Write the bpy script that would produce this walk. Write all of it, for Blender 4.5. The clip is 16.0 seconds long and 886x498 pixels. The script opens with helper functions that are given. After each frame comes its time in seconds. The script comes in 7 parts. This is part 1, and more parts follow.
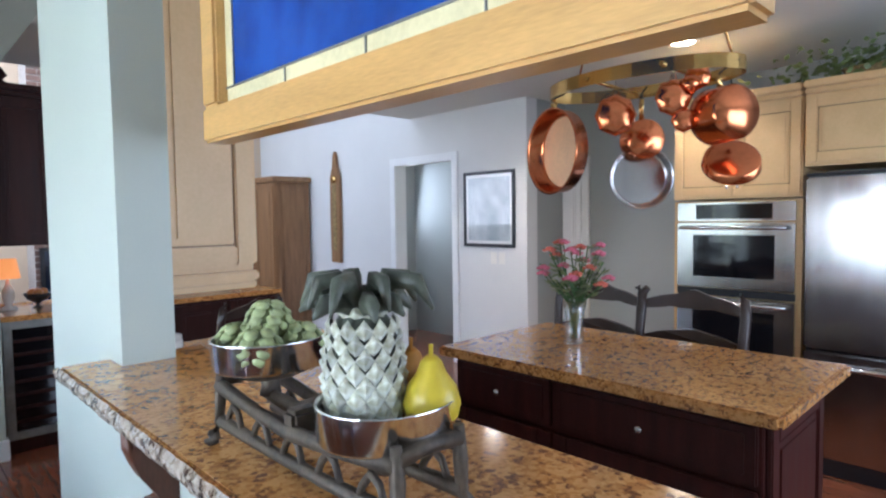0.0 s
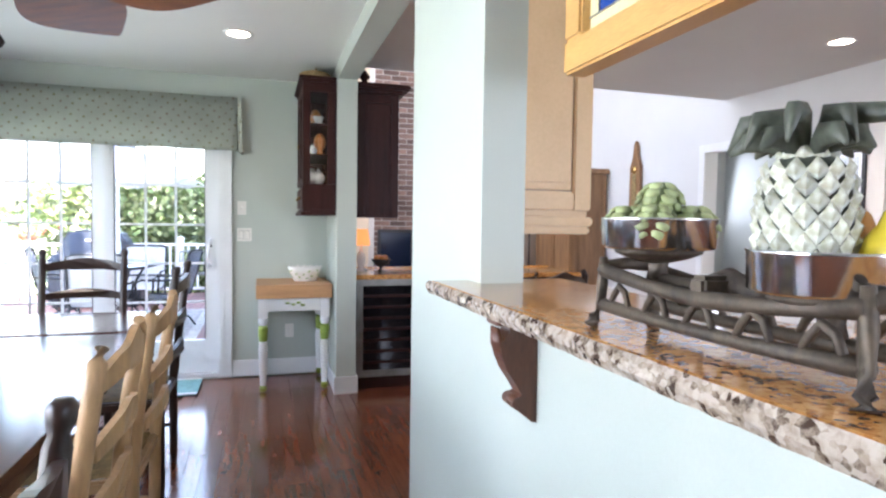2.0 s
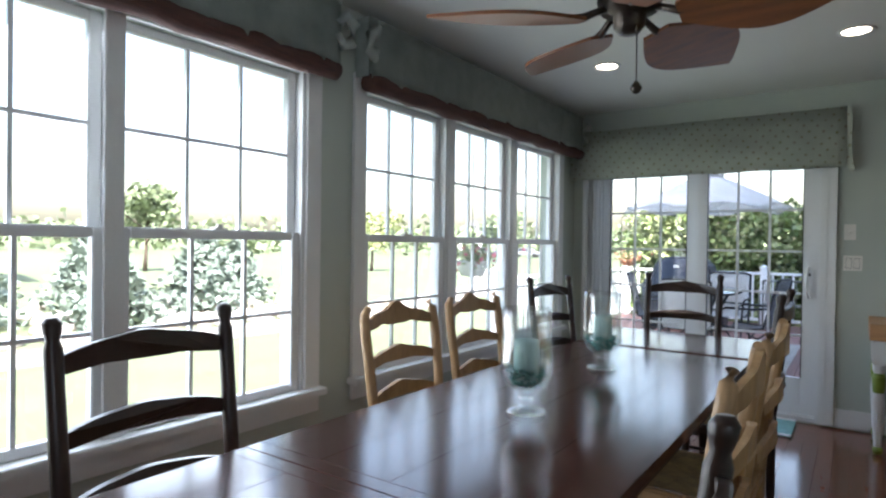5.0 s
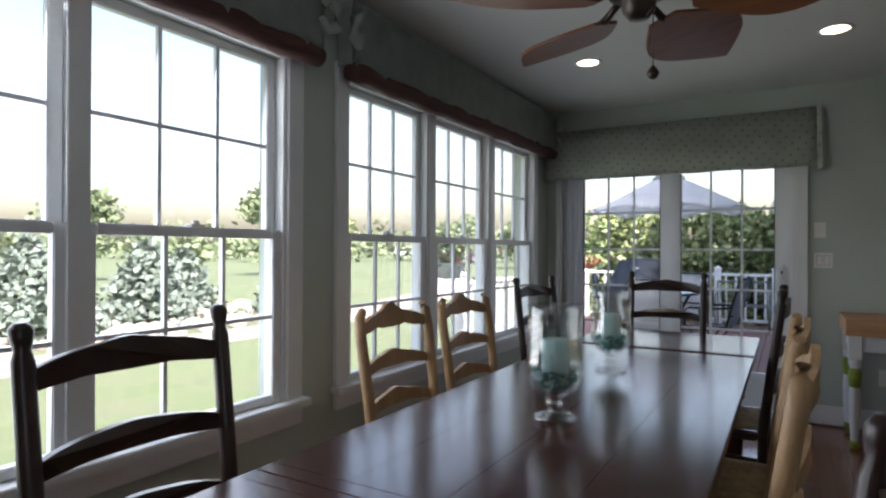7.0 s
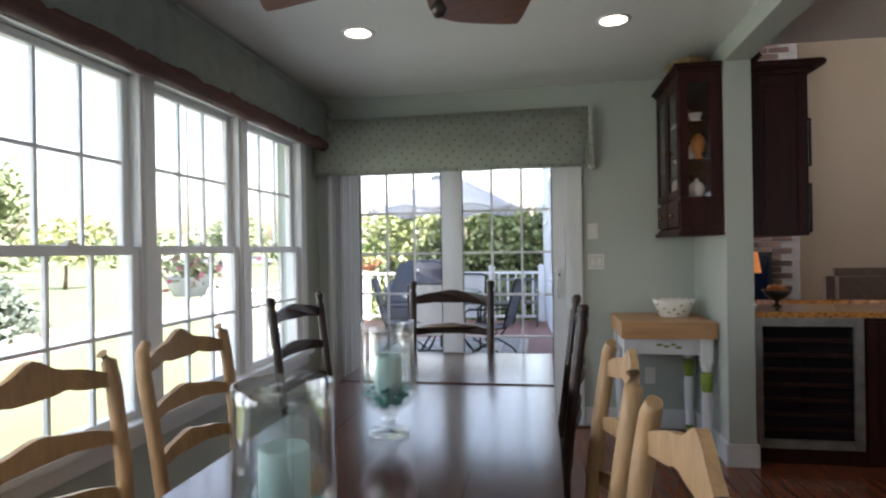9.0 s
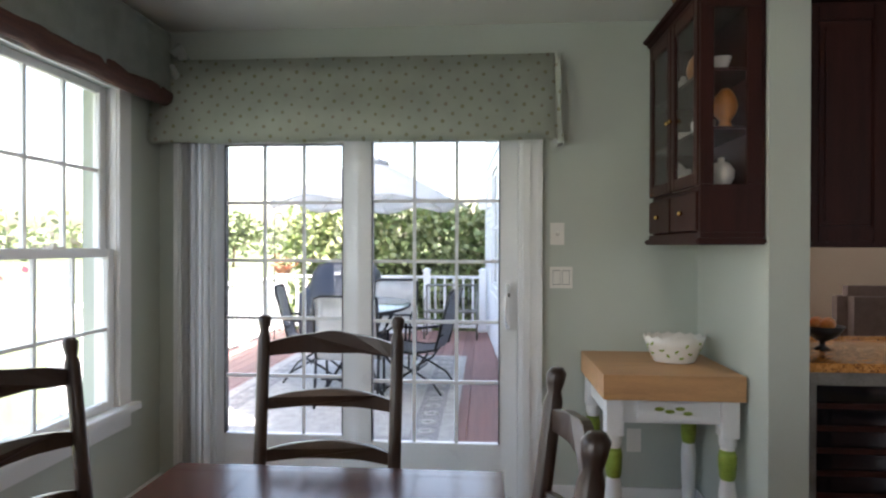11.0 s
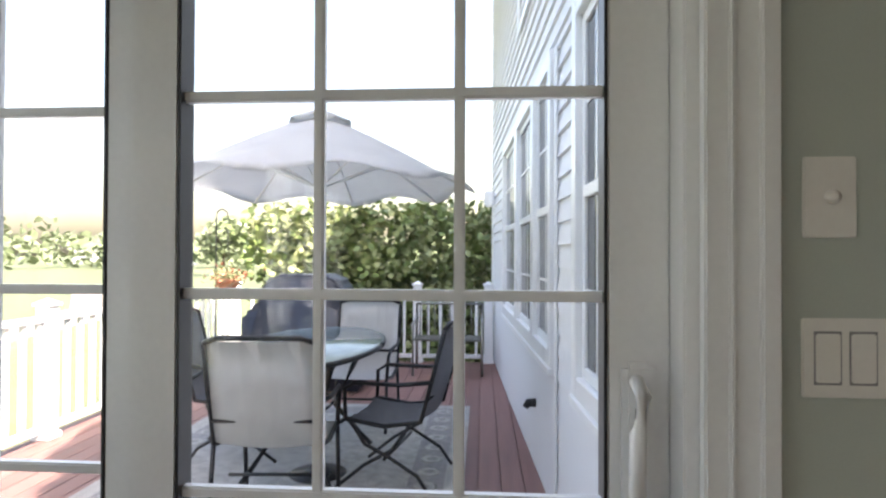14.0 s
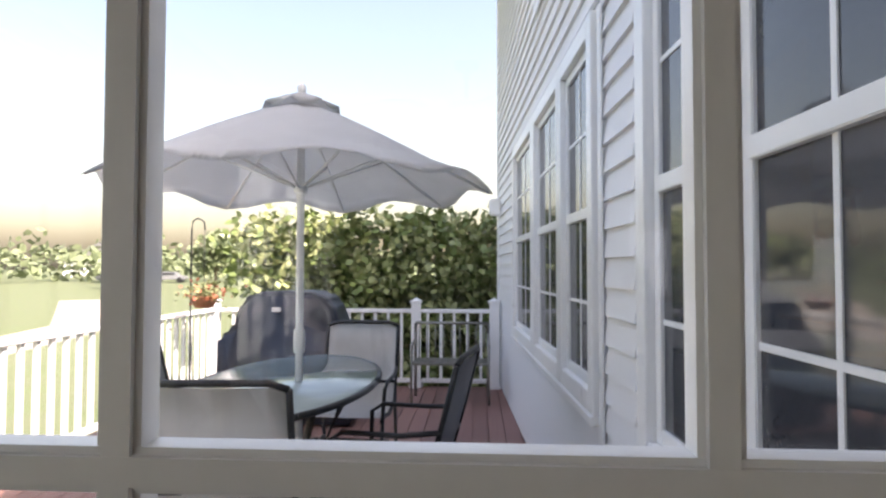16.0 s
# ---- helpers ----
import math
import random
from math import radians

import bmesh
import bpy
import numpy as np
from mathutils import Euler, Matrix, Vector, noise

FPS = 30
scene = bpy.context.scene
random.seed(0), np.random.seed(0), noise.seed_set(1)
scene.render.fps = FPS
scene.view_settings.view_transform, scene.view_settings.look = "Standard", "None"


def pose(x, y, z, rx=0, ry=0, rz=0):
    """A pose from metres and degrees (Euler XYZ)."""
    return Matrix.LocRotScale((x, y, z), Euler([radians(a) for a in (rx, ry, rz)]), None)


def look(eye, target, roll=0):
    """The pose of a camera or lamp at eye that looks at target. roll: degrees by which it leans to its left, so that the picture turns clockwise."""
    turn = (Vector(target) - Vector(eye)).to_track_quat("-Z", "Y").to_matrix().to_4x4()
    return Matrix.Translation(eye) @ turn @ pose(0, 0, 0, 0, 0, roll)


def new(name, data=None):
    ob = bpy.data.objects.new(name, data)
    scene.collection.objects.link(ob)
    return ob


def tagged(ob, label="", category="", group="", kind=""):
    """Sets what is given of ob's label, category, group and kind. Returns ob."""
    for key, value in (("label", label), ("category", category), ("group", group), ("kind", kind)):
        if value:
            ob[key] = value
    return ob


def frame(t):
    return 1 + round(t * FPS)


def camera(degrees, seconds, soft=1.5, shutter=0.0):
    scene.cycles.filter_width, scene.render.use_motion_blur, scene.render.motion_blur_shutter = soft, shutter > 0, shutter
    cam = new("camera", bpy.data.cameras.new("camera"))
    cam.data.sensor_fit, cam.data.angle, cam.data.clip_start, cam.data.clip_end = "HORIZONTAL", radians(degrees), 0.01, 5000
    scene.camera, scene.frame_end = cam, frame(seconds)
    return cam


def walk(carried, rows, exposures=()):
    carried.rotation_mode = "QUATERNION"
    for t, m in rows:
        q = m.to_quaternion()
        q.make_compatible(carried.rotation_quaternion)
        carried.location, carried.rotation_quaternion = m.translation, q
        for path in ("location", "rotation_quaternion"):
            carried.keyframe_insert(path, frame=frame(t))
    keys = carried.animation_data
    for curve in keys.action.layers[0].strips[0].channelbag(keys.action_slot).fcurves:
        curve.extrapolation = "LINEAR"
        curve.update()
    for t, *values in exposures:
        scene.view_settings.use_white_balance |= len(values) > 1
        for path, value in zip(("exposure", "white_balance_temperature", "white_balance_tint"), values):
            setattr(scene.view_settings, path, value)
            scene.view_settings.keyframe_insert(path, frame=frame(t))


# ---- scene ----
EXPO = [(0, 3.3, 5350, 15), (1.0, 3.65, 5600, 20), (1.5, 3.8, 5750, 20), (2.5, 3.65, 5850, 18), (3.2, 3.35, 5850, 15), (4.5, 2.5, 5850, 14), (7.5, 1.5, 6100, 19), (8.2, 1.9, 6150, 17), (9.0, 2.3, 6300, 18), (12, 2.6, 6500, 17), (14.5, 1.9, 6850, 18), (15.2, 1.9, 6950, 22), (16, 1.4, 7050, 22)]
cam = camera(74.0, 16.0, soft=2.3)
PATH = [
    (0, (0.839, 0.473, 1.447), (2.23, 1.907, 1.342), -0.8),
    (0.5, (0.762, 0.523, 1.373), (2.073, 2.031, 1.268), -1.6),
    (1, (0.714, 0.515, 1.334), (1.84, 2.164, 1.223), -1.0),
    (1.5, (0.705, 0.529, 1.303), (1.584, 2.322, 1.197), -0.2),
    (2, (0.711, 0.542, 1.277), (1.296, 2.453, 1.188), 0.8),
    (2.5, (0.706, 0.568, 1.262), (0.988, 2.547, 1.187), 1.3),
    (3, (0.699, 0.575, 1.254), (0.66, 2.574, 1.192), 1.4),
    (3.5, (0.698, 0.577, 1.248), (0.331, 2.542, 1.198), 0.8),
    (4, (0.604, 0.605, 1.233), (-0.038, 2.5, 1.206), 0.5),
    (4.5, (0.57, 0.618, 1.226), (-0.344, 2.397, 1.22), 0.3),
    (5, (0.59, 0.59, 1.255), (-0.562, 2.224, 1.237), 0.8),
    (7.5, (0.287, 0.641, 1.212), (-0.59, 2.438, 1.227), -0.3),
    (8, (0.247, 0.817, 1.225), (-0.401, 2.709, 1.242), -0.8),
    (8.5, (0.22, 1.039, 1.242), (-0.242, 2.985, 1.256), -0.9),
    (9, (0.193, 1.306, 1.263), (-0.141, 3.277, 1.264), -0.9),
    (9.5, (0.187, 1.595, 1.278), (-0.073, 3.578, 1.265), -1.0),
    (12, (0.158, 3.425, 1.318), (0.053, 5.422, 1.327), 0.8),
    (12.5, (0.134, 3.806, 1.308), (0.033, 5.803, 1.327), 0.8),
    (13, (0.121, 4.15, 1.303), (0.002, 6.146, 1.32), 0.3),
    (13.5, (0.106, 4.45, 1.297), (-0.028, 6.446, 1.312), 0.5),
    (14, (0.078, 4.766, 1.295), (-0.055, 6.761, 1.316), 0.2),
    (14.5, (0.028, 5.055, 1.274), (-0.087, 7.051, 1.318), 0.4),
    (15, (-0.009, 5.245, 1.287), (-0.112, 7.242, 1.329), 0.3),
    (15.5, (-0.031, 5.381, 1.302), (-0.136, 7.378, 1.348), 0.3),
    (16, (-0.043, 5.452, 1.308), (-0.158, 7.448, 1.373), 0.1),
]
walk(cam, [(t, look(eye, aim, roll)) for t, eye, aim, roll in PATH],
     exposures=EXPO)

# ---- light and air ----
world = bpy.data.worlds.new("world")
scene.world = world
world.use_nodes = True
wn = world.node_tree.nodes
sky = wn.new("ShaderNodeTexSky")
sky.sky_type = "NISHITA"
sky.sun_disc = False
sky.sun_elevation = radians(52)
sky.sun_rotation = radians(125)
sky.air_density, sky.dust_density, sky.ozone_density = 1.5, 4.0, 0.2
world.node_tree.links.new(sky.outputs[0], wn["Background"].inputs[0])
wn["Background"].inputs[1].default_value = 0.15

sun_data = bpy.data.lights.new("sun", "SUN")
sun_data.energy, sun_data.angle, sun_data.color = 5.0, radians(0.6), (1.0, 0.95, 0.87)
sun = new("sun", sun_data)
SUN_DIR = Vector((0.55, -0.45, 0.85))
sun.matrix_world = look(SUN_DIR * 40, (0, 0, 0))


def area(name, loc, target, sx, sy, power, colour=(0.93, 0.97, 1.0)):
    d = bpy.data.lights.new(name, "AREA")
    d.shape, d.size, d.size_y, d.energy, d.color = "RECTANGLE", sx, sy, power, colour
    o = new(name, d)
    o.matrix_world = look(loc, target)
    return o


# skylight that enters by the window openings and the glazed door
area("sky_window_near", (-1.66, 1.2, 1.3), (0, 1.2, 1.0), 2.3, 1.35, 11.5, (0.93, 0.98, 1.0))
area("sky_window_far", (-1.66, 4.0, 1.3), (0, 4.0, 1.1), 2.3, 1.35, 2.2, (0.88, 0.94, 1.0))
area("sky_door", (-0.43, 5.92, 1.1), (-0.43, 3, 0.9), 1.45, 1.55, 0.9, (0.88, 0.94, 1.0))
# stands in for skylight from the living room's tall windows, their inside unseen
area("sky_living", (0.99, 7.0, 2.6), (5, 6.4, 2.0), 2.4, 2.6, 12, (0.93, 0.96, 1.0))
# unseen fill lamps added to brighten hall and kitchen, no window built there
area("fill_hall", (5.5, 6.15, 1.6), (5.5, 4, 1.2), 0.6, 1.0, 1.2)
area("fill_kitchen", (3.0, -1.35, 1.5), (3.0, 3, 1.2), 2.4, 1.2, 6, (0.86, 0.93, 1.0))

# ---- materials ----


def mat(name, colour, rough=0.5, metal=0.0, scale=8.0, vary=0.12, bump=0.05, fine=90.0, spec=0.5, stretch=(1, 1, 1), second=None, coat=0.0, rand=0.0):
    m = bpy.data.materials.new(name)
    m.use_nodes = True
    n, l = m.node_tree.nodes, m.node_tree.links
    b = n["Principled BSDF"]
    b.inputs["Roughness"].default_value = rough
    b.inputs["Metallic"].default_value = metal
    b.inputs["Specular IOR Level"].default_value = spec
    b.inputs["Coat Weight"].default_value = coat
    b.inputs["Coat Roughness"].default_value = 0.15
    tc, mp = n.new("ShaderNodeTexCoord"), n.new("ShaderNodeMapping")
    mp.inputs["Scale"].default_value = stretch
    l.new(tc.outputs["Object"], mp.inputs[0])
    big, small = n.new("ShaderNodeTexNoise"), n.new("ShaderNodeTexNoise")
    big.inputs["Scale"].default_value, big.inputs["Detail"].default_value = scale, 5
    small.inputs["Scale"].default_value, small.inputs["Detail"].default_value = fine, 3
    l.new(mp.outputs[0], big.inputs["Vector"])
    l.new(mp.outputs[0], small.inputs["Vector"])
    ramp = n.new("ShaderNodeValToRGB")
    dark = second if second else tuple(c * (1 - 2 * vary) for c in colour)
    ramp.color_ramp.elements[0].color, ramp.color_ramp.elements[1].color = (*dark, 1), (*[min(1, c * (1 + vary * 0.4)) for c in colour], 1)
    ramp.color_ramp.elements[0].position, ramp.color_ramp.elements[1].position = 0.3, 0.62
    mix = n.new("ShaderNodeMath")
    mix.operation = "MULTIPLY_ADD"
    mix.inputs[1].default_value, mix.inputs[2].default_value = 0.35, 0.0
    add = n.new("ShaderNodeMath")
    add.operation = "MULTIPLY_ADD"
    add.inputs[1].default_value = 0.65
    l.new(small.outputs[0], mix.inputs[0])
    l.new(big.outputs[0], add.inputs[0])
    l.new(mix.outputs[0], add.inputs[2])
    l.new(add.outputs[0], ramp.inputs[0])
    last = ramp.outputs[0]
    if rand:
        info, hsv = n.new("ShaderNodeObjectInfo"), n.new("ShaderNodeHueSaturation")
        mr = n.new("ShaderNodeMapRange")
        mr.inputs["To Min"].default_value, mr.inputs["To Max"].default_value = 1 - rand, 1 + rand
        l.new(info.outputs["Random"], mr.inputs[0])
        l.new(mr.outputs[0], hsv.inputs["Value"])
        l.new(last, hsv.inputs["Color"])
        last = hsv.outputs[0]
    l.new(last, b.inputs["Base Color"])
    rr = n.new("ShaderNodeMapRange")
    rr.inputs["To Min"].default_value, rr.inputs["To Max"].default_value = max(0.02, rough - 0.07), min(1, rough + 0.07)
    l.new(big.outputs[0], rr.inputs[0])
    l.new(rr.outputs[0], b.inputs["Roughness"])
    if bump:
        bp = n.new("ShaderNodeBump")
        bp.inputs["Strength"].default_value, bp.inputs["Distance"].default_value = bump, 0.01
        l.new(add.outputs[0], bp.inputs["Height"])
        l.new(bp.outputs[0], b.inputs["Normal"])
    return m


def glass(name, colour=(1, 1, 1), rough=0.0, gloss=0.06):
    m = bpy.data.materials.new(name)
    m.use_nodes = True
    n, l = m.node_tree.nodes, m.node_tree.links
    n.remove(n["Principled BSDF"])
    tr, gl, mx, fr = n.new("ShaderNodeBsdfTransparent"), n.new("ShaderNodeBsdfGlossy"), n.new("ShaderNodeMixShader"), n.new("ShaderNodeMath")
    lw, pw = n.new("ShaderNodeLayerWeight"), n.new("ShaderNodeMath")
    pw.operation, pw.inputs[1].default_value = "POWER", 4.0
    lw.inputs[0].default_value = 0.5
    l.new(lw.outputs["Facing"], pw.inputs[0])
    fr.operation, fr.inputs[1].default_value, fr.inputs[2].default_value = "MULTIPLY_ADD", 0.55, gloss * 0.5
    l.new(pw.outputs[0], fr.inputs[0])
    tr.inputs[0].default_value = (*colour, 1)
    gl.inputs["Roughness"].default_value = rough + 0.01
    l.new(fr.outputs[0], mx.inputs[0])
    l.new(tr.outputs[0], mx.inputs[1])
    l.new(gl.outputs[0], mx.inputs[2])
    l.new(mx.outputs[0], n["Material Output"].inputs[0])
    return m


def glow(name, colour, strength):
    m = bpy.data.materials.new(name)
    m.use_nodes = True
    b = m.node_tree.nodes["Principled BSDF"]
    b.inputs["Base Color"].default_value = (*colour, 1)
    b.inputs["Emission Color"].default_value = (*colour, 1)
    b.inputs["Emission Strength"].default_value = strength
    return m


def granite(name, light, mid, dark):
    m = mat(name, mid, 0.12, 0, 10, 0.2, 0.0, 60, coat=0.3)
    n, l = m.node_tree.nodes, m.node_tree.links
    b = n["Principled BSDF"]
    tc = n["Texture Coordinate"]
    v, no, rp = n.new("ShaderNodeTexVoronoi"), n.new("ShaderNodeTexNoise"), n.new("ShaderNodeValToRGB")
    v.inputs["Scale"].default_value = 130
    no.inputs["Scale"].default_value, no.inputs["Detail"].default_value, no.inputs["Roughness"].default_value = 30, 8, 0.7
    l.new(tc.outputs["Object"], v.inputs["Vector"])
    l.new(tc.outputs["Object"], no.inputs["Vector"])
    mx = n.new("ShaderNodeMath")
    mx.operation = "MULTIPLY_ADD"
    mx.inputs[1].default_value = 0.28
    sp = n.new("ShaderNodeSeparateColor")
    l.new(v.outputs["Color"], sp.inputs[0])
    l.new(sp.outputs[0], mx.inputs[0])
    sub = n.new("ShaderNodeMath")
    sub.operation = "SUBTRACT"
    l.new(mx.outputs[0], sub.inputs[0])
    sub.inputs[1].default_value = 0.14
    l.new(no.outputs[0], mx.inputs[2])
    e = rp.color_ramp.elements
    e[0].position, e[0].color = 0.33, (*dark, 1)
    e[1].position, e[1].color = 0.62, (*light, 1)
    k = e.new(0.45)
    k.color = (*mid, 1)
    l.new(sub.outputs[0], rp.inputs[0])
    l.new(rp.outputs[0], b.inputs["Base Color"])
    return m


WALL = mat("sage_wall_paint", (0.49, 0.535, 0.475), 0.55, scale=2, vary=0.03, bump=0.03, fine=220)
CREAM_WALL = mat("cream_wall_paint", (0.60, 0.47, 0.33), 0.6, scale=2, vary=0.03, bump=0.03, fine=220)
PALE_WALL = mat("pale_wall_paint", (0.72, 0.72, 0.70), 0.6, scale=2, vary=0.03, bump=0.03, fine=220)
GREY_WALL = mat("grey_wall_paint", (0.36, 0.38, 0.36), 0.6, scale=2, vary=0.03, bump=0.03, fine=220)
CEIL = mat("ceiling_paint", (0.74, 0.75, 0.70), 0.7, scale=2, vary=0.02, bump=0.03, fine=200)
WHITE = mat("white_trim_paint", (0.80, 0.81, 0.80), 0.35, scale=4, vary=0.03, bump=0.02)
VINYL = mat("white_vinyl", (0.82, 0.83, 0.83), 0.3, scale=4, vary=0.03, bump=0.01)
PLATE = mat("ivory_plastic", (0.80, 0.78, 0.72), 0.3, scale=4, vary=0.03, bump=0)
FLOOR = mat("cherry_floor", (0.17, 0.055, 0.026), 0.16, scale=5, vary=0.25, bump=0.02, fine=40, stretch=(6, 0.6, 1), coat=0.3, rand=0.25)
TABLE = mat("cherry_table", (0.075, 0.024, 0.016), 0.17, scale=5, vary=0.25, bump=0.015, fine=40, stretch=(7, 0.7, 1), coat=0.25, rand=0.12)
DARKWOOD = mat("dark_chair_wood", (0.035, 0.018, 0.012), 0.3, scale=9, vary=0.25, bump=0.04, stretch=(1, 1, 0.2))
LIGHTWOOD = mat("honey_chair_wood", (0.50, 0.31, 0.15), 0.42, scale=10, vary=0.2, bump=0.05, stretch=(1, 1, 0.2))
CHERRY = mat("cherry_cabinet", (0.06, 0.014, 0.011), 0.42, scale=6, vary=0.25, bump=0.02, stretch=(4, 4, 0.4), spec=0.3)
MAHOG = mat("mahogany_cabinet", (0.038, 0.011, 0.008), 0.45, scale=6, vary=0.25, bump=0.02, stretch=(4, 4, 0.4), spec=0.2)
CREAMCAB = mat("glazed_cream_cabinet", (0.76, 0.52, 0.25), 0.4, scale=6, vary=0.06, bump=0.02, second=(0.68, 0.45, 0.20))
GLAZE = mat("brown_cabinet_glaze", (0.36, 0.21, 0.09), 0.45, scale=10, vary=0.2)
MAPLE = mat("maple_frame", (0.68, 0.40, 0.13), 0.32, scale=4, vary=0.14, bump=0.02, stretch=(3, 0.4, 3), coat=0.2)
OAK = mat("brown_oak", (0.30, 0.16, 0.07), 0.45, scale=6, vary=0.2, stretch=(3, 3, 0.4))
WALNUT = mat("carved_walnut", (0.12, 0.042, 0.020), 0.4, scale=9, vary=0.25, bump=0.08, stretch=(2, 2, 0.4))
BUTCHER = mat("butcher_block", (0.55, 0.31, 0.14), 0.45, scale=5, vary=0.14, bump=0.03, stretch=(0.6, 6, 6))
GRANITE = granite("gold_granite", (0.68, 0.35, 0.11), (0.52, 0.225, 0.055), (0.17, 0.07, 0.03))
GRANITE_EDGE = granite("chipped_granite_edge", (0.76, 0.68, 0.58), (0.55, 0.44, 0.33), (0.10, 0.06, 0.04))
STEEL = mat("brushed_steel", (0.58, 0.57, 0.56), 0.2, 1.0, scale=3, vary=0.08, bump=0.01, stretch=(12, 12, 0.3))
CHROME = mat("satin_chrome", (0.72, 0.72, 0.72), 0.15, 1.0, scale=5, vary=0.04, bump=0)
COPPER = mat("copper", (0.82, 0.27, 0.11), 0.2, 1.0, scale=8, vary=0.12, bump=0.03)
TIN = mat("tin_lined_copper", (0.95, 0.68, 0.42), 0.55, 0.55, scale=8, vary=0.08, bump=0.01)
BRASS = mat("brass", (0.70, 0.46, 0.16), 0.25, 1.0, scale=8, vary=0.1, bump=0.02)
IRON = mat("weathered_cast_iron", (0.10, 0.078, 0.055), 0.55, 0.5, scale=14, vary=0.35, bump=0.25, second=(0.035, 0.028, 0.024))
BLACKIRON = mat("black_iron", (0.02, 0.021, 0.023), 0.4, 0.3, scale=10, vary=0.2)
BLACKGLASS = mat("black_oven_glass", (0.008, 0.008, 0.01), 0.06, scale=4, vary=0.1, bump=0)
BLACK = mat("black_plastic", (0.015, 0.015, 0.017), 0.4, scale=6, vary=0.2)
FANWOOD = mat("fan_blade_wood", (0.19, 0.065, 0.018), 0.4, scale=6, vary=0.25, bump=0.05, stretch=(0.4, 5, 5), spec=0.4)
BRONZE = mat("dark_bronze", (0.07, 0.055, 0.045), 0.3, 0.8, scale=8, vary=0.2)
GLASS = glass("window_glass")
CLEAR = glass("clear_glass", (0.945, 0.965, 0.96), 0.0, 0.34)
CANDLE = mat("aqua_candle_wax", (0.60, 0.82, 0.79), 0.45, scale=6, vary=0.06, bump=0.02)
PEBBLE = mat("aqua_sea_glass", (0.16, 0.46, 0.42), 0.35, scale=10, vary=0.2, bump=0.05, rand=0.3)
WICKER = mat("wicker", (0.34, 0.24, 0.10), 0.7, scale=25, vary=0.3, bump=0.4)
SHADEBROWN = mat("brown_woven_shade", (0.085, 0.035, 0.024), 0.8, scale=20, vary=0.25, bump=0.3, stretch=(6, 0.5, 6))
GREYGREEN = mat("sage_valance_cloth", (0.40, 0.445, 0.40), 0.85, scale=9, vary=0.14, bump=0.2, fine=300)
MAT = mat("aqua_door_mat", (0.24, 0.45, 0.44), 0.9, scale=20, vary=0.15, bump=0.3)
SIDING = mat("white_siding", (0.74, 0.75, 0.77), 0.5, scale=3, vary=0.03, bump=0.02)
DECK = mat("red_deck_board", (0.24, 0.13, 0.11), 0.6, scale=4, vary=0.15, bump=0.08, stretch=(5, 0.5, 1), rand=0.15)
RUG = mat("pale_outdoor_rug", (0.44, 0.43, 0.40), 0.95, scale=14, vary=0.18, bump=0.2)
RUGB = mat("rug_border", (0.20, 0.20, 0.20), 0.95, scale=25, vary=0.35, bump=0.2, second=(0.36, 0.35, 0.33))
UMBR = mat("umbrella_canvas", (0.75, 0.76, 0.76), 0.85, scale=5, vary=0.05, bump=0.08, fine=300)
SLING = mat("sling_mesh", (0.74, 0.73, 0.71), 0.8, scale=10, vary=0.06, bump=0.15, fine=500)
BLUESLING = mat("grey_blue_mesh", (0.24, 0.25, 0.28), 0.6, scale=10, vary=0.1, bump=0.15, fine=500)
FROST = mat("frosted_table_glass", (0.42, 0.52, 0.52), 0.08, scale=6, vary=0.08, bump=0.02, coat=0.4)
GRILLC = mat("navy_grill_cover", (0.022, 0.03, 0.05), 0.45, scale=6, vary=0.15, bump=0.15)
GRASS = mat("lawn_grass", (0.10, 0.13, 0.055), 0.9, scale=1.2, vary=0.25, bump=0.3, fine=40, second=(0.13, 0.14, 0.08))
GRAVEL = mat("pale_path", (0.42, 0.38, 0.32), 0.9, scale=3, vary=0.15, bump=0.2)
BARK = mat("bark", (0.10, 0.07, 0.05), 0.9, scale=12, vary=0.3, bump=0.4)
LEAF = mat("laurel_leaf", (0.20, 0.26, 0.085), 0.4, scale=3, vary=0.35, bump=0.02, second=(0.06, 0.10, 0.03))
LEAFLT = mat("pale_leaf", (0.34, 0.38, 0.17), 0.5, scale=3, vary=0.3, bump=0.02)
FARLEAF = mat("far_leaf", (0.20, 0.25, 0.13), 0.7, scale=2, vary=0.3, bump=0.02)
REDLEAF = mat("plum_leaf", (0.16, 0.05, 0.06), 0.6, scale=3, vary=0.3, bump=0.02)
NEEDLE = mat("blue_spruce_needle", (0.20, 0.25, 0.20), 0.6, scale=4, vary=0.3, bump=0.02)
BRICK = mat("red_brown_brick", (0.20, 0.125, 0.095), 0.85, scale=9, vary=0.25, bump=0.3, rand=0.45)
MORTAR = mat("pale_mortar", (0.46, 0.42, 0.38), 0.9, scale=20, vary=0.12, bump=0.2)
ARTI = mat("artichoke_green", (0.38, 0.44, 0.20), 0.5, scale=18, vary=0.3, bump=0.1, second=(0.22, 0.24, 0.12))
PINEW = mat("pineapple_glaze", (0.60, 0.62, 0.56), 0.35, scale=30, vary=0.25, bump=0.1, second=(0.30, 0.29, 0.15), rand=0.35)
PINEL = mat("dark_pineapple_leaf", (0.085, 0.095, 0.068), 0.45, scale=12, vary=0.3, bump=0.1)
PEARC = mat("yellow_pear", (0.62, 0.48, 0.03), 0.35, scale=10, vary=0.12, bump=0.02)
PEARB = mat("amber_pear", (0.45, 0.20, 0.03), 0.4, scale=10, vary=0.2, bump=0.02)
PINK = mat("pink_petal", (0.66, 0.16, 0.24), 0.6, scale=20, vary=0.2)
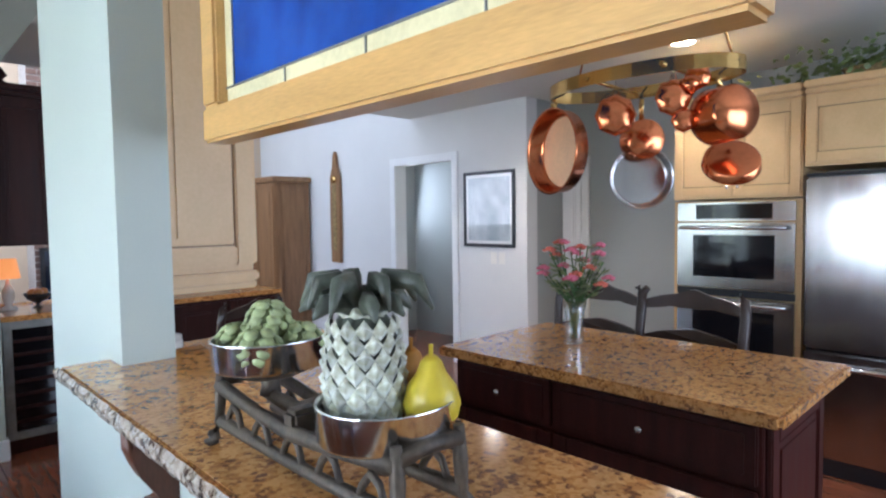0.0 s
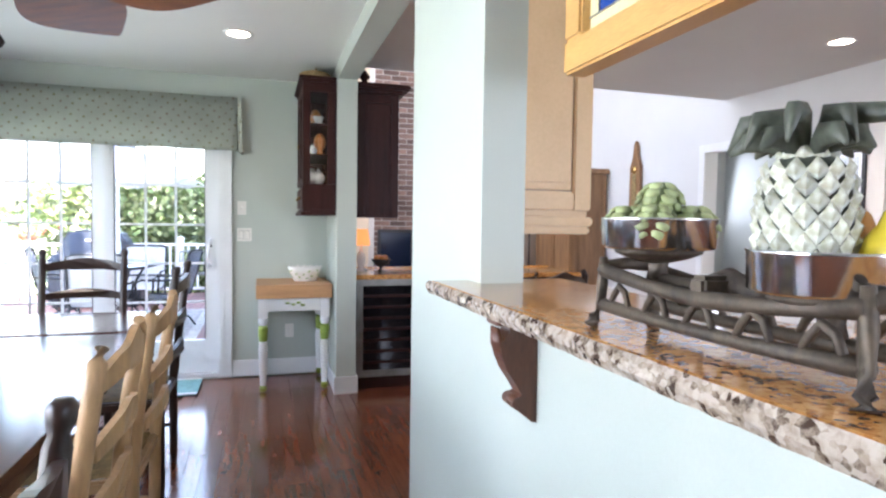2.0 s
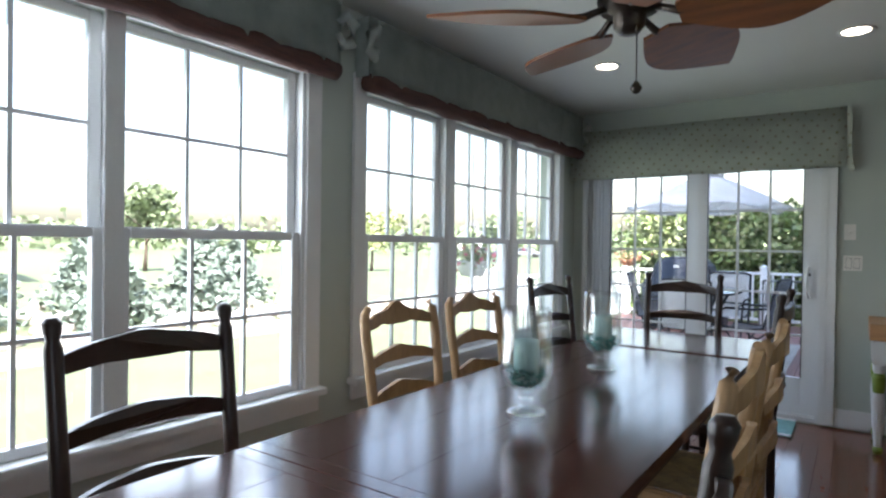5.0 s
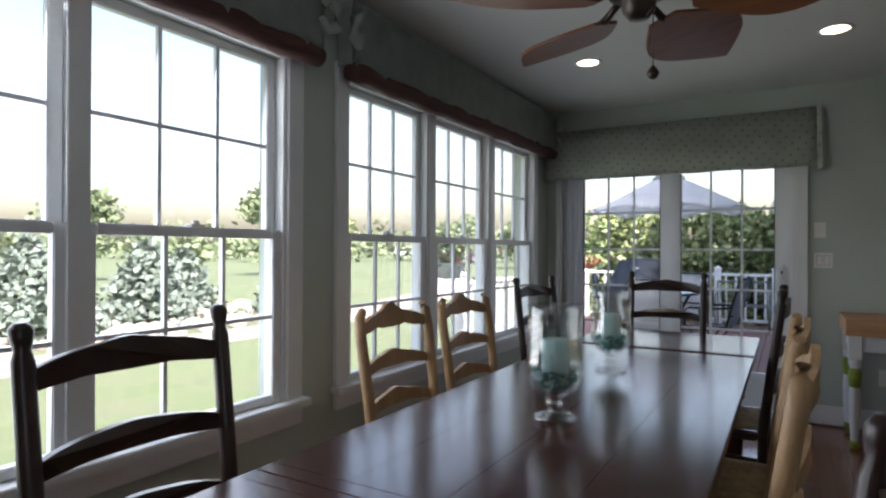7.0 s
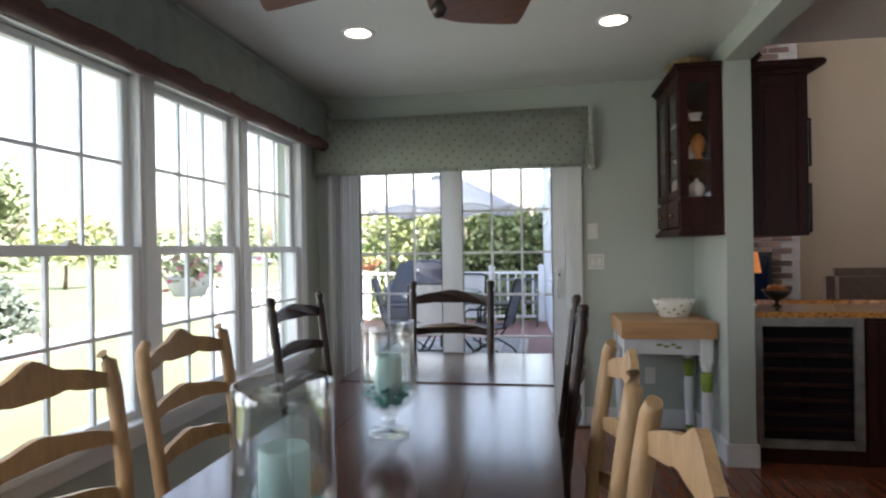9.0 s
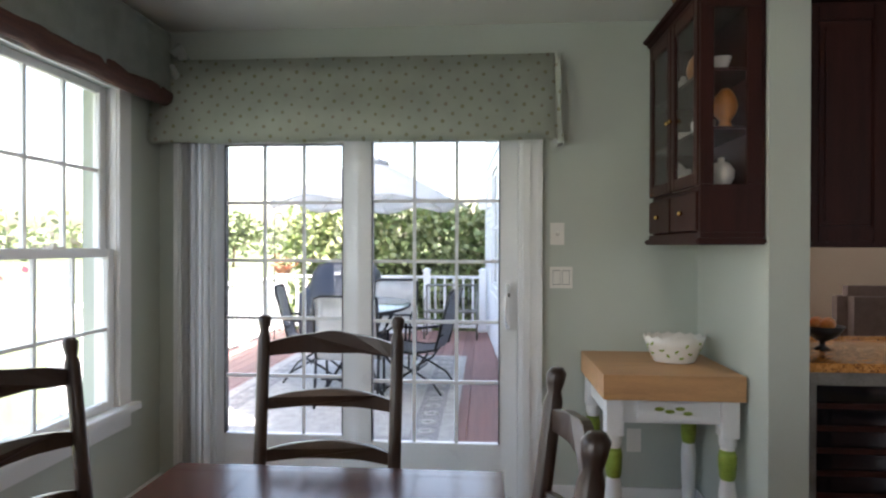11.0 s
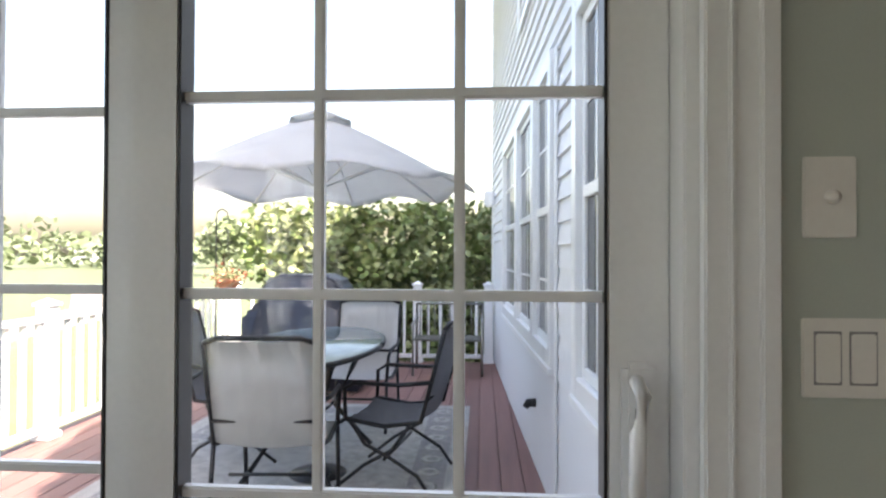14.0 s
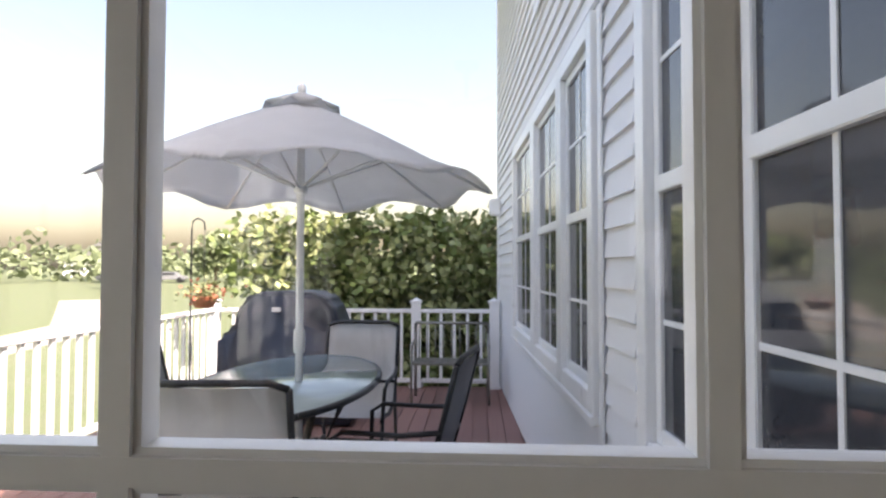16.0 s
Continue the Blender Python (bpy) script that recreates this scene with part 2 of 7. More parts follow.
CORAL = mat("coral_petal", (0.62, 0.14, 0.09), 0.6, scale=20, vary=0.25)
STEM = mat("flower_stem", (0.05, 0.13, 0.03), 0.5, scale=10, vary=0.25)
BLUEGL = mat("cobalt_art_glass", (0.015, 0.07, 0.36), 0.15, scale=5, vary=0.3, bump=0.06, fine=14, second=(0.006, 0.03, 0.18))
CREAMGL = mat("cream_art_glass", (0.78, 0.70, 0.42), 0.2, scale=8, vary=0.1, bump=0.05)
SHELLW = mat("white_shell_glass", (0.75, 0.74, 0.70), 0.25, scale=10, vary=0.1, bump=0.1)
LEAD = mat("lead_came", (0.30, 0.30, 0.27), 0.4, 0.7, scale=10, vary=0.2)
PORC = mat("white_porcelain", (0.78, 0.76, 0.70), 0.15, scale=8, vary=0.05, bump=0)
GREENPAINT = mat("green_paint", (0.26, 0.36, 0.05), 0.45, scale=14, vary=0.2, bump=0.03)
ORANGE = mat("orange_ceramic", (0.60, 0.24, 0.06), 0.3, scale=10, vary=0.2)
TERRA = mat("terracotta", (0.40, 0.17, 0.08), 0.8, scale=10, vary=0.15, bump=0.1)
PAPER = mat("print_paper", (0.55, 0.60, 0.62), 0.6, scale=5, vary=0.25, second=(0.22, 0.28, 0.33))
SCREEN = mat("dark_screen", (0.006, 0.012, 0.03), 0.15, scale=3, vary=0.1, bump=0)
CLOTHBR = mat("brown_upholstery", (0.16, 0.105, 0.08), 0.85, scale=20, vary=0.15, bump=0.2)
LAMPON = glow("warm_downlight", (1.0, 0.82, 0.58), 4)
SHADEON = glow("amber_lamp_shade", (0.85, 0.30, 0.08), 0.10)
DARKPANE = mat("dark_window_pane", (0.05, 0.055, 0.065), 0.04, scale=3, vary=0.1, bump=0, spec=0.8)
CARPAINT = mat("far_car_paint", (0.30, 0.31, 0.34), 0.3, 0.3, scale=3, vary=0.05, bump=0)
ROOF = mat("grey_shingle", (0.18, 0.18, 0.19), 0.9, scale=12, vary=0.25, bump=0.2)


def valance_cloth():
    """Pale green cloth with rows of small buds."""
    m = mat("bud_print_cloth", (0.52, 0.56, 0.48), 0.85, scale=7, vary=0.08, bump=0.15, fine=300)
    n, l = m.node_tree.nodes, m.node_tree.links
    b, tc = n["Principled BSDF"], n["Texture Coordinate"]
    old = b.inputs["Base Color"].links[0].from_socket
    mp = n.new("ShaderNodeMapping")
    mp.inputs["Scale"].default_value = (17, 0.0, 17)
    mp.inputs["Rotation"].default_value = (0, radians(38), 0)
    l.new(tc.outputs["Object"], mp.inputs[0])
    v = n.new("ShaderNodeTexVoronoi")
    v.inputs["Scale"].default_value, v.inputs["Randomness"].default_value = 1.0, 0.12
    l.new(mp.outputs[0], v.inputs["Vector"])
    lt = n.new("ShaderNodeMath")
    lt.operation = "LESS_THAN"
    lt.inputs[1].default_value = 0.17
    l.new(v.outputs["Distance"], lt.inputs[0])
    wv = n.new("ShaderNodeValToRGB")
    wv.color_ramp.elements[0].color, wv.color_ramp.elements[1].color = (0.33, 0.34, 0.20, 1), (0.38, 0.33, 0.27, 1)
    sp = n.new("ShaderNodeSeparateColor")
    l.new(v.outputs["Color"], sp.inputs[0])
    l.new(sp.outputs[0], wv.inputs[0])
    mx = n.new("ShaderNodeMix")
    mx.data_type = "RGBA"
    l.new(lt.outputs[0], mx.inputs["Factor"])
    l.new(old, mx.inputs[6])
    l.new(wv.outputs[0], mx.inputs[7])
    l.new(mx.outputs[2], b.inputs["Base Color"])
    return m


BUD = valance_cloth()

# ---- mesh helpers ----


def box(bm, x0, x1, y0, y1, z0, z1, bevel=0.0):
    t = bmesh.new()
    bmesh.ops.create_cube(t, size=1)
    for v in t.verts:
        v.co = Vector(((x0 + x1) / 2 + v.co.x * (x1 - x0), (y0 + y1) / 2 + v.co.y * (y1 - y0), (z0 + z1) / 2 + v.co.z * (z1 - z0)))
    if bevel:
        bmesh.ops.bevel(t, geom=t.edges[:], offset=bevel, segments=2, affect="EDGES")
    me = bpy.data.meshes.new("t")
    t.to_mesh(me)
    t.free()
    bm.from_mesh(me)
    bpy.data.meshes.remove(me)
    return bm


def B(*a, bevel=0.0):
    return box(bmesh.new(), *a, bevel)


def boxes(rows, bevel=0.0):
    bm = bmesh.new()
    for r in rows:
        box(bm, *r, bevel)
    return bm


def lathe(profile, seg=24, bm=None, at=(0, 0, 0), sx=1.0, sy=1.0):
    bm = bm or bmesh.new()
    rings = []
    for r, z in profile:
        if r < 1e-5:
            rings.append([bm.verts.new((at[0], at[1], at[2] + z))])
        else:
            rings.append([bm.verts.new((at[0] + r * sx * math.cos(2 * math.pi * i / seg), at[1] + r * sy * math.sin(2 * math.pi * i / seg), at[2] + z)) for i in range(seg)])
    for a, b in zip(rings, rings[1:]):
        for i in range(seg):
            j = (i + 1) % seg
            if len(a) == 1 and len(b) == 1:
                continue
            if len(a) == 1:
                f = (a[0], b[j], b[i])
            elif len(b) == 1:
                f = (a[i], a[j], b[0])
            else:
                f = (a[i], a[j], b[j], b[i])
            bm.faces.new(f).smooth = True
    return bm


def tube(points, radius, seg=8, bm=None, flat=1.0):
    """A round bar along points; radius is a number or one per point."""
    bm = bm or bmesh.new()
    pts = [Vector(p) for p in points]
    rr = radius if isinstance(radius, (list, tuple)) else [radius] * len(pts)
    rings = []
    up = Vector((0, 0, 1))
    for i, p in enumerate(pts):
        d = (pts[min(i + 1, len(pts) - 1)] - pts[max(i - 1, 0)]).normalized()
        a = d.cross(up if abs(d.z) < 0.95 else Vector((1, 0, 0))).normalized()
        b = d.cross(a).normalized()
        rings.append([bm.verts.new(p + (a * math.cos(2 * math.pi * k / seg) * flat + b * math.sin(2 * math.pi * k / seg)) * rr[i]) for k in range(seg)])
    for a, b in zip(rings, rings[1:]):
        for k in range(seg):
            bm.faces.new((a[k], a[(k + 1) % seg], b[(k + 1) % seg], b[k])).smooth = True
    bm.faces.new(rings[0][::-1])
    bm.faces.new(rings[-1])
    return bm


def prism(outline, axis, lo, hi, bm=None):
    """An outline of (u, v) pairs drawn out along an axis from lo to hi."""
    bm = bm or bmesh.new()

    def at(u, v, w):
        return {"x": (w, u, v), "y": (u, w, v), "z": (u, v, w)}[axis]

    a = [bm.verts.new(at(u, v, lo)) for u, v in outline]
    b = [bm.verts.new(at(u, v, hi)) for u, v in outline]
    n = len(outline)
    bm.faces.new(a[::-1])
    bm.faces.new(b)
    for i in range(n):
        bm.faces.new((a[i], a[(i + 1) % n], b[(i + 1) % n], b[i]))
    bmesh.ops.recalc_face_normals(bm, faces=bm.faces[:])
    return bm


def ball(r, loc=(0, 0, 0), bm=None, scale=(1, 1, 1), sub=2):
    bm = bm or bmesh.new()
    got = bmesh.ops.create_icosphere(bm, subdivisions=sub, radius=r)
    for v in got["verts"]:
        v.co = Vector((v.co.x * scale[0] + loc[0], v.co.y * scale[1] + loc[1], v.co.z * scale[2] + loc[2]))
    for f in bm.faces:
        f.smooth = True
    return bm


def part(name, bm, material, parent=None, label="", m=None):
    me = bpy.data.meshes.new(name)
    bmesh.ops.recalc_face_normals(bm, faces=bm.faces[:])
    bm.to_mesh(me)
    bm.free()
    me.materials.append(material)
    o = new(name, me)
    if parent is not None:
        o.parent = parent
    if m is not None:
        o.matrix_basis = m
    return tagged(o, label)


def shared(name, me, parent, m):
    o = new(name, me)
    o.parent = parent
    o.matrix_basis = m
    return o


def thing(name, loc, label, category, group="", rz=0.0):
    o = new(name)
    o.empty_display_size = 0.05
    o.matrix_basis = pose(*loc, 0, 0, rz)
    return tagged(o, label, category, group)


def solid(name, bm, material, label, category="", kind="structure", group=""):
    return tagged(part(name, bm, material), label, category, group, kind)


# ---- the dining room ----
CEIL_Z, KC = 2.42, 2.50
PX0, PX1 = 1.225, 1.37
DOOR_Y = 5.595
# floor
floor = solid("floor", boxes([(-1.62, PX0 + 0.1, -2.0, 5.74, -0.12, -0.012), (PX0 + 0.1, 6.2, -2.0, 8.7, -0.12, -0.012)]), FLOOR, "polished reddish cherry wood floor", "floor")

solid("ceiling", B(-1.62, PX0 + 0.02, -2.0, 5.72, CEIL_Z, CEIL_Z + 0.15), CEIL, "white painted dining room ceiling", "ceiling")
solid("ceiling_kitchen", B(PX0 + 0.02, 6.2, -2.0, 5.25, KC, KC + 0.2), CEIL, "white painted kitchen ceiling", "ceiling")
solid("ceiling_living", B(0.9, 6.2, 5.25, 10.0, 5.1, 5.25), CEIL, "high white living room ceiling", "ceiling")

# window wall with two openings
WX0, WX1 = -1.66, -1.50
OPEN = [(-0.02, 2.44), (2.83, 5.23)]
WZ0, WZ1 = 0.57, 2.03
solid("wall_west", boxes([
    (WX0, WX1, -2.0, 5.75, -0.12, WZ0), (WX0, WX1, -2.0, 5.75, WZ1, CEIL_Z),
    (WX0, WX1, -2.0, OPEN[0][0], WZ0, WZ1), (WX0, WX1, OPEN[0][1], OPEN[1][0], WZ0, WZ1), (WX0, WX1, OPEN[1][1], 5.75, WZ0, WZ1)]),
    WALL, "sage green painted wall with two wide windows", "wall")
# partition plane and door wall
DX0, DX1, DZ = -1.325, 0.385, 1.99
solid("wall_north", boxes([
    (WX1, DX0, DOOR_Y, DOOR_Y + 0.16, -0.12, CEIL_Z), (DX1, PX0, DOOR_Y, DOOR_Y + 0.16, -0.12, CEIL_Z), (DX0, DX1, DOOR_Y, DOOR_Y + 0.16, DZ, CEIL_Z), (DX0, DX1, DOOR_Y, DOOR_Y + 0.16, -0.12, 0.0)]),
    WALL, "sage green painted wall round the patio door", "wall")
# partition: post, pillar, half wall, beam
solid("wall_post", B(PX0, PX1, 4.88, 5.75, -0.01, KC), WALL, "sage green stub wall beside the opening", "wall")
solid("wall_pillar", B(PX0, PX1 - 0.03, 1.90, 2.60, -0.01, KC), WALL, "pale green wall pillar at the end of the half wall", "wall")
solid("wall_half", B(PX0, PX1 - 0.03, -2.0, 1.90, -0.01, 1.085), WALL, "pale green half wall under the bar top", "wall")
solid("beam", boxes([(PX0, PX1, 2.60, 4.88, 2.31, KC), (PX0, PX1 - 0.03, -2.0, 1.90, 2.31, KC)]), WALL, "pale green beam over the opening", "beam")
solid("wall_south", B(-1.66, 6.2, -2.16, -2.0, -0.12, KC + 0.2), PALE_WALL, "plain painted wall", "wall")

# baseboards
solid("baseboard", boxes([
    (0.475, PX0, DOOR_Y - 0.016, DOOR_Y - 0.001, 0, 0.13), (-1.499, -1.412, DOOR_Y - 0.016, DOOR_Y - 0.001, 0, 0.13), (WX1 + 0.001, WX1 + 0.016, -1.99, DOOR_Y - 0.02, 0, 0.13),
    (PX0 - 0.015, PX0 - 0.001, 4.885, DOOR_Y - 0.02, 0, 0.13), (PX0 - 0.015, PX1 + 0.015, 4.864, 4.879, 0, 0.13), (PX1 + 0.001, PX1 + 0.015, 4.88, 4.94, 0, 0.13),
    (PX0 - 0.015, PX0 - 0.001, -1.99, 2.6, 0, 0.13), (PX0 - 0.015, PX1 - 0.015, 2.601, 2.616, 0, 0.13)], 0.003), WHITE, "white painted baseboard", "baseboard")


def sash_window(y0, y1):
    """One double-hung window: two sashes with muntins, panes, a lock."""
    w = tagged(new("window"), "white double-hung window with divided panes", "window", "double-hung windows", "structure")
    w.matrix_basis = pose(0, 0, 0)
    gx = -1.545
    zb, zm, zt = 0.605, 1.285, 1.995
    s = 0.045
    for (z0, z1, x) in ((zb - 0.03, zm + 0.01, gx + 0.028), (zm - 0.02, zt + 0.035, gx - 0.012)):
        fr = part("sash_frame", boxes([(x - 0.017, x + 0.017, y0 - s, y0, z0, z1), (x - 0.017, x + 0.017, y1, y1 + s, z0, z1),
                                       (x - 0.0165, x + 0.0165, y0, y1, z0, z0 + 0.035), (x - 0.0165, x + 0.0165, y0, y1, z1 - 0.035, z1)], 0.004), VINYL, w)
        ya, yb, za, zc = y0, y1, z0 + 0.035, z1 - 0.035
        for k in (1, 2):
            part("muntin", B(x - 0.009, x + 0.009, ya + (yb - ya) * k / 3 - 0.0075, ya + (yb - ya) * k / 3 + 0.0075, za, zc), VINYL, w)
        part("muntin", B(x - 0.0095, x + 0.0095, ya, yb, (za + zc) / 2 - 0.0075, (za + zc) / 2 + 0.0075), VINYL, w)
        p = part("pane", B(x - 0.003, x + 0.003, ya, yb, za, zc), GLASS, w, "clear glass pane")
        p.visible_shadow = False
    ym = (y0 + y1) / 2
    part("sash_lock", boxes([(gx + 0.012, gx + 0.05, ym - 0.03, ym + 0.03, zm + 0.012, zm + 0.022), (gx + 0.02, gx + 0.04, ym - 0.012, ym + 0.012, zm + 0.022, zm + 0.035)], 0.002), PLATE, w)
    return w


GLASSES = [[(0.03, 0.70), (0.86, 1.52), (1.645, 2.37)], [(2.88, 3.515), (3.71, 4.345), (4.54, 5.175)]]
for (a, b), gl in zip(OPEN, GLASSES):
    rows = [(-1.60, -1.49, a, gl[0][0] - 0.046, WZ0, WZ1), (-1.60, -1.49, gl[2][1] + 0.046, b, WZ0, WZ1)]
    for g0, g1 in zip(gl, gl[1:]):
        rows.append((-1.60, -1.49, g0[1] + 0.046, g1[0] - 0.046, WZ0, WZ1))
        mid = (g0[1] + g1[0]) / 2
        rows.append((-1.49, -1.482, mid - 0.035, mid + 0.035, WZ0, WZ1))
    rows += [(-1.50, -1.478, a - 0.085, a + 0.005, WZ0 - 0.02, WZ1 + 0.08), (-1.50, -1.478, b - 0.005, b + 0.085, WZ0 - 0.02, WZ1 + 0.08), (-1.50, -1.479, a, b, WZ1 - 0.005, WZ1 + 0.08)]
    solid("window_casing", boxes(rows, 0.003), WHITE, "white painted window casing with mullions", "window trim")
    solid("window_sill", boxes([(-1.60, -1.435, a - 0.10, b + 0.10, WZ0 - 0.03, WZ0 + 0.004), (-1.50, -1.478, a - 0.085, b + 0.085, WZ0 - 0.11, WZ0 - 0.031)], 0.004), WHITE, "white painted window sill and apron", "window sill")
    for g in gl:
        sash_window(*g)

# sliding patio door
door = tagged(new("door_1"), "white sliding patio door with divided glass, closed", "patio door", "", "structure")
solid("door_casing", boxes([(DX1 - 0.01, DX1 + 0.085, DOOR_Y - 0.022, DOOR_Y, 0, DZ + 0.06), (DX0 - 0.085, DX0 + 0.01, DOOR_Y - 0.022, DOOR_Y, 0, DZ + 0.06), (DX0 + 0.01, DX1 - 0.01, DOOR_Y - 0.021, DOOR_Y, DZ - 0.01, DZ + 0.06),
                            (DX1 + 0.06, DX1 + 0.0855, DOOR_Y - 0.032, DOOR_Y - 0.02, 0, DZ + 0.06), (DX1 + 0.02, DX1 + 0.03, DOOR_Y - 0.028, DOOR_Y - 0.02, 0, DZ + 0.06), (DX0 - 0.0855, DX0 - 0.06, DOOR_Y - 0.032, DOOR_Y - 0.02, 0, DZ + 0.06)], 0.003), WHITE, "white moulded door casing", "door trim")
part("jamb", boxes([(DX0, DX0 + 0.03, DOOR_Y + 0.001, DOOR_Y + 0.19, 0, DZ), (DX1 - 0.03, DX1, DOOR_Y + 0.001, DOOR_Y + 0.19, 0, DZ), (DX0 + 0.03, DX1 - 0.03, DOOR_Y + 0.001, DOOR_Y + 0.19, DZ - 0.03, DZ), (DX0 + 0.03, DX1 - 0.03, DOOR_Y + 0.001, DOOR_Y + 0.19, 0.001, 0.03)], 0.003), VINYL, door)


def door_panel(x0, x1, g0, g1, y):
    zt, zb = 1.855, 0.30
    p = part("panel_frame", boxes([(x0, g0, y - 0.02, y + 0.02, 0.032, DZ - 0.031), (g1, x1, y - 0.02, y + 0.02, 0.032, DZ - 0.031),
                                   (g0, g1, y - 0.0195, y + 0.0195, zt, DZ - 0.031), (g0, g1, y - 0.0195, y + 0.0195, 0.032, zb)], 0.004), VINYL, door)
    for k in (1, 2):
        xm = g0 + (g1 - g0) * k / 3
        part("muntin", B(xm - 0.0085, xm + 0.0085, y - 0.009, y + 0.009, zb, zt, bevel=0.003), VINYL, p)
    for k in (1, 2, 3, 4):
        zm = zb + (zt - zb) * k / 5
        part("muntin", B(g0, g1, y - 0.0095, y + 0.0095, zm - 0.0085, zm + 0.0085, bevel=0.003), VINYL, p)
    q = part("pane", B(g0, g1, y - 0.003, y + 0.003, zb, zt), GLASS, p, "clear glass pane")
    q.visible_shadow = False
    part("gasket", boxes([(g0 - 0.001, g0 + 0.004, y - 0.021, y + 0.021, zb, zt), (g1 - 0.004, g1 + 0.001, y - 0.021, y + 0.021, zb, zt), (g0, g1, y - 0.0205, y + 0.0205, zt - 0.004, zt + 0.001)]), BLACK, p)
    return p


door_panel(-1.295, -0.46, -1.215, -0.568, 5.755)
pr = door_panel(-0.475, 0.355, -0.395, 0.262, 5.672)
part("handle", tube([(0.302, 5.648, 0.90), (0.302, 5.60, 0.915), (0.292, 5.59, 0.97), (0.292, 5.59, 1.05), (0.302, 5.60, 1.10), (0.302, 5.648, 1.115)], 0.011, 10), VINYL, pr, "white pull handle")
part("handle_plate", B(0.282, 0.329, 5.638, 5.6515, 0.875, 1.14, bevel=0.01), VINYL, pr)
part("lock", B(0.300, 0.314, 5.630, 5.6385, 1.055, 1.075, bevel=0.002), BLACK, pr)

# ---- kitchen and living room shell ----
solid("wall_picture", boxes([(5.0, 5.15, 3.69, 4.60, -0.12, 5.1), (5.0, 5.15, 5.50, 10.0, -0.12, 5.1), (5.0, 5.15, 4.60, 5.50, 2.03, 5.1)]), PALE_WALL, "pale painted wall with a doorway", "wall")
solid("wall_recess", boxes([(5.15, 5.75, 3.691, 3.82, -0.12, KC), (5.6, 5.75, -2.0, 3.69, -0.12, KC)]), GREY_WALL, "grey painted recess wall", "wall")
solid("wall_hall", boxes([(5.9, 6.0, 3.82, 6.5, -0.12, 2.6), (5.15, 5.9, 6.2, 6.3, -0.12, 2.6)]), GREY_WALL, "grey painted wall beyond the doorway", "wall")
solid("ceiling_hall", B(5.15, 6.0, 3.82, 6.3, 2.4, 2.5), CEIL, "white hall ceiling", "ceiling")
solid("wall_far", B(0.9, 5.15, 8.60, 8.75, -0.12, 5.1), CREAM_WALL, "warm cream living room wall", "wall")
solid("wall_gable", B(0.9, 5.15, 5.2, 5.26, KC + 0.2, 5.1), PALE_WALL, "pale wall above the kitchen ceiling", "wall")
solid("doorway_trim", boxes([(4.976, 4.9995, 4.53, 4.61, 0, 2.10), (4.976, 4.9995, 5.49, 5.57, 0, 2.10), (4.977, 4.9995, 4.61, 5.49, 2.02, 2.10), (4.985, 4.9995, 5.58, 8.59, 0, 0.13), (4.985, 4.9995, 3.69, 4.52, 0, 0.13)], 0.003), WHITE, "white doorway casing and baseboard", "door trim")
# ---- dining table and chairs ----
TX0, TX1, TY0, TY1, TZ = -0.57, 0.228, 0.42, 4.05, 0.775
table = thing("dining_table", ((TX0 + TX1) / 2, (TY0 + TY1) / 2, 0), "long dark cherry dining table with plank top and end leaves", "table")
hw, hl = (TX1 - TX0) / 2, (TY1 - TY0) / 2
top = part("tabletop", boxes([(-hw + 0.02, hw - 0.02, -hl + 0.02, hl - 0.02, TZ - 0.045, TZ - 0.03)]), TABLE, table)
pw = 2 * hw / 4
plank_y = [(-hl, -0.79), (-0.787, 1.0), (1.2, hl)]
for (a, b) in plank_y:
    for i in range(4):
        part("plank", B(-hw + pw * i + 0.0003, -hw + pw * (i + 1) - 0.0003, a + 0.0445, b - 0.0445, TZ - 0.03, TZ, bevel=0.0008), TABLE, top)
    for c, d in ((a, a + 0.044), (b - 0.044, b)):
        part("breadboard_end", B(-hw, hw, c, d, TZ - 0.03, TZ - 0.0002, bevel=0.0008), TABLE, top)
for i in range(4):
    part("joint_board", B(-hw + pw * i + 0.0006, -hw + pw * (i + 1) - 0.0006, 1.002, 1.198, TZ - 0.03, TZ - 0.005, bevel=0.0015), TABLE, top)
part("apron", boxes([(-hw + 0.08, hw - 0.08, -hl + 0.12, -hl + 0.15, TZ - 0.15, TZ - 0.046), (-hw + 0.08, hw - 0.08, hl - 0.15, hl - 0.12, TZ - 0.15, TZ - 0.046), (-hw + 0.08, -hw + 0.11, -hl + 0.15, hl - 0.15, TZ - 0.15, TZ - 0.046), (hw - 0.11, hw - 0.08, -hl + 0.15, hl - 0.15, TZ - 0.15, TZ - 0.046)]), TABLE, table)
for sx in (-1, 1):
    for sy in (-1, 1):
        part("leg", lathe([(0.0, 0), (0.028, 0), (0.032, 0.03), (0.024, 0.06), (0.04, 0.2), (0.045, 0.36), (0.03, 0.46), (0.048, 0.49), (0.048, 0.52), (0.036, 0.54), (0.045, 0.56), (0.045, TZ - 0.046), (0, TZ - 0.046)], 16, at=(sx * (hw - 0.11), sy * (hl - 0.14), 0)), TABLE, table)


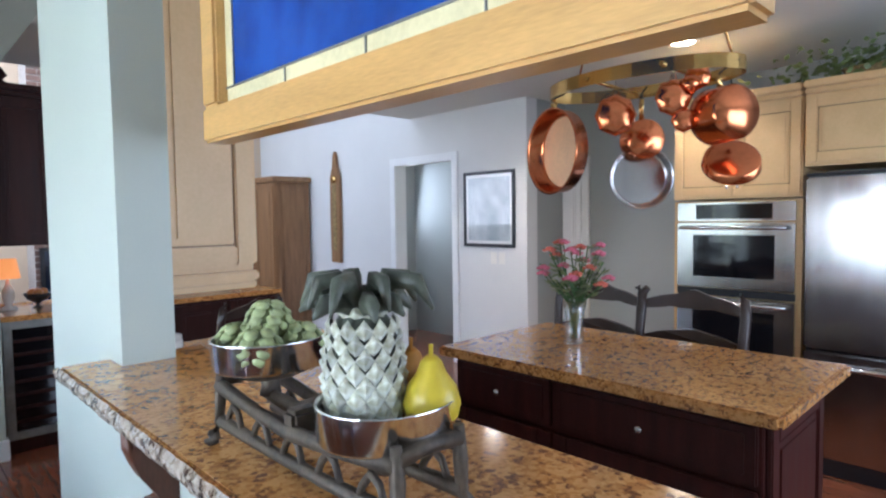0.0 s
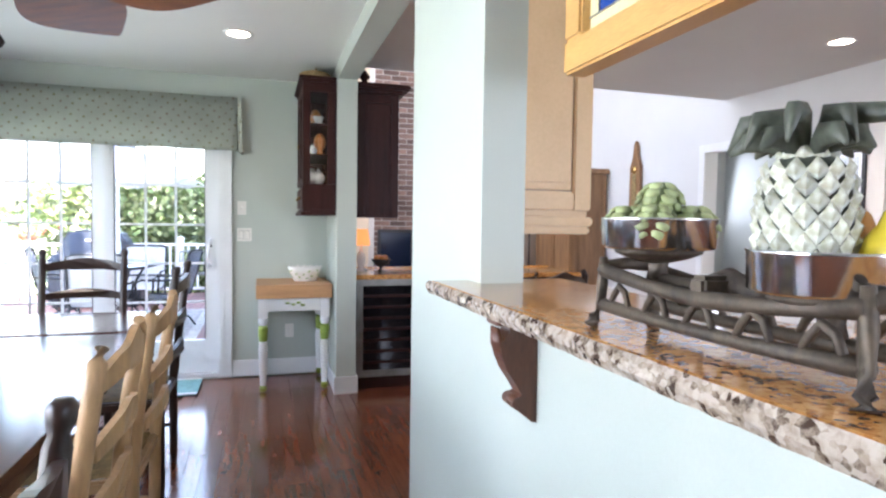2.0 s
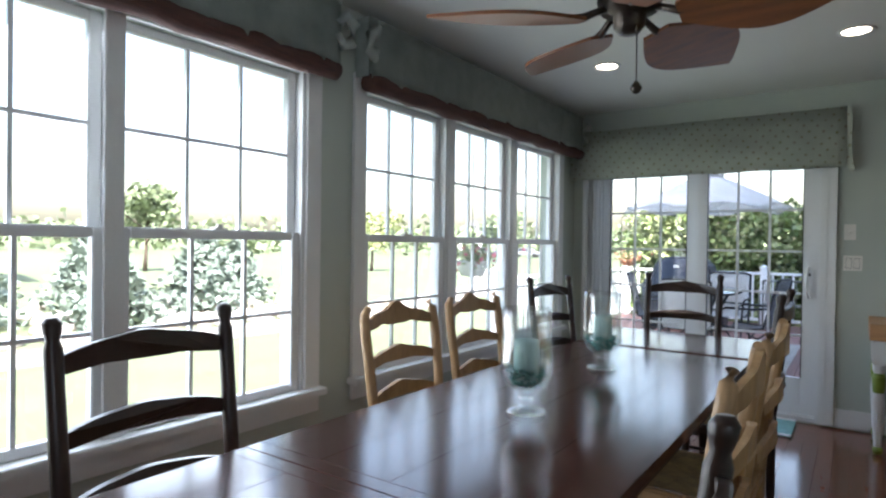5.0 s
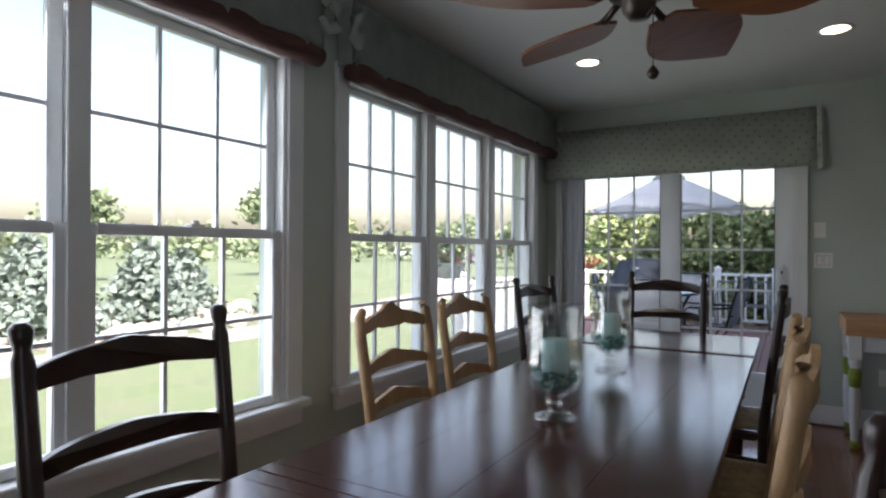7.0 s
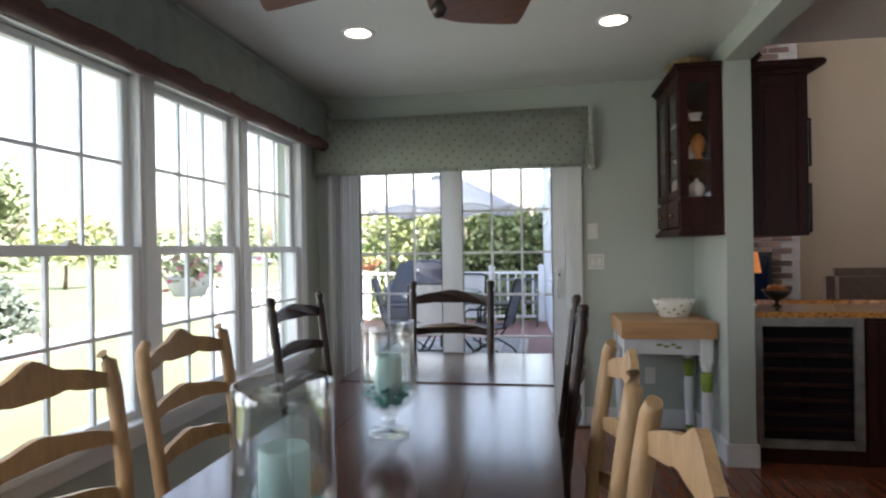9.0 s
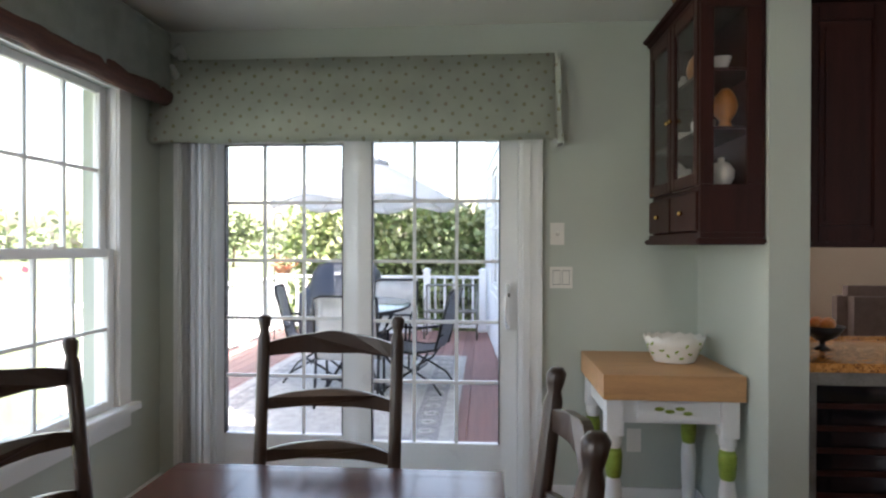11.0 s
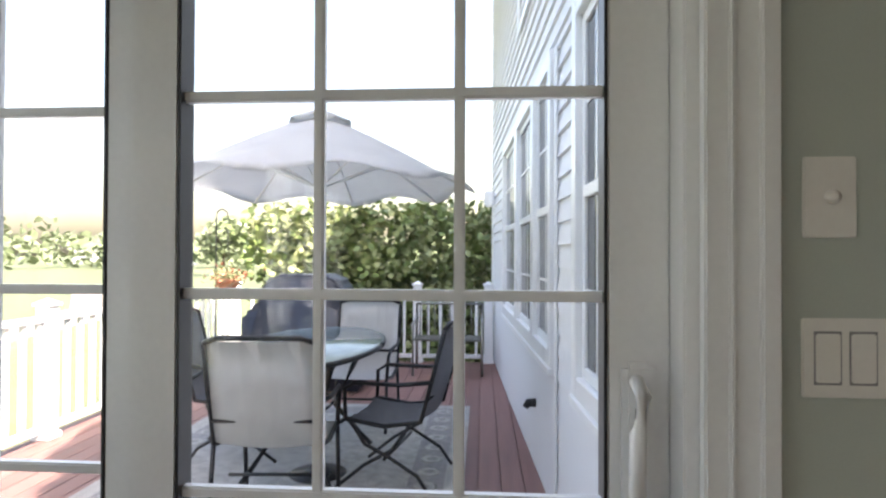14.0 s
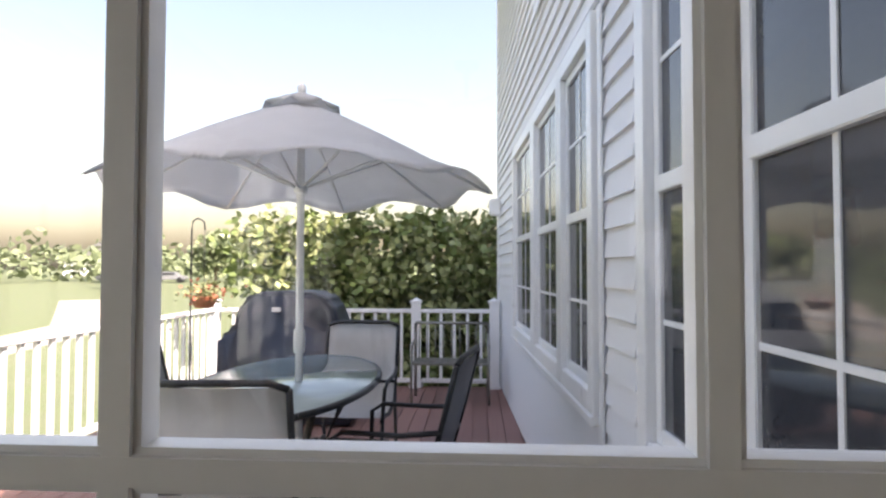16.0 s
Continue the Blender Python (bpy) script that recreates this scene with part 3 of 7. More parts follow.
def slat_outline(w, z, h, arch, crest):
    """A ladder-back slat: wavy top and bottom."""
    top_line, low = [], []
    for i in range(21):
        u = -1 + 0.1 * i
        a = arch * (1 - u * u)
        k = 0.35 * crest * (math.cos(u * 3 * math.pi) * 0.5 + 0.5) * (1 - abs(u)) + crest * math.exp(-(u / 0.28) ** 2)
        top_line.append((u * w, z + h / 2 + a + k - 0.25 * h * abs(u) ** 3))
        low.append((u * w, z - h / 2 + a * 0.9 + 0.35 * crest * math.exp(-((abs(u) - 0.45) / 0.12) ** 2) + 0.1 * h * abs(u)))
    return top_line + low[::-1]


def ladder_chair(name, material, label, loc, rz, crest, finial, group, hs=1.0):
    """Ladder-back chair; it faces +y, its back stands at -y."""
    c = thing(name, loc, label, "chair", group, rz)
    zt = 1.03 * hs
    for s in (-1, 1):
        if finial:
            prof = [(0, 0), (0.016, 0), (0.02, 0.06), (0.02, 0.44), (0.023, 0.5), (0.02, 0.56), (0.02, zt - 0.07), (0.014, zt - 0.05), (0.019, zt - 0.03), (0.021, zt - 0.012), (0.012, zt), (0, zt)]
            bm = lathe(prof, 12)
            for v in bm.verts:
                v.co.x += s * (0.205 + 0.008 * v.co.z)
                v.co.y += -0.20 - max(0, v.co.z - 0.45) * 0.12
            part("back_post", bm, material, c)
        else:
            part("back_post", tube([(s * 0.195, -0.19, 0), (s * 0.2, -0.2, 0.25), (s * 0.208, -0.2, 0.46), (s * 0.222, -0.225, 0.7), (s * 0.228, -0.255, 0.9), (s * 0.222, -0.265, 0.97), (s * 0.20, -0.268, 0.995)], [0.019, 0.021, 0.022, 0.021, 0.021, 0.02, 0.015], 10), material, c)
        part("front_leg", lathe([(0, 0), (0.014, 0), (0.019, 0.03), (0.013, 0.05), (0.021, 0.16), (0.023, 0.3), (0.018, 0.34), (0.024, 0.37), (0.024, 0.45), (0, 0.45)], 12, at=(s * 0.225, 0.2, 0)), material, c)
        part("side_stretcher", tube([(s * 0.2, -0.195, 0.2), (s * 0.212, 0.0, 0.2), (s * 0.225, 0.2, 0.2)], [0.009, 0.013, 0.009], 8), material, c)
    zs = (0.62, 0.77, 0.93) if finial else (0.62, 0.77, 0.925)
    for i, z in enumerate(zs):
        big = (i == 2)
        y = -0.222 - (z - 0.5) * 0.1
        w = 0.208 + 0.012 * (z - 0.5)
        bm = prism(slat_outline(w, z * hs, 0.052 if not big else 0.06, 0.012 + (0.004 if finial else 0.008), crest * (1.25 if big else 0.45)), "y", y - 0.009, y + 0.009)
        for v in bm.verts:
            v.co.y -= 0.03 * (1 - (v.co.x / w) ** 2)
        part("back_slat", bm, material, c)
    part("front_stretcher", tube([(-0.22, 0.2, 0.24), (0, 0.2, 0.24), (0.22, 0.2, 0.24)], [0.01, 0.016, 0.01], 8), material, c)
    part("seat_rail", boxes([(-0.235, 0.235, 0.18, 0.215, 0.415, 0.455), (-0.21, 0.21, -0.215, -0.185, 0.415, 0.455), (-0.235, -0.2, -0.185, 0.18, 0.415, 0.455), (0.2, 0.235, -0.185, 0.18, 0.415, 0.455)], 0.008), material, c)
    bm = bmesh.new()
    bmesh.ops.create_grid(bm, x_segments=14, y_segments=14, size=0.5)
    for v in bm.verts:
        r = max(abs(v.co.x), abs(v.co.y)) * 2
        v.co = Vector((v.co.x * 0.41, v.co.y * 0.37 - 0.002, 0.468 - 0.018 * (1 - r) - 0.012 * r ** 6))
    part("seat", bm, WICKER, c, "woven rush seat")
    return c


LT = "honey-coloured country ladder-back chair with a carved crest"
DK = "near-black wooden ladder-back chair with turned posts"
for y in (2.52, 3.10):
    ladder_chair("dining_chair", LIGHTWOOD, LT + ", on the window side", (-0.72, y, 0), -90, 0.022, False, "light chairs round the table")
for y in (2.16, 2.80):
    ladder_chair("dining_chair", LIGHTWOOD, LT + ", on the kitchen side", (0.11, y, 0), 90, 0.022, False, "light chairs round the table")
ladder_chair("dining_chair", DARKWOOD, DK + ", on the window side", (-0.57, 1.36, 0), -90, 0.006, True, "dark chairs round the table", 1.05)
ladder_chair("dining_chair", DARKWOOD, DK + ", on the window side", (-0.70, 3.92, 0), -98, 0.006, True, "dark chairs round the table", 1.03)
ladder_chair("dining_chair", DARKWOOD, DK + ", at the table's end", (-0.30, 4.20, 0), 180, 0.006, True, "dark chairs round the table", 1.06)
ladder_chair("dining_chair", DARKWOOD, DK + ", on the kitchen side", (0.06, 3.66, 0), 90, 0.006, True, "dark chairs round the table", 1.03)
ladder_chair("dining_chair", DARKWOOD, DK + ", on the kitchen side", (0.18, 1.24, 0), 90, 0.006, True, "dark chairs round the table")


def hurricane(loc, label):
    h = thing("candle_holder", loc, label, "candle holder", "candle holders on the table")
    part("vase", lathe([(0, 0.002), (0.055, 0.002), (0.057, 0.007), (0.05, 0.012), (0.02, 0.02), (0.016, 0.03), (0.024, 0.04), (0.024, 0.046), (0.015, 0.055), (0.03, 0.064), (0.058, 0.082), (0.073, 0.115), (0.0735, 0.15), (0.070, 0.20), (0.070, 0.28), (0.072, 0.30), (0.069, 0.30), (0.067, 0.28), (0.067, 0.20), (0.0705, 0.15), (0.070, 0.117), (0.055, 0.087), (0.028, 0.07), (0, 0.068)], 32), CLEAR, h, "clear footed glass")
    part("candle", lathe([(0, 0.09), (0.036, 0.09), (0.036, 0.205), (0.033, 0.21), (0.012, 0.20), (0.004, 0.198), (0.003, 0.212), (0, 0.212)], 24), CANDLE, h, "pale aqua pillar candle")
    bm = bmesh.new()
    rnd = random.Random(int(loc[1] * 100))
    for i in range(170):
        a, z = rnd.uniform(0, 6.283), rnd.uniform(0.078, 0.128)
        rmax = min(0.056, 0.02 + (z - 0.078) * 1.4)
        r = rmax * math.sqrt(rnd.uniform(0.1, 1))
        s = rnd.uniform(0.006, 0.011)
        ball(s, (r * math.cos(a), r * math.sin(a), z), bm, (1, rnd.uniform(0.7, 1), rnd.uniform(0.5, 0.8)), 1)
    o = part("pebbles", bm, PEBBLE, h, "aqua sea-glass pebbles")
    o["kind"] = "stuff"
    return h


hurricane((-0.175, 2.095, TZ + 0.001), "clear glass hurricane with aqua candle on pebbles")
hurricane((-0.215, 2.815, TZ + 0.001), "clear glass hurricane with aqua candle on pebbles")

# ---- ceiling fan and downlights ----
fan = thing("ceiling_fan", (-0.10, 2.72, CEIL_Z - 0.0), "bronze ceiling fan with carved brown leaf blades", "ceiling fan")
part("canopy", lathe([(0, -0.001), (0.07, -0.001), (0.068, -0.025), (0.03, -0.055), (0.013, -0.06), (0.013, -0.20), (0, -0.20)], 24), BRONZE, fan)
part("motor", lathe([(0, -0.20), (0.05, -0.20), (0.10, -0.22), (0.115, -0.25), (0.115, -0.28), (0.10, -0.315), (0.06, -0.33), (0.055, -0.37), (0.035, -0.395), (0, -0.40)], 32), BRONZE, fan)
for k in range(5):
    ang = radians(1 + 72 * k)
    rot = Matrix.Rotation(ang, 4, "Z") @ Matrix.Rotation(radians(-14), 4, "X")
    ribs = []
    ol = []
    n = 16
    for i in range(n + 1):
        u = i / n
        w = 0.165 * (math.sin(math.pi * min(1, u * 0.86 + 0.10)) ** 0.75) * (0.62 + 0.38 * math.sin(math.pi * u)) + 0.012
        ol.append((0.17 + 0.53 * u, w))
    ol.append((0.735, 0.0))
    outline = ol + [(x, -w) for x, w in ol[:-1][::-1]]
    bm = prism(outline, "z", -0.006, 0.006)
    bm.transform(Matrix.Translation((0, 0, -0.35)) @ rot)
    bl = part("blade", bm, FANWOOD, fan, "carved wooden leaf blade")
    bm = tube([(0.09, 0, 0.045), (0.13, 0, 0.03), (0.17, 0.0, 0.012), (0.24, 0, 0.012)], [0.014, 0.013, 0.016, 0.008], 8)
    bm.transform(Matrix.Translation((0, 0, -0.355)) @ rot)
    part("bracket", bm, BRONZE, bl)
ch = part("pull_chain", tube([(0.03, -0.02, -0.395), (0.06, -0.10, -0.41), (0.08, -0.165, -0.43), (0.08, -0.165, -0.63)], 0.0022, 6), BRONZE, fan)
part("chain_bob", lathe([(0, -0.66), (0.012, -0.655), (0.02, -0.64), (0.012, -0.625), (0.004, -0.615), (0, -0.615)], 12, at=(0.08, -0.165, 0)), BRONZE, fan)


def downlight(x, y, z, power=1.8):
    d = thing("downlight", (x, y, z), "round white recessed ceiling light, lit", "ceiling light", "recessed lights")
    part("trim_ring", lathe([(0.066, -0.001), (0.088, -0.001), (0.09, -0.004), (0.086, -0.008), (0.066, -0.006), (0.066, -0.001)], 32), WHITE, d)
    part("lens", lathe([(0, -0.003), (0.066, -0.003)], 32), LAMPON, d, "glowing warm lens")
    sp = bpy.data.lights.new("downlight_lamp", "SPOT")
    sp.energy, sp.spot_size, sp.spot_blend, sp.color, sp.shadow_soft_size = power, radians(120), 0.9, (1, 0.83, 0.62), 0.06
    s = new("downlight_lamp", sp)
    s.matrix_world = look((x, y, z - 0.02), (x, y, 0))


downlight(0.565, 4.41, CEIL_Z)
downlight(-0.755, 4.31, CEIL_Z)
downlight(4.33, 3.52, KC, 8)
downlight(4.45, 2.06, KC, 8)

# ---- shades and valances ----


def window_valance(y0, y1):
    v = thing("window_valance", (-1.43, (y0 + y1) / 2, 2.06), "grey-green cloth valance over a rolled brown shade", "valance", "window valances")
    h = (y1 - y0) / 2
    bm = bmesh.new()
    n = 60
    rows = []
    for j in range(7):
        z = 0.30 * (1 - j / 6) + 0.005
        row = []
        for i in range(n + 1):
            y = -h + 2 * h * i / n
            w = 0.010 * math.sin(i * 1.3 + j * 0.4) * (j / 6) + 0.006 * math.sin(i * 2.9)
            row.append(bm.verts.new((0.045 + w + 0.012 * (j / 6), y, z - (0.012 * math.sin(i * 0.55) if j == 6 else 0))))
        rows.append(row)
    for a, b in zip(rows, rows[1:]):
        for i in range(n):
            bm.faces.new((a[i], a[i + 1], b[i + 1], b[i])).smooth = True
    g = bmesh.ops.solidify(bm, geom=bm.faces[:], thickness=0.006)
    cloth = part("cloth", bm, GREYGREEN, v, "grey-green gathered cloth")
    part("board", boxes([(-0.045, 0.045, -h, h, 0.295, 0.31), (-0.045, 0.04, -h, -h + 0.01, 0.02, 0.295), (-0.045, 0.04, h - 0.01, h, 0.02, 0.295)]), GREYGREEN, v)
    part("shade_roll", tube([(0.025, -h + 0.012 + (2 * h - 0.024) * i / 24, -0.012 + 0.006 * math.sin(i * 1.7)) for i in range(25)], [0.046 + 0.004 * math.sin(i * 2.3) for i in range(25)], 12), SHADEBROWN, v, "rolled brown woven shade")
    for e in (-1, 1):
        part("rosette", tube([(0.06, e * (h - 0.03), 0.20), (0.085, e * (h - 0.01), 0.24), (0.09, e * (h + 0.035), 0.20), (0.08, e * (h + 0.03), 0.12), (0.07, e * (h - 0.01), 0.10), (0.06, e * (h - 0.04), 0.15)], [0.02, 0.026, 0.03, 0.03, 0.024, 0.016], 8), GREYGREEN, v)
    return v


window_valance(-0.10, 2.55)
window_valance(2.74, 5.50)

dv = thing("door_valance", (-0.485, 5.50, 1.84), "pale green folded valance with a small bud print", "valance")
bm = bmesh.new()
rows = []
n = 40
prof = [(0.0, 0.40), (-0.012, 0.30), (-0.02, 0.20), (-0.03, 0.10), (-0.034, 0.02), (-0.03, -0.012), (-0.012, -0.018), (0.02, -0.012)]
for j, (py, pz) in enumerate(prof):
    rows.append([bm.verts.new((-1.0 + 2.0 * i / n, py + 0.004 * math.sin(i * 0.9 + j), pz + 0.004 * math.sin(i * 0.7) * (j / 7))) for i in range(n + 1)])
for a, b in zip(rows, rows[1:]):
    for i in range(n):
        bm.faces.new((a[i], a[i + 1], b[i + 1], b[i])).smooth = True
bmesh.ops.solidify(bm, geom=bm.faces[:], thickness=0.005)
part("cloth", bm, BUD, dv)
part("board", boxes([(-1.0, 1.0, 0.006, 0.09, 0.38, 0.40), (-1.0, -0.985, 0.006, 0.09, 0.0, 0.38), (0.985, 1.0, 0.006, 0.09, 0.0, 0.38)]), BUD, dv)
part("side_tail", prism([(1.003, 0.38), (1.03, 0.36), (1.035, 0.05), (1.05, -0.03), (1.02, -0.035), (1.003, 0.0)], "y", -0.01, 0.085), BUD, dv)


vb = thing("vertical_blind", (DX0 + 0.02, 5.535, 0.02), "pale vertical blind drawn to the door's edge", "blind")
part("head_rail", B(-0.06, 1.66, -0.02, 0.02, 1.93, 1.96, bevel=0.004), WHITE, vb)
for k in range(9):
    sl = B(-0.0012, 0.0012, -0.04, 0.04, 0.0, 1.925)
    sl.transform(Matrix.Translation((-0.045 + 0.022 * k, 0, 0)) @ Matrix.Rotation(radians(24 + 5 * (k % 3)), 4, "Z"))
    part("slat", sl, WHITE, vb)


def switch_plate(x, z0, z1, x1, rockers, label):
    s = thing("light_switch", ((x + x1) / 2, DOOR_Y, (z0 + z1) / 2), label, "light switch")
    w, h = (x1 - x) / 2, (z1 - z0) / 2
    part("plate", B(-w, w, -0.006, -0.0005, -h, h, bevel=0.002), PLATE, s)
    for k in range(rockers):
        c = (k - (rockers - 1) / 2) * 0.046
        if rockers == 1:
            part("knob", ball(0.01, (c, -0.012, 0)), PLATE, s)
        else:
            # dark rug-border grey put round the rocker as its painted shade line
            part("rocker_shade", B(c - 0.018, c + 0.018, -0.0066, -0.0058, -0.036, 0.036), RUGB, s)
            part("rocker", B(c - 0.016, c + 0.016, -0.009, -0.0055, -0.033, 0.033, bevel=0.002), PLATE, s)


switch_plate(0.51, 1.32, 1.43, 0.58, 1, "ivory dimmer switch on the sage wall")
switch_plate(0.508, 1.105, 1.212, 0.620, 2, "ivory double rocker switch on the sage wall")
sk = thing("power_outlet", (0.92, DOOR_Y, 0.36), "ivory power outlet on the sage wall", "outlet")
part("plate", B(-0.035, 0.035, -0.006, -0.0005, -0.057, 0.057, bevel=0.002), PLATE, sk)
for z in (-0.02, 0.02):
    part("socket", B(-0.014, 0.014, -0.008, -0.0055, z - 0.014, z + 0.014, bevel=0.002), PLATE, sk)

mt = thing("door_mat", (-0.2, 5.33, 0), "flat aqua mat in front of the patio door", "mat")
part("mat", B(-0.45, 0.45, -0.24, 0.22, 0.0, 0.012, bevel=0.004), MAT, mt)
part("mat_border", boxes([(-0.45, 0.45, -0.24, -0.2, 0.0121, 0.014), (-0.45, 0.45, 0.18, 0.22, 0.0121, 0.014)]), WHITE, mt)

# ---- butcher-block table and corner cabinet ----
bt = thing("butcher_table", (0.945, 5.302, 0), "butcher-block table with white legs banded green", "side table")
btop = part("top", B(-0.28, 0.265, -0.272, 0.272, 0.705, 0.71), BUTCHER, bt)
for i in range(11):
    part("block_strip", B(-0.285, 0.268, -0.275 + 0.05 * i, -0.275 + 0.05 * (i + 1) - 0.0003, 0.70, 0.80, bevel=0.001), BUTCHER, btop)
part("apron", boxes([(-0.24, 0.225, -0.24, -0.22, 0.60, 0.699), (-0.24, 0.225, 0.22, 0.24, 0.60, 0.699), (-0.25, -0.23, -0.22, 0.22, 0.60, 0.699), (0.21, 0.23, -0.22, 0.22, 0.60, 0.699)], 0.003), WHITE, bt)
dr = part("drawer", B(-0.15, 0.14, -0.252, -0.241, 0.615, 0.69, bevel=0.004), WHITE, bt, "white drawer front with painted sprig")
for k, (u, w) in enumerate([(-0.06, 0.01), (-0.02, 0.0), (0.02, 0.012), (0.05, -0.006)]):
    part("painted_leaf", ball(0.02, (u, -0.2535, 0.652 + w), None, (1, 0.08, 0.4), 2), GREENPAINT, dr)
for sx in (-0.235, 0.215):
    for sy in (-0.225, 0.225):
        lg = part("leg", lathe([(0, 0), (0.02, 0), (0.026, 0.02), (0.021, 0.05), (0.03, 0.2), (0.034, 0.32), (0.026, 0.38), (0.03, 0.40), (0.034, 0.47), (0.026, 0.50), (0.034, 0.52), (0.034, 0.60), (0, 0.60)], 16, at=(sx, sy, 0)), WHITE, bt)
        part("green_band", lathe([(0.0265, 0.378), (0.0315, 0.39), (0.0345, 0.43), (0.0355, 0.47), (0.028, 0.498), (0.0265, 0.378)], 16, at=(sx, sy, 0)), GREENPAINT, lg)
        part("foot_band", lathe([(0.0205, 0.001), (0.0275, 0.02), (0.0225, 0.048), (0.0205, 0.001)], 16, at=(sx, sy, 0)), GREENPAINT, lg)
        part("block", B(sx - 0.035, sx + 0.035, sy - 0.035, sy + 0.035, 0.55, 0.699, bevel=0.003), WHITE, bt)

bowl = thing("scalloped_bowl", (1.03, 5.33, 0.801), "oval cream bowl with scalloped rim and painted leaves", "bowl")
bm = lathe([(0, 0.0), (0.085, 0.0), (0.09, 0.006), (0.12, 0.07), (0.135, 0.115), (0.13, 0.115), (0.113, 0.07), (0.082, 0.012), (0, 0.01)], 48, sy=0.72)
for v in bm.verts:
    if v.co.z > 0.1:
        v.co.z += 0.006 * math.cos(16 * math.atan2(v.co.y / 0.72, v.co.x))
part("body", bm, PORC, bowl)
rnd = random.Random(4)
for k in range(26):
    a, z = k * 2.4, 0.02 + 0.075 * rnd.random()
    r = 0.092 + (z - 0.006) * 0.43
    s = ball(0.011, (0, 0, 0), None, (1.3, 0.22, 0.6), 1)
    s.transform(Matrix.Translation((r * math.cos(a), r * 0.72 * math.sin(a), z)) @ Matrix.Rotation(a + math.pi / 2, 4, "Z") @ Matrix.Rotation(rnd.uniform(-1, 1), 4, "Y"))
    part("painted_leaf", s, GREENPAINT, bowl)

cc = thing("corner_cabinet", (PX0 - 0.0045, 5.24, 1.345), "dark mahogany wall cabinet with glass doors and china", "wall cabinet")
CW, CD, CH = 0.34, 0.235, 0.93
for nm, r in (("back_panel", (-0.012, 0, -CW, CW, 0, CH)), ("bottom_panel", (-CD, -0.0125, -CW, CW, 0, 0.02)), ("top_panel", (-CD, -0.0125, -CW, CW, CH - 0.02, CH)), ("side_panel", (-CD + 0.02, -0.0125, CW - 0.018, CW, 0.0205, CH - 0.0205)),
              ("side_rail", (-CD, -0.0125, -CW, -CW + 0.018, 0.0205, 0.20)), ("side_rail", (-CD, -0.0125, -CW, -CW + 0.018, 0.86, CH - 0.0205)), ("side_stile", (-CD, -CD + 0.05, -CW, -CW + 0.018, 0.2005, 0.8595)), ("side_stile", (-0.065, -0.0125, -CW, -CW + 0.018, 0.2005, 0.8595)),
              ("shelf", (-CD + 0.015, -0.0125, -CW + 0.0185, CW - 0.0185, 0.185, 0.20))):
    part(nm, B(*r, bevel=0.002), MAHOG, cc)
part("base_moulding", B(-CD - 0.018, -0.001, -CW - 0.018, CW + 0.012, -0.025, -0.0005, bevel=0.006), MAHOG, cc)
part("crown", boxes([(-CD - 0.012, -0.001, -CW - 0.012, CW + 0.008, CH + 0.0005, CH + 0.02), (-CD - 0.03, -0.001, -CW - 0.03, CW + 0.012, CH + 0.02, CH + 0.04)], 0.006), MAHOG, cc)
for z in (0.42, 0.64):
    part("shelf", B(-CD + 0.02, -0.013, -CW + 0.019, CW - 0.019, z - 0.012, z), MAHOG, cc)
for a in (-CW + 0.02, 0.004):
    b = a + CW - 0.024
    d = part("door", boxes([(-CD - 0.004, -CD + 0.014, a, a + 0.045, 0.2, CH - 0.022), (-CD - 0.004, -CD + 0.014, b - 0.045, b, 0.2, CH - 0.022), (-CD - 0.0035, -CD + 0.014, a + 0.045, b - 0.045, 0.2, 0.25), (-CD - 0.0035, -CD + 0.014, a + 0.045, b - 0.045, CH - 0.08, CH - 0.022)], 0.003), MAHOG, cc)
    q = part("pane", B(-CD + 0.002, -CD + 0.006, a + 0.045, b - 0.045, 0.25, CH - 0.08), GLASS, d, "clear glass pane")
    part("knob", ball(0.01, (-CD - 0.014, (a + 0.02) if a > 0 else (b - 0.02), 0.5)), BRASS, d)
    dd = part("drawer", B(-CD - 0.006, -CD + 0.012, a + 0.004, b - 0.004, 0.028, 0.178, bevel=0.004), MAHOG, cc)
    part("knob", ball(0.011, (-CD - 0.016, (a + b) / 2, 0.1)), BRASS, dd)
q = part("side_pane", B(-CD + 0.05, -0.065, -CW + 0.007, -CW + 0.011, 0.20, 0.86), GLASS, cc, "clear glass pane")


def china(name, loc, bm, material, label):
    o = part(name, bm, material)
    o.matrix_basis = pose(*loc)
    return tagged(o, label, "china", "china in the wall cabinet")


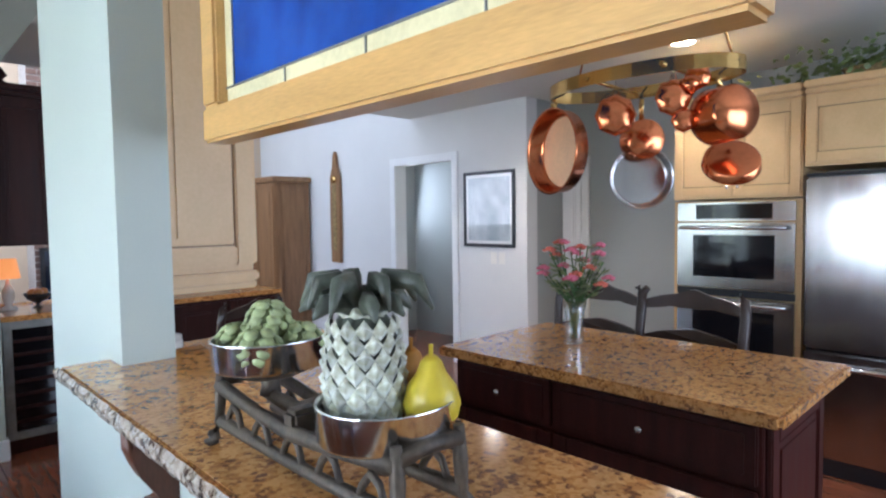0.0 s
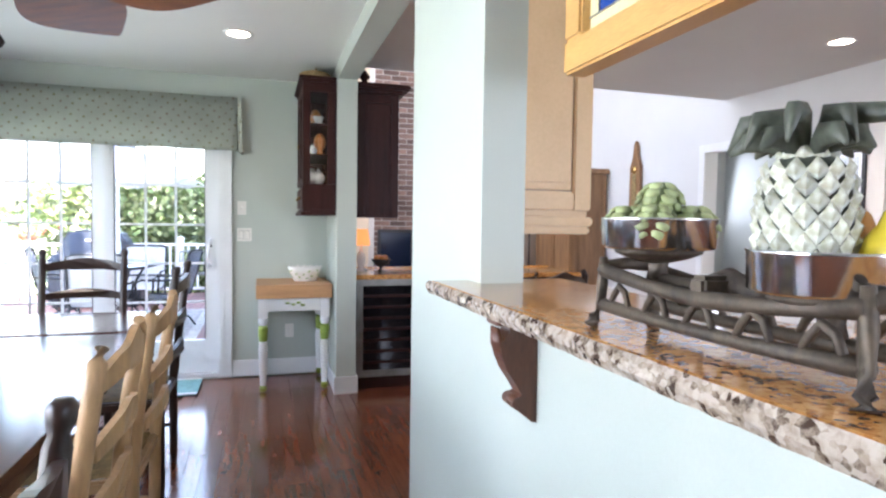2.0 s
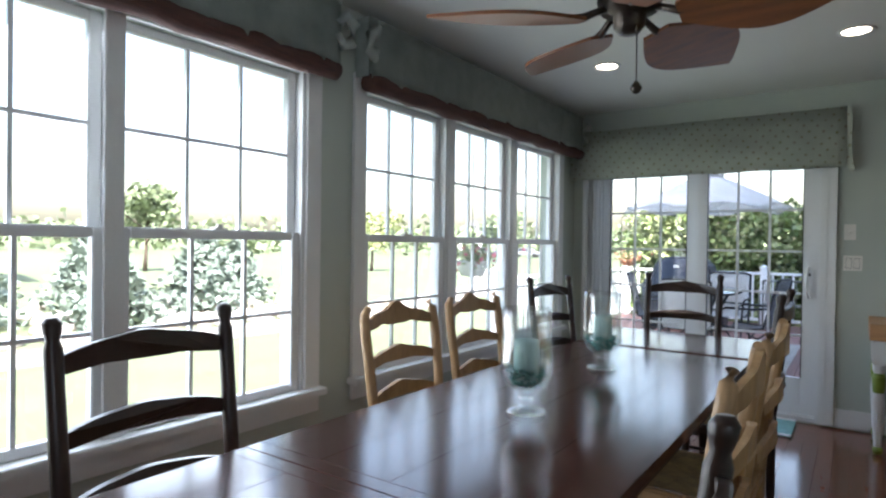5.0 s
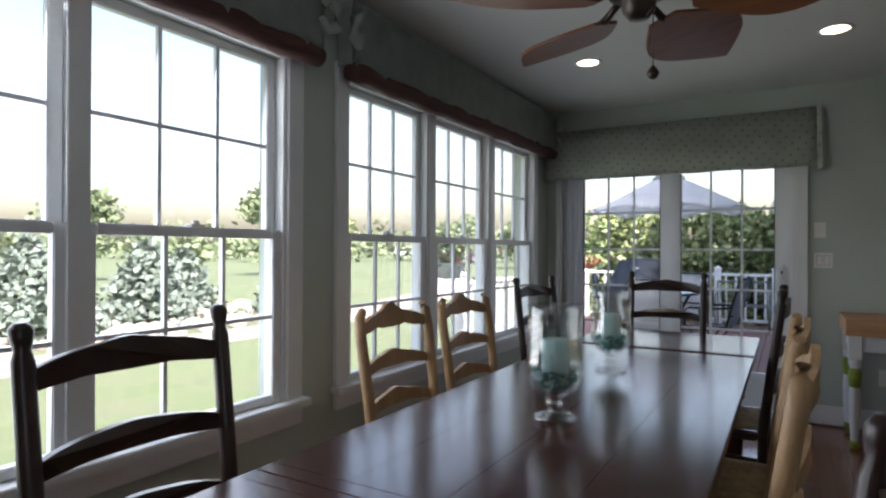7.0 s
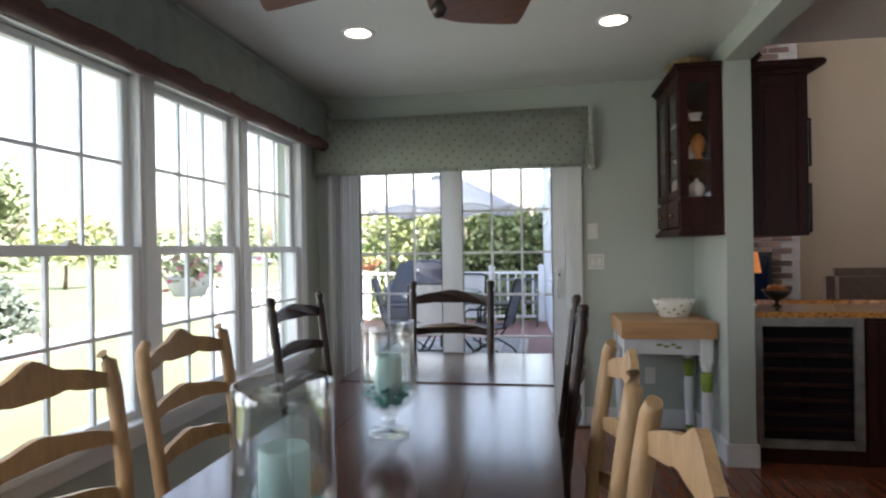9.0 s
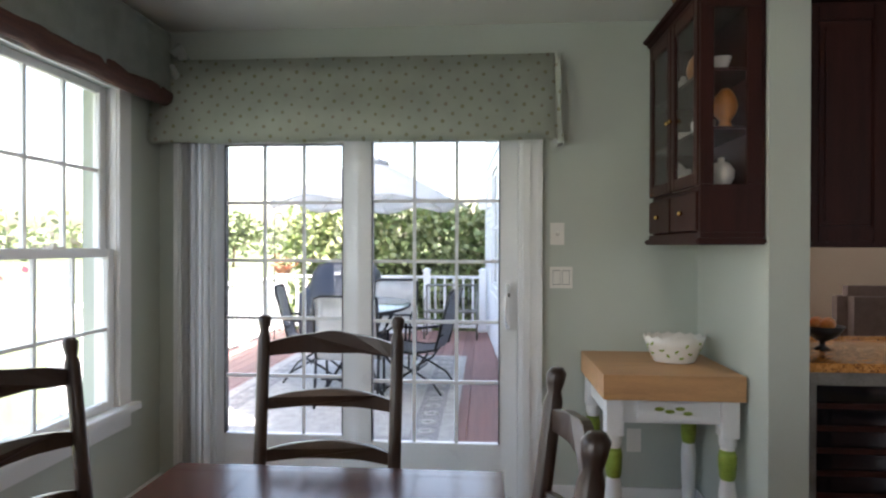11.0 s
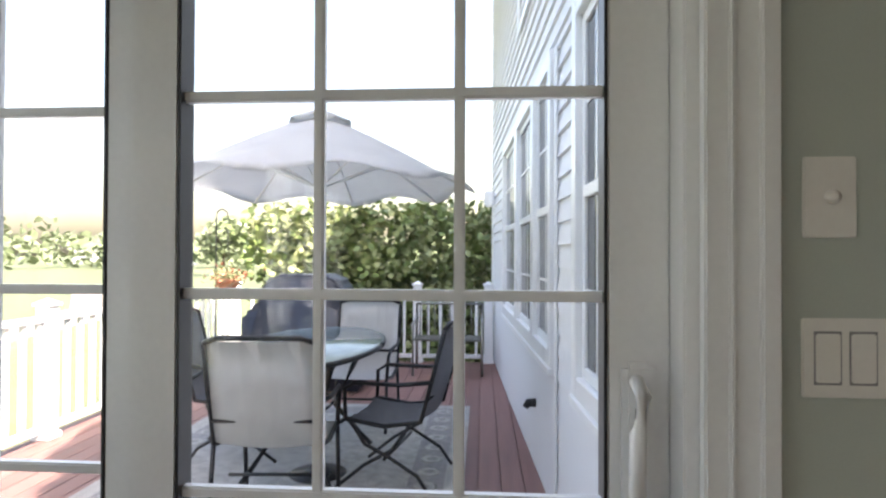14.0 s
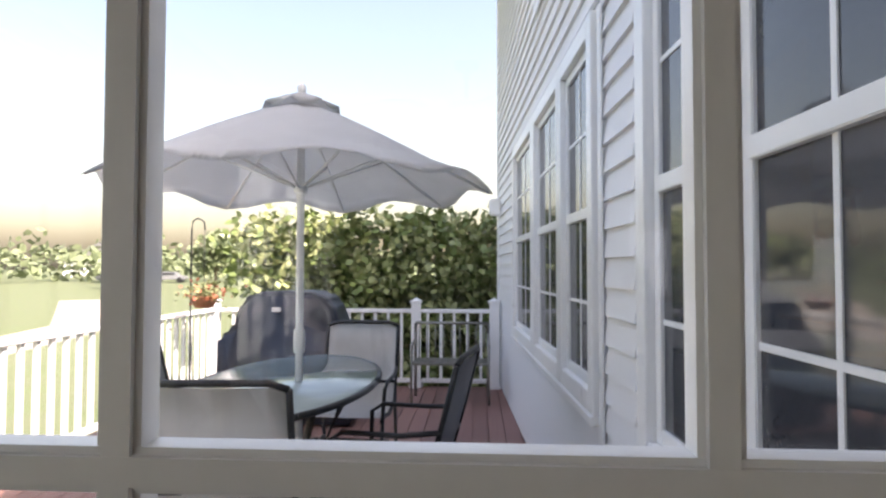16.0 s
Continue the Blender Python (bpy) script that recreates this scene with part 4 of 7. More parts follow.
cx, cy, cz = PX0 - 0.0045, 5.24, 1.345
for k, (dx, dy, dz, kind) in enumerate([(-0.12, -0.24, 0.2, 0), (-0.10, -0.10, 0.2, 1), (-0.13, 0.1, 0.2, 0), (-0.13, 0.24, 0.2, 2), (-0.11, -0.25, 0.42, 2), (-0.13, -0.08, 0.42, 0), (-0.13, 0.15, 0.42, 1), (-0.12, -0.23, 0.64, 1), (-0.12, 0.02, 0.64, 2), (-0.12, 0.2, 0.64, 0)]):
    loc = (cx + dx, cy + dy, cz + dz + 0.001)
    if kind == 0:
        china("teapot", loc, lathe([(0, 0), (0.03, 0), (0.048, 0.03), (0.05, 0.06), (0.03, 0.09), (0.012, 0.095), (0.014, 0.11), (0, 0.115)], 20), PORC, "white china pot on a cabinet shelf")
    elif kind == 1:
        china("teacup", loc, lathe([(0, 0), (0.05, 0.004), (0.055, 0.01), (0.02, 0.012), (0.03, 0.03), (0.042, 0.06), (0.039, 0.06), (0.026, 0.03), (0, 0.02)], 20), PORC, "white china cup on a saucer")
    else:
        china("decorated_egg", loc, lathe([(0, 0), (0.02, 0), (0.025, 0.015), (0.018, 0.03), (0.04, 0.06), (0.046, 0.09), (0.035, 0.13), (0.015, 0.155), (0, 0.16)], 20), ORANGE if k % 4 == 0 else PORC, "egg-shaped china piece on a foot")

bk = thing("wicker_basket", (1.085, 5.15, 2.3165), "low golden wicker basket on the cabinet top", "basket")
part("body", lathe([(0, 0), (0.09, 0), (0.11, 0.03), (0.12, 0.06), (0.112, 0.06), (0.10, 0.03), (0.08, 0.008), (0, 0.008)], 24, sy=1.5), WICKER, bk)
part("handle", tube([(0, -0.16, 0.055), (0, -0.13, 0.085), (0, 0, 0.098), (0, 0.13, 0.085), (0, 0.16, 0.055)], 0.006, 8), WICKER, bk)
# ---- bar top, corbel, scale with fruit ----
CT = 1.128
bar = thing("bar_counter", (1.30, 0.1, CT), "speckled gold granite bar top with rough pale edge", "counter")
part("slab", B(-0.175, 0.20, -2.05, 1.90, -0.03, 0.0, bevel=0.004), GRANITE, bar)
bm = bmesh.new()
rnd = random.Random(9)
n = 160
ra, rb = [], []
for j, z in enumerate((-0.0315, -0.02, -0.009, 0.0005)):
    row = [bm.verts.new((-0.178 - (0.006 if j in (1, 2) else 0.0) - 0.004 * rnd.random(), -2.05 + 3.952 * i / n, z)) for i in range(n + 1)]
    if ra:
        for i in range(n):
            bm.faces.new((ra[i], ra[i + 1], row[i + 1], row[i]))
    ra = row
bmesh.ops.solidify(bm, geom=bm.faces[:], thickness=-0.006)
part("chiselled_edge", bm, GRANITE_EDGE, bar, "pale chiselled granite edge")

for cy in (1.60, -0.3):
    cb = thing("corbel", (PX0, cy - 0.0, CT - 0.0335), "carved dark walnut scroll corbel under the bar top", "corbel")
    out = [(-0.001, -0.001)]
    for i in range(49):
        u = i / 48
        z = -0.001 - 0.33 * u
        d = np.interp(u, (0, 0.07, 0.11, 0.22, 0.35, 0.5, 0.64, 0.73, 0.79, 0.86, 0.93, 1), (0.105, 0.10, 0.088, 0.118, 0.116, 0.096, 0.066, 0.05, 0.082, 0.07, 0.042, 0.016))
        out.append((-d, z))
    out.append((-0.001, -0.334))
    cb.scale = (0.66, 0.66, 0.62)
    part("scroll", prism([(float(p), q) for p, q in out], "y", -0.035, 0.035), WALNUT, cb)
    part("cap", B(-0.135, -0.001, -0.045, 0.045, -0.022, -0.0005, bevel=0.004), WALNUT, cb)
    part("volute", tube([(-0.062, -0.04, -0.268), (-0.062, 0.04, -0.268)], 0.02, 16), WALNUT, cb)
    for k in (-1, 0, 1):
        part("carved_leaf", tube([(-0.125, 0.02 * k, -0.03), (-0.118, 0.022 * k, -0.08), (-0.10, 0.02 * k, -0.13), (-0.078, 0.014 * k, -0.18)], [0.006, 0.012, 0.012, 0.004], 8), WALNUT, cb)

SX, SY = 1.230, 1.097
RPX, RPY, LPX, LPY = 1.231, 0.967, 1.230, 1.227
sc = thing("kitchen_scale", (SX, SY, CT + 0.001), "weathered cast-iron balance scale with two steel pans", "scale", "", 0)
for x in (-0.055, 0.055):
    part("side_rail", tube([(x, -0.285, 0.035), (x, -0.1, 0.03), (x, 0.1, 0.03), (x, 0.285, 0.035)], [0.011, 0.009, 0.009, 0.011], 8), IRON, sc)
    part("upper_rail", tube([(x, -0.28, 0.09), (x, -0.12, 0.075), (x, 0.0, 0.07), (x, 0.12, 0.075), (x, 0.28, 0.09)], [0.012, 0.01, 0.012, 0.01, 0.012], 8), IRON, sc)
    for y in (-0.28, 0.28):
        part("corner_leg", tube([(x * 1.25, y * 1.04, 0.0), (x * 1.2, y * 1.03, 0.012), (x * 1.05, y, 0.03), (x, y, 0.07), (x, y * 0.99, 0.11)], [0.016, 0.013, 0.009, 0.011, 0.008], 8), IRON, sc)
    for k in range(5):
        y = -0.22 + 0.11 * k
        part("scroll", tube([(x, y - 0.035, 0.034), (x, y - 0.02, 0.06), (x, y, 0.068), (x, y + 0.02, 0.05), (x, y + 0.03, 0.034)], 0.006, 6), IRON, sc)
for y in (-0.28, 0.28):
    part("end_rail", tube([(-0.055, y, 0.095), (0, y, 0.10), (0.055, y, 0.095)], 0.01, 8), IRON, sc)
part("beam", tube([(0, -0.2, 0.082), (0, -0.08, 0.075), (0, 0.0, 0.09), (0, 0.08, 0.075), (0, 0.2, 0.082)], [0.01, 0.013, 0.02, 0.013, 0.01], 10), IRON, sc)
part("pivot", B(-0.06, 0.06, -0.018, 0.018, 0.068, 0.10, bevel=0.006), IRON, sc)
for y, dz in ((-0.183, -0.012), (0.183, 0.022)):
    part("pan_holder", lathe([(0, 0.080), (0.05, 0.090), (0.075, 0.098), (0.078, 0.104), (0.072, 0.104), (0, 0.10)], 24, at=(0, y, dz)), IRON, sc)
    part("holder_stem", lathe([(0, 0.06), (0.02, 0.06), (0.016, 0.075), (0.022, 0.092), (0, 0.092)], 14, at=(0, y, dz)), IRON, sc)
PZ = 0.105
part("pan", lathe([(0, PZ), (0.095, PZ), (0.099, PZ + 0.004), (0.101, PZ + 0.042), (0.103, PZ + 0.045), (0.098, PZ + 0.044), (0.096, PZ + 0.01), (0, PZ + 0.006)], 40, at=(0, -0.183, -0.012)), CHROME, sc, "polished steel pan")
part("pan", lathe([(0, PZ), (0.095, PZ), (0.099, PZ + 0.004), (0.101, PZ + 0.042), (0.103, PZ + 0.045), (0.098, PZ + 0.044), (0.096, PZ + 0.01), (0, PZ + 0.006)], 40, at=(0, 0.183, 0.022)), CHROME, sc, "polished steel pan")

sc.scale = (0.78, 0.71, 0.92)

pa = thing("pineapple", (RPX - 0.014, RPY + 0.022, CT + 0.092), "glazed ceramic pineapple with dark leaves", "fruit ornament")
part("core", lathe([(0, 0), (0.05, 0.0), (0.072, 0.05), (0.073, 0.10), (0.06, 0.15), (0.03, 0.175), (0, 0.18)], 20), PINEL, pa)
scale_bm = bmesh.new()
rim = [scale_bm.verts.new(p) for p in ((-0.0185, 0, 0.001), (-0.009, 0.005, 0.010), (0, 0.003, 0.019), (0.009, 0.005, 0.010), (0.0185, 0, 0.001), (0, -0.002, -0.016))]
tip = scale_bm.verts.new((0, 0.013, 0.007))
for q in range(6):
    scale_bm.faces.new((rim[q], rim[(q + 1) % 6], tip))
bmesh.ops.recalc_face_normals(scale_bm, faces=scale_bm.faces[:])
me_scale = bpy.data.meshes.new("scale")
scale_bm.to_mesh(me_scale)
scale_bm.free()
me_scale.materials.append(PINEW)
for j in range(9):
    z = 0.014 + 0.0185 * j
    r = 0.052 + 0.022 * math.sin(math.pi * min(1, (z + 0.02) / 0.19)) - (0.016 if j == 8 else 0)
    nn = 13 if j < 8 else 10
    for i in range(nn):
        a = 2 * math.pi * (i + 0.5 * (j % 2)) / nn
        shared("scale", me_scale, pa, pose(r * math.cos(a), r * math.sin(a), z, 8, 0, math.degrees(a) - 90))
rnd = random.Random(3)
for i in range(16):
    a = i * 2.4
    L = rnd.uniform(0.07, 0.125)
    c, s = math.cos(a), math.sin(a)
    z0 = 0.165
    rise = 0.022 if i < 9 else 0.05
    part("leaf", tube([(0.02 * c, 0.02 * s, z0), ((0.02 + L * 0.35) * c, (0.02 + L * 0.35) * s, z0 + rise), ((0.02 + L * 0.75) * c, (0.02 + L * 0.75) * s, z0 + rise * 0.95), ((0.02 + L) * c, (0.02 + L) * s, z0 + rise * 0.2)], [0.009, 0.017, 0.014, 0.003], 6, flat=1.0), PINEL, pa)

pa.scale = (0.57, 0.57, 0.76)


def pear(x, y, z, material, label, s=1.0, tilt=0):
    p = part("pear", lathe([(0, 0), (0.022 * s, 0.002), (0.042 * s, 0.02 * s), (0.047 * s, 0.042 * s), (0.04 * s, 0.068 * s), (0.024 * s, 0.09 * s), (0.017 * s, 0.108 * s), (0.008 * s, 0.117 * s), (0.0025, 0.116 * s), (0.0025, 0.135 * s), (0, 0.135 * s)], 20), material)
    p.matrix_basis = pose(x, y, z, tilt, 0, 0)
    return tagged(p, label, "pear", "pears in the scale pan")


pear(RPX + 0.034, RPY - 0.034, CT + 0.092, PEARC, "bright yellow pear in the steel pan", 0.68)
pear(RPX + 0.052, RPY + 0.020, CT + 0.092, PEARB, "amber red pear in the steel pan", 0.66)


def artichoke(x, y, z, r):
    a = thing("artichoke", (x, y, z), "green artichoke with overlapping scales in the pan", "artichoke", "artichokes in the scale pan")
    part("heart", ball(r * 0.8, (0, 0, r * 0.8), None, (1, 1, 0.9)), ARTI, a)
    for j in range(5):
        zz, rr = r * (0.25 + 0.3 * j), r * math.sin(math.pi * (0.25 + 0.14 * j))
        for i in range(9 - j):
            an = 2 * math.pi * (i + 0.5 * (j % 2)) / (9 - j)
            s = ball(r * 0.36, (0, 0, 0), None, (1.0, 0.35, 0.95), 1)
            s.transform(Matrix.Translation((rr * 0.9 * math.cos(an), rr * 0.9 * math.sin(an), zz)) @ Matrix.Rotation(an - math.pi / 2, 4, "Z") @ Matrix.Rotation(0.15 + 0.22 * j, 4, "X"))
            part("bract", s, ARTI, a)


for k, (x, y) in enumerate([(-0.032, -0.03), (0.032, -0.028), (-0.03, 0.031), (0.033, 0.03)]):
    artichoke(LPX + x, LPY + y, CT + 0.123, 0.033)
artichoke(LPX, LPY, CT + 0.158, 0.031)

# ---- art-glass panel over the bar ----
ag = thing("art_glass_panel", (1.40, 1.21, 1.618), "maple-framed blue stained-glass panel with cream border", "stained glass")
GW, GH = 0.562, 0.86
part("bottom_rail", B(-0.03, 0.03, -GW, GW, 0, 0.075, bevel=0.006), MAPLE, ag)
part("top_rail", B(-0.03, 0.03, -GW, GW, GH - 0.075, GH, bevel=0.006), MAPLE, ag)
for a, b in ((-GW, -GW + 0.07), (GW - 0.07, GW)):
    part("stile", B(-0.029, 0.029, a, b, 0.0755, GH - 0.0755, bevel=0.006), MAPLE, ag)
gi, gb = GW - 0.07, 0.075
for k in range(4):
    a = -gi + 2 * gi * k / 4
    part("border_glass", B(-0.004, 0.004, a + 0.002, a + 2 * gi / 4 - 0.002, gb, gb + 0.035), CREAMGL, ag, "cream glass strip")
    part("lead_came", B(-0.006, 0.006, a - 0.002, a + 0.002, gb, gb + 0.035), LEAD, ag)
for a, b in ((-gi, -gi + 0.035), (gi - 0.035, gi)):
    part("border_glass", B(-0.004, 0.004, a, b, gb + 0.038, GH - 0.078), CREAMGL, ag, "cream glass strip")
part("field_glass", B(-0.0035, 0.0035, -gi + 0.037, gi - 0.037, gb + 0.038, GH - 0.078), BLUEGL, ag, "cobalt blue glass field")
part("lead_came", boxes([(-0.006, 0.006, -gi, gi, gb + 0.0345, gb + 0.0385), (-0.006, 0.006, -gi + 0.0345, -gi + 0.0385, gb + 0.0386, GH - 0.078), (-0.006, 0.006, gi - 0.0385, gi - 0.0345, gb + 0.0386, GH - 0.078)]), LEAD, ag)
for k in range(9):
    an = radians(-80 + 20 * k)
    y, z = 0.20 * math.sin(an), 0.20 * math.cos(an) * 0.8
    part("shell_rib", tube([(-0.006, 0.12, 0.40), (-0.010, 0.12 + y * 0.6, 0.40 - z * 0.6), (-0.006, 0.12 + y, 0.40 - z)], [0.008, 0.022, 0.014], 6), SHELLW, ag)

# ---- kitchen cabinets beside the pillar ----


def raised_panel(name, parent, axis, at, u0, u1, z0, z1, material, out):
    """A framed door with a raised field on the plane axis=at; out is the side that it faces."""
    t = 0.018 * out
    bm = bmesh.new()

    def slab(a, b, c, d, e, f, bev=0.004):
        lo, hi = min(e, f), max(e, f)
        if axis == "x":
            box(bm, lo, hi, a, b, c, d, bev)
        else:
            box(bm, a, b, lo, hi, c, d, bev)

    w = 0.055
    slab(u0, u0 + w, z0, z1, at, at + t)
    slab(u1 - w, u1, z0, z1, at, at + t)
    slab(u0 + w, u1 - w, z0, z0 + w, at, at + t)
    slab(u0 + w, u1 - w, z1 - w, z1, at, at + t)
    if material != CREAMCAB:
        slab(u0 + w - 0.002, u1 - w + 0.002, z0 + w - 0.002, z1 - w + 0.002, at, at + t * 0.4, 0)
    made = part(name, bm, material, parent)
    bm = bmesh.new()
    slab(u0 + w + 0.005, u1 - w - 0.005, z0 + w + 0.005, z1 - w - 0.005, at + t * 0.1, at + t * 0.62, 0.003)
    slab(u0 + w + 0.022, u1 - w - 0.022, z0 + w + 0.022, z1 - w - 0.022, at + t * 0.3, at + t * 0.92, 0.005)
    part("raised_field", bm, material, made if parent.parent is None else parent)
    if material == CREAMCAB:
        lo, hi = min(at, at + t * 0.4), max(at, at + t * 0.4)
        r = (lo, hi, u0 + w - 0.002, u1 - w + 0.002) if axis == "x" else (u0 + w - 0.002, u1 - w + 0.002, lo, hi)
        part("glaze_groove", B(*r, z0 + w - 0.002, z1 - w + 0.002), GLAZE, made if parent.parent is None else parent)
    return made


uc = thing("upper_cabinet", (0, 0, 0), "glazed cream wall cabinet with raised panels", "cabinet")
part("body", B(PX1 - 0.028, 1.655, 2.13, 2.80, 1.30, KC - 0.001, bevel=0.003), CREAMCAB, uc)
raised_panel("end_panel", uc, "y", 2.129, PX1 - 0.02, 1.652, 1.32, KC - 0.01, CREAMCAB, -1)
part("light_rail", boxes([(PX1 - 0.028, 1.668, 2.115, 2.81, 1.272, 1.2995), (PX1 - 0.028, 1.662, 2.122, 2.805, 1.248, 1.2715)], 0.006), CREAMCAB, uc)
raised_panel("door", uc, "x", 1.656, 2.14, 2.79, 1.32, KC - 0.01, CREAMCAB, 1)
part("support", B(PX1 - 0.028, PX1 + 0.03, 2.6, 2.80, 0.93, 1.247), PALE_WALL, uc)
bc = thing("base_cabinet", (0, 0, 0), "dark cherry base cabinet under a granite top", "cabinet")
part("body", B(PX1 - 0.028, 1.95, 2.15, 3.05, 0.0, 0.90, bevel=0.003), CHERRY, bc)
raised_panel("door", bc, "x", 1.951, 2.18, 2.60, 0.12, 0.86, CHERRY, 1)
raised_panel("door", bc, "x", 1.951, 2.61, 3.03, 0.12, 0.86, CHERRY, 1)
part("worktop", B(PX1 - 0.028, 1.98, 2.12, 3.06, 0.9005, 0.93, bevel=0.004), GRANITE, bc)
ct = thing("canister", (1.50, 2.45, 0.9305), "white ceramic canister on the granite worktop", "canister")
part("jar", lathe([(0, 0), (0.05, 0), (0.055, 0.02), (0.055, 0.13), (0.05, 0.14), (0, 0.14)], 20), PORC, ct)
part("lid", lathe([(0.052, 0.1405), (0.052, 0.15), (0.02, 0.16), (0.012, 0.175), (0, 0.18)], 20), PORC, ct)

# ---- island ----
isl = thing("kitchen_island", (2.745, 1.54, 0), "dark cherry kitchen island with raised-panel drawers and doors", "kitchen island")
part("body", B(-0.265, 0.265, -0.565, 0.55, 0.09, 0.907, bevel=0.003), CHERRY, isl)
part("plinth", B(-0.20, 0.22, -0.52, 0.50, 0.0, 0.0895), BLACK, isl)
for a, b in ((-0.555, 0.085), (0.095, 0.54)):
    d = part("drawer", boxes([(-0.283, -0.2655, a, b, 0.73, 0.895), (-0.288, -0.2835, a + 0.03, b - 0.03, 0.755, 0.87)], 0.005), CHERRY, isl)
    part("knob", ball(0.013, (-0.302, (a + b) / 2, 0.812)), CHROME, d)
for a, b, k in ((-0.555, 0.085, 0.055), (0.095, 0.54, 0.135)):
    d = raised_panel("door", isl, "x", -0.2655, a, b, 0.12, 0.715, CHERRY, -1)
    part("knob", ball(0.013, (-0.298, k, 0.64)), CHROME, d)
raised_panel("end_panel", isl, "y", -0.5655, -0.25, 0.25, 0.12, 0.89, CHERRY, -1)
it = thing("island_counter", (2.745, 1.54, 0.908), "polished gold granite island top", "counter")
part("slab", B(-0.32, 0.40, -0.62, 0.60, 0.0, 0.035, bevel=0.008), GRANITE, it)
part("front_edge", B(-0.325, -0.3205, -0.612, 0.592, 0.002, 0.032, bevel=0.002), GRANITE, it)
part("end_edge", B(-0.312, 0.392, -0.625, -0.6205, 0.002, 0.032, bevel=0.002), GRANITE, it)

vs = thing("flower_vase", (2.83, 1.78, 0.9435), "clear glass vase with pink and coral flowers", "vase")
part("glass", lathe([(0, 0), (0.035, 0), (0.038, 0.01), (0.035, 0.05), (0.04, 0.12), (0.05, 0.17), (0.047, 0.17), (0.036, 0.12), (0.031, 0.05), (0.033, 0.012), (0, 0.01)], 24), CLEAR, vs)
rnd = random.Random(11)
leafbm, n1 = bmesh.new(), 0
for k in range(30):
    a, rr = rnd.uniform(0, 6.28), 0.16 * math.sqrt(rnd.random())
    h = 0.32 + 0.12 * rnd.random() - rr * 0.5
    tip = (rr * math.cos(a), rr * math.sin(a), h)
    part("stem", tube([(0.015 * math.cos(a), 0.015 * math.sin(a), 0.02), (0.02 * math.cos(a + 1), 0.02 * math.sin(a + 1), 0.15), tip], 0.0028, 5), STEM, vs)
    if k < 20:
        bm = bmesh.new()
        for q in range(9):
            b = q * 2.4
            rq = 0.004 + 0.0028 * q
            ball(0.011, (tip[0] + rq * math.cos(b), tip[1] + rq * math.sin(b), tip[2] + 0.012 - 0.0016 * q), bm, (1, 1, 0.6), 1)
        part("bloom", bm, PINK if k % 3 else CORAL, vs)
    for q in range(5):
        t = 0.45 + 0.5 * rnd.random()
        b = rnd.uniform(0, 6.28)
        c = Vector((tip[0] * t, tip[1] * t, 0.1 + (h - 0.1) * t))
        d = Vector((math.cos(b), math.sin(b), 0.4)) * 0.05
        w = Vector((-math.sin(b), math.cos(b), 0)) * 0.012
        v = [leafbm.verts.new(p) for p in (c, c + d * 0.5 + w, c + d, c + d * 0.5 - w)]
        leafbm.faces.new(v)
o = part("foliage", leafbm, LEAF, vs)
o["kind"] = "stuff"

# ---- pot rack ----
RX, RY, RZ = 2.57, 1.345, 1.862
pr_ = thing("pot_rack", (RX, RY, RZ), "oval brass pot rack hung from the kitchen ceiling", "pot rack")
ringpts = [(0.16 * math.cos(2 * math.pi * i / 32), 0.03 + 0.312 * math.sin(2 * math.pi * i / 32), 0) for i in range(33)]
bm = bmesh.new()
for a, b in zip(ringpts, ringpts[1:]):
    va = [bm.verts.new(p) for p in ((a[0], a[1], -0.02), (b[0], b[1], -0.02), (b[0], b[1], 0.02), (a[0], a[1], 0.02))]
    bm.faces.new(va)
bmesh.ops.remove_doubles(bm, verts=bm.verts[:], dist=0.0005)
bmesh.ops.solidify(bm, geom=bm.faces[:], thickness=0.006)
part("band", bm, BRASS, pr_)
for y in (-0.12, 0.12):
    part("cross_bar", tube([(-0.16, y, 0), (0, y, 0), (0.16, y, 0)], 0.007, 8), BRASS, pr_)
for y in (-0.25, 0.25):
    part("hanger", tube([(0, y, 0.02), (0, y * 0.7, 0.3), (0, y * 0.4, KC - RZ - 0.001)], 0.004, 6), BRASS, pr_)


def pan(dx, dy, top, r, depth, yaw, material, inner, label, handle=0.16, lean=0):
    """A pan that hangs by its handle, its mouth turned to yaw."""
    p = thing("copper_pan", (RX + dx, RY + dy, RZ + top), label, "pan", "pans on the pot rack", yaw)
    z = -handle - r
    bm = lathe([(0, 0), (r * 0.9, 0), (r * 0.97, depth * 0.1), (r, depth * 0.9), (r * 1.03, depth), (r * 0.985, depth), (r * 0.955, depth * 0.9), (r * 0.92, depth * 0.15), (r * 0.85, depth * 0.06), (0, depth * 0.06)], 36)
    m = Matrix.Translation((0, 0, z)) @ Matrix.Rotation(radians(90 + lean), 4, "X")
    bm.transform(m)
    body = part("bowl", bm, material, p)
    bm = lathe([(0, depth * 0.075), (r * 0.84, depth * 0.075)], 32)
    bm.transform(m)
    part("lining", bm, inner, body)
    part("handle", tube([(0, -depth * 0.7, z + r * 0.98), (0, -depth * 0.75, z + r + handle * 0.5), (0, -depth * 0.6, -0.012)], [0.009, 0.008, 0.007], 8, flat=1.5), BRASS if material == COPPER else STEEL, p)
    part("hook", tube([(0, -depth * 0.6, -0.02), (0, -depth * 0.6 - 0.015, 0.0), (0, -depth * 0.4, 0.012), (0, 0, 0.02)], 0.003, 6), BLACKIRON, p)
    return p


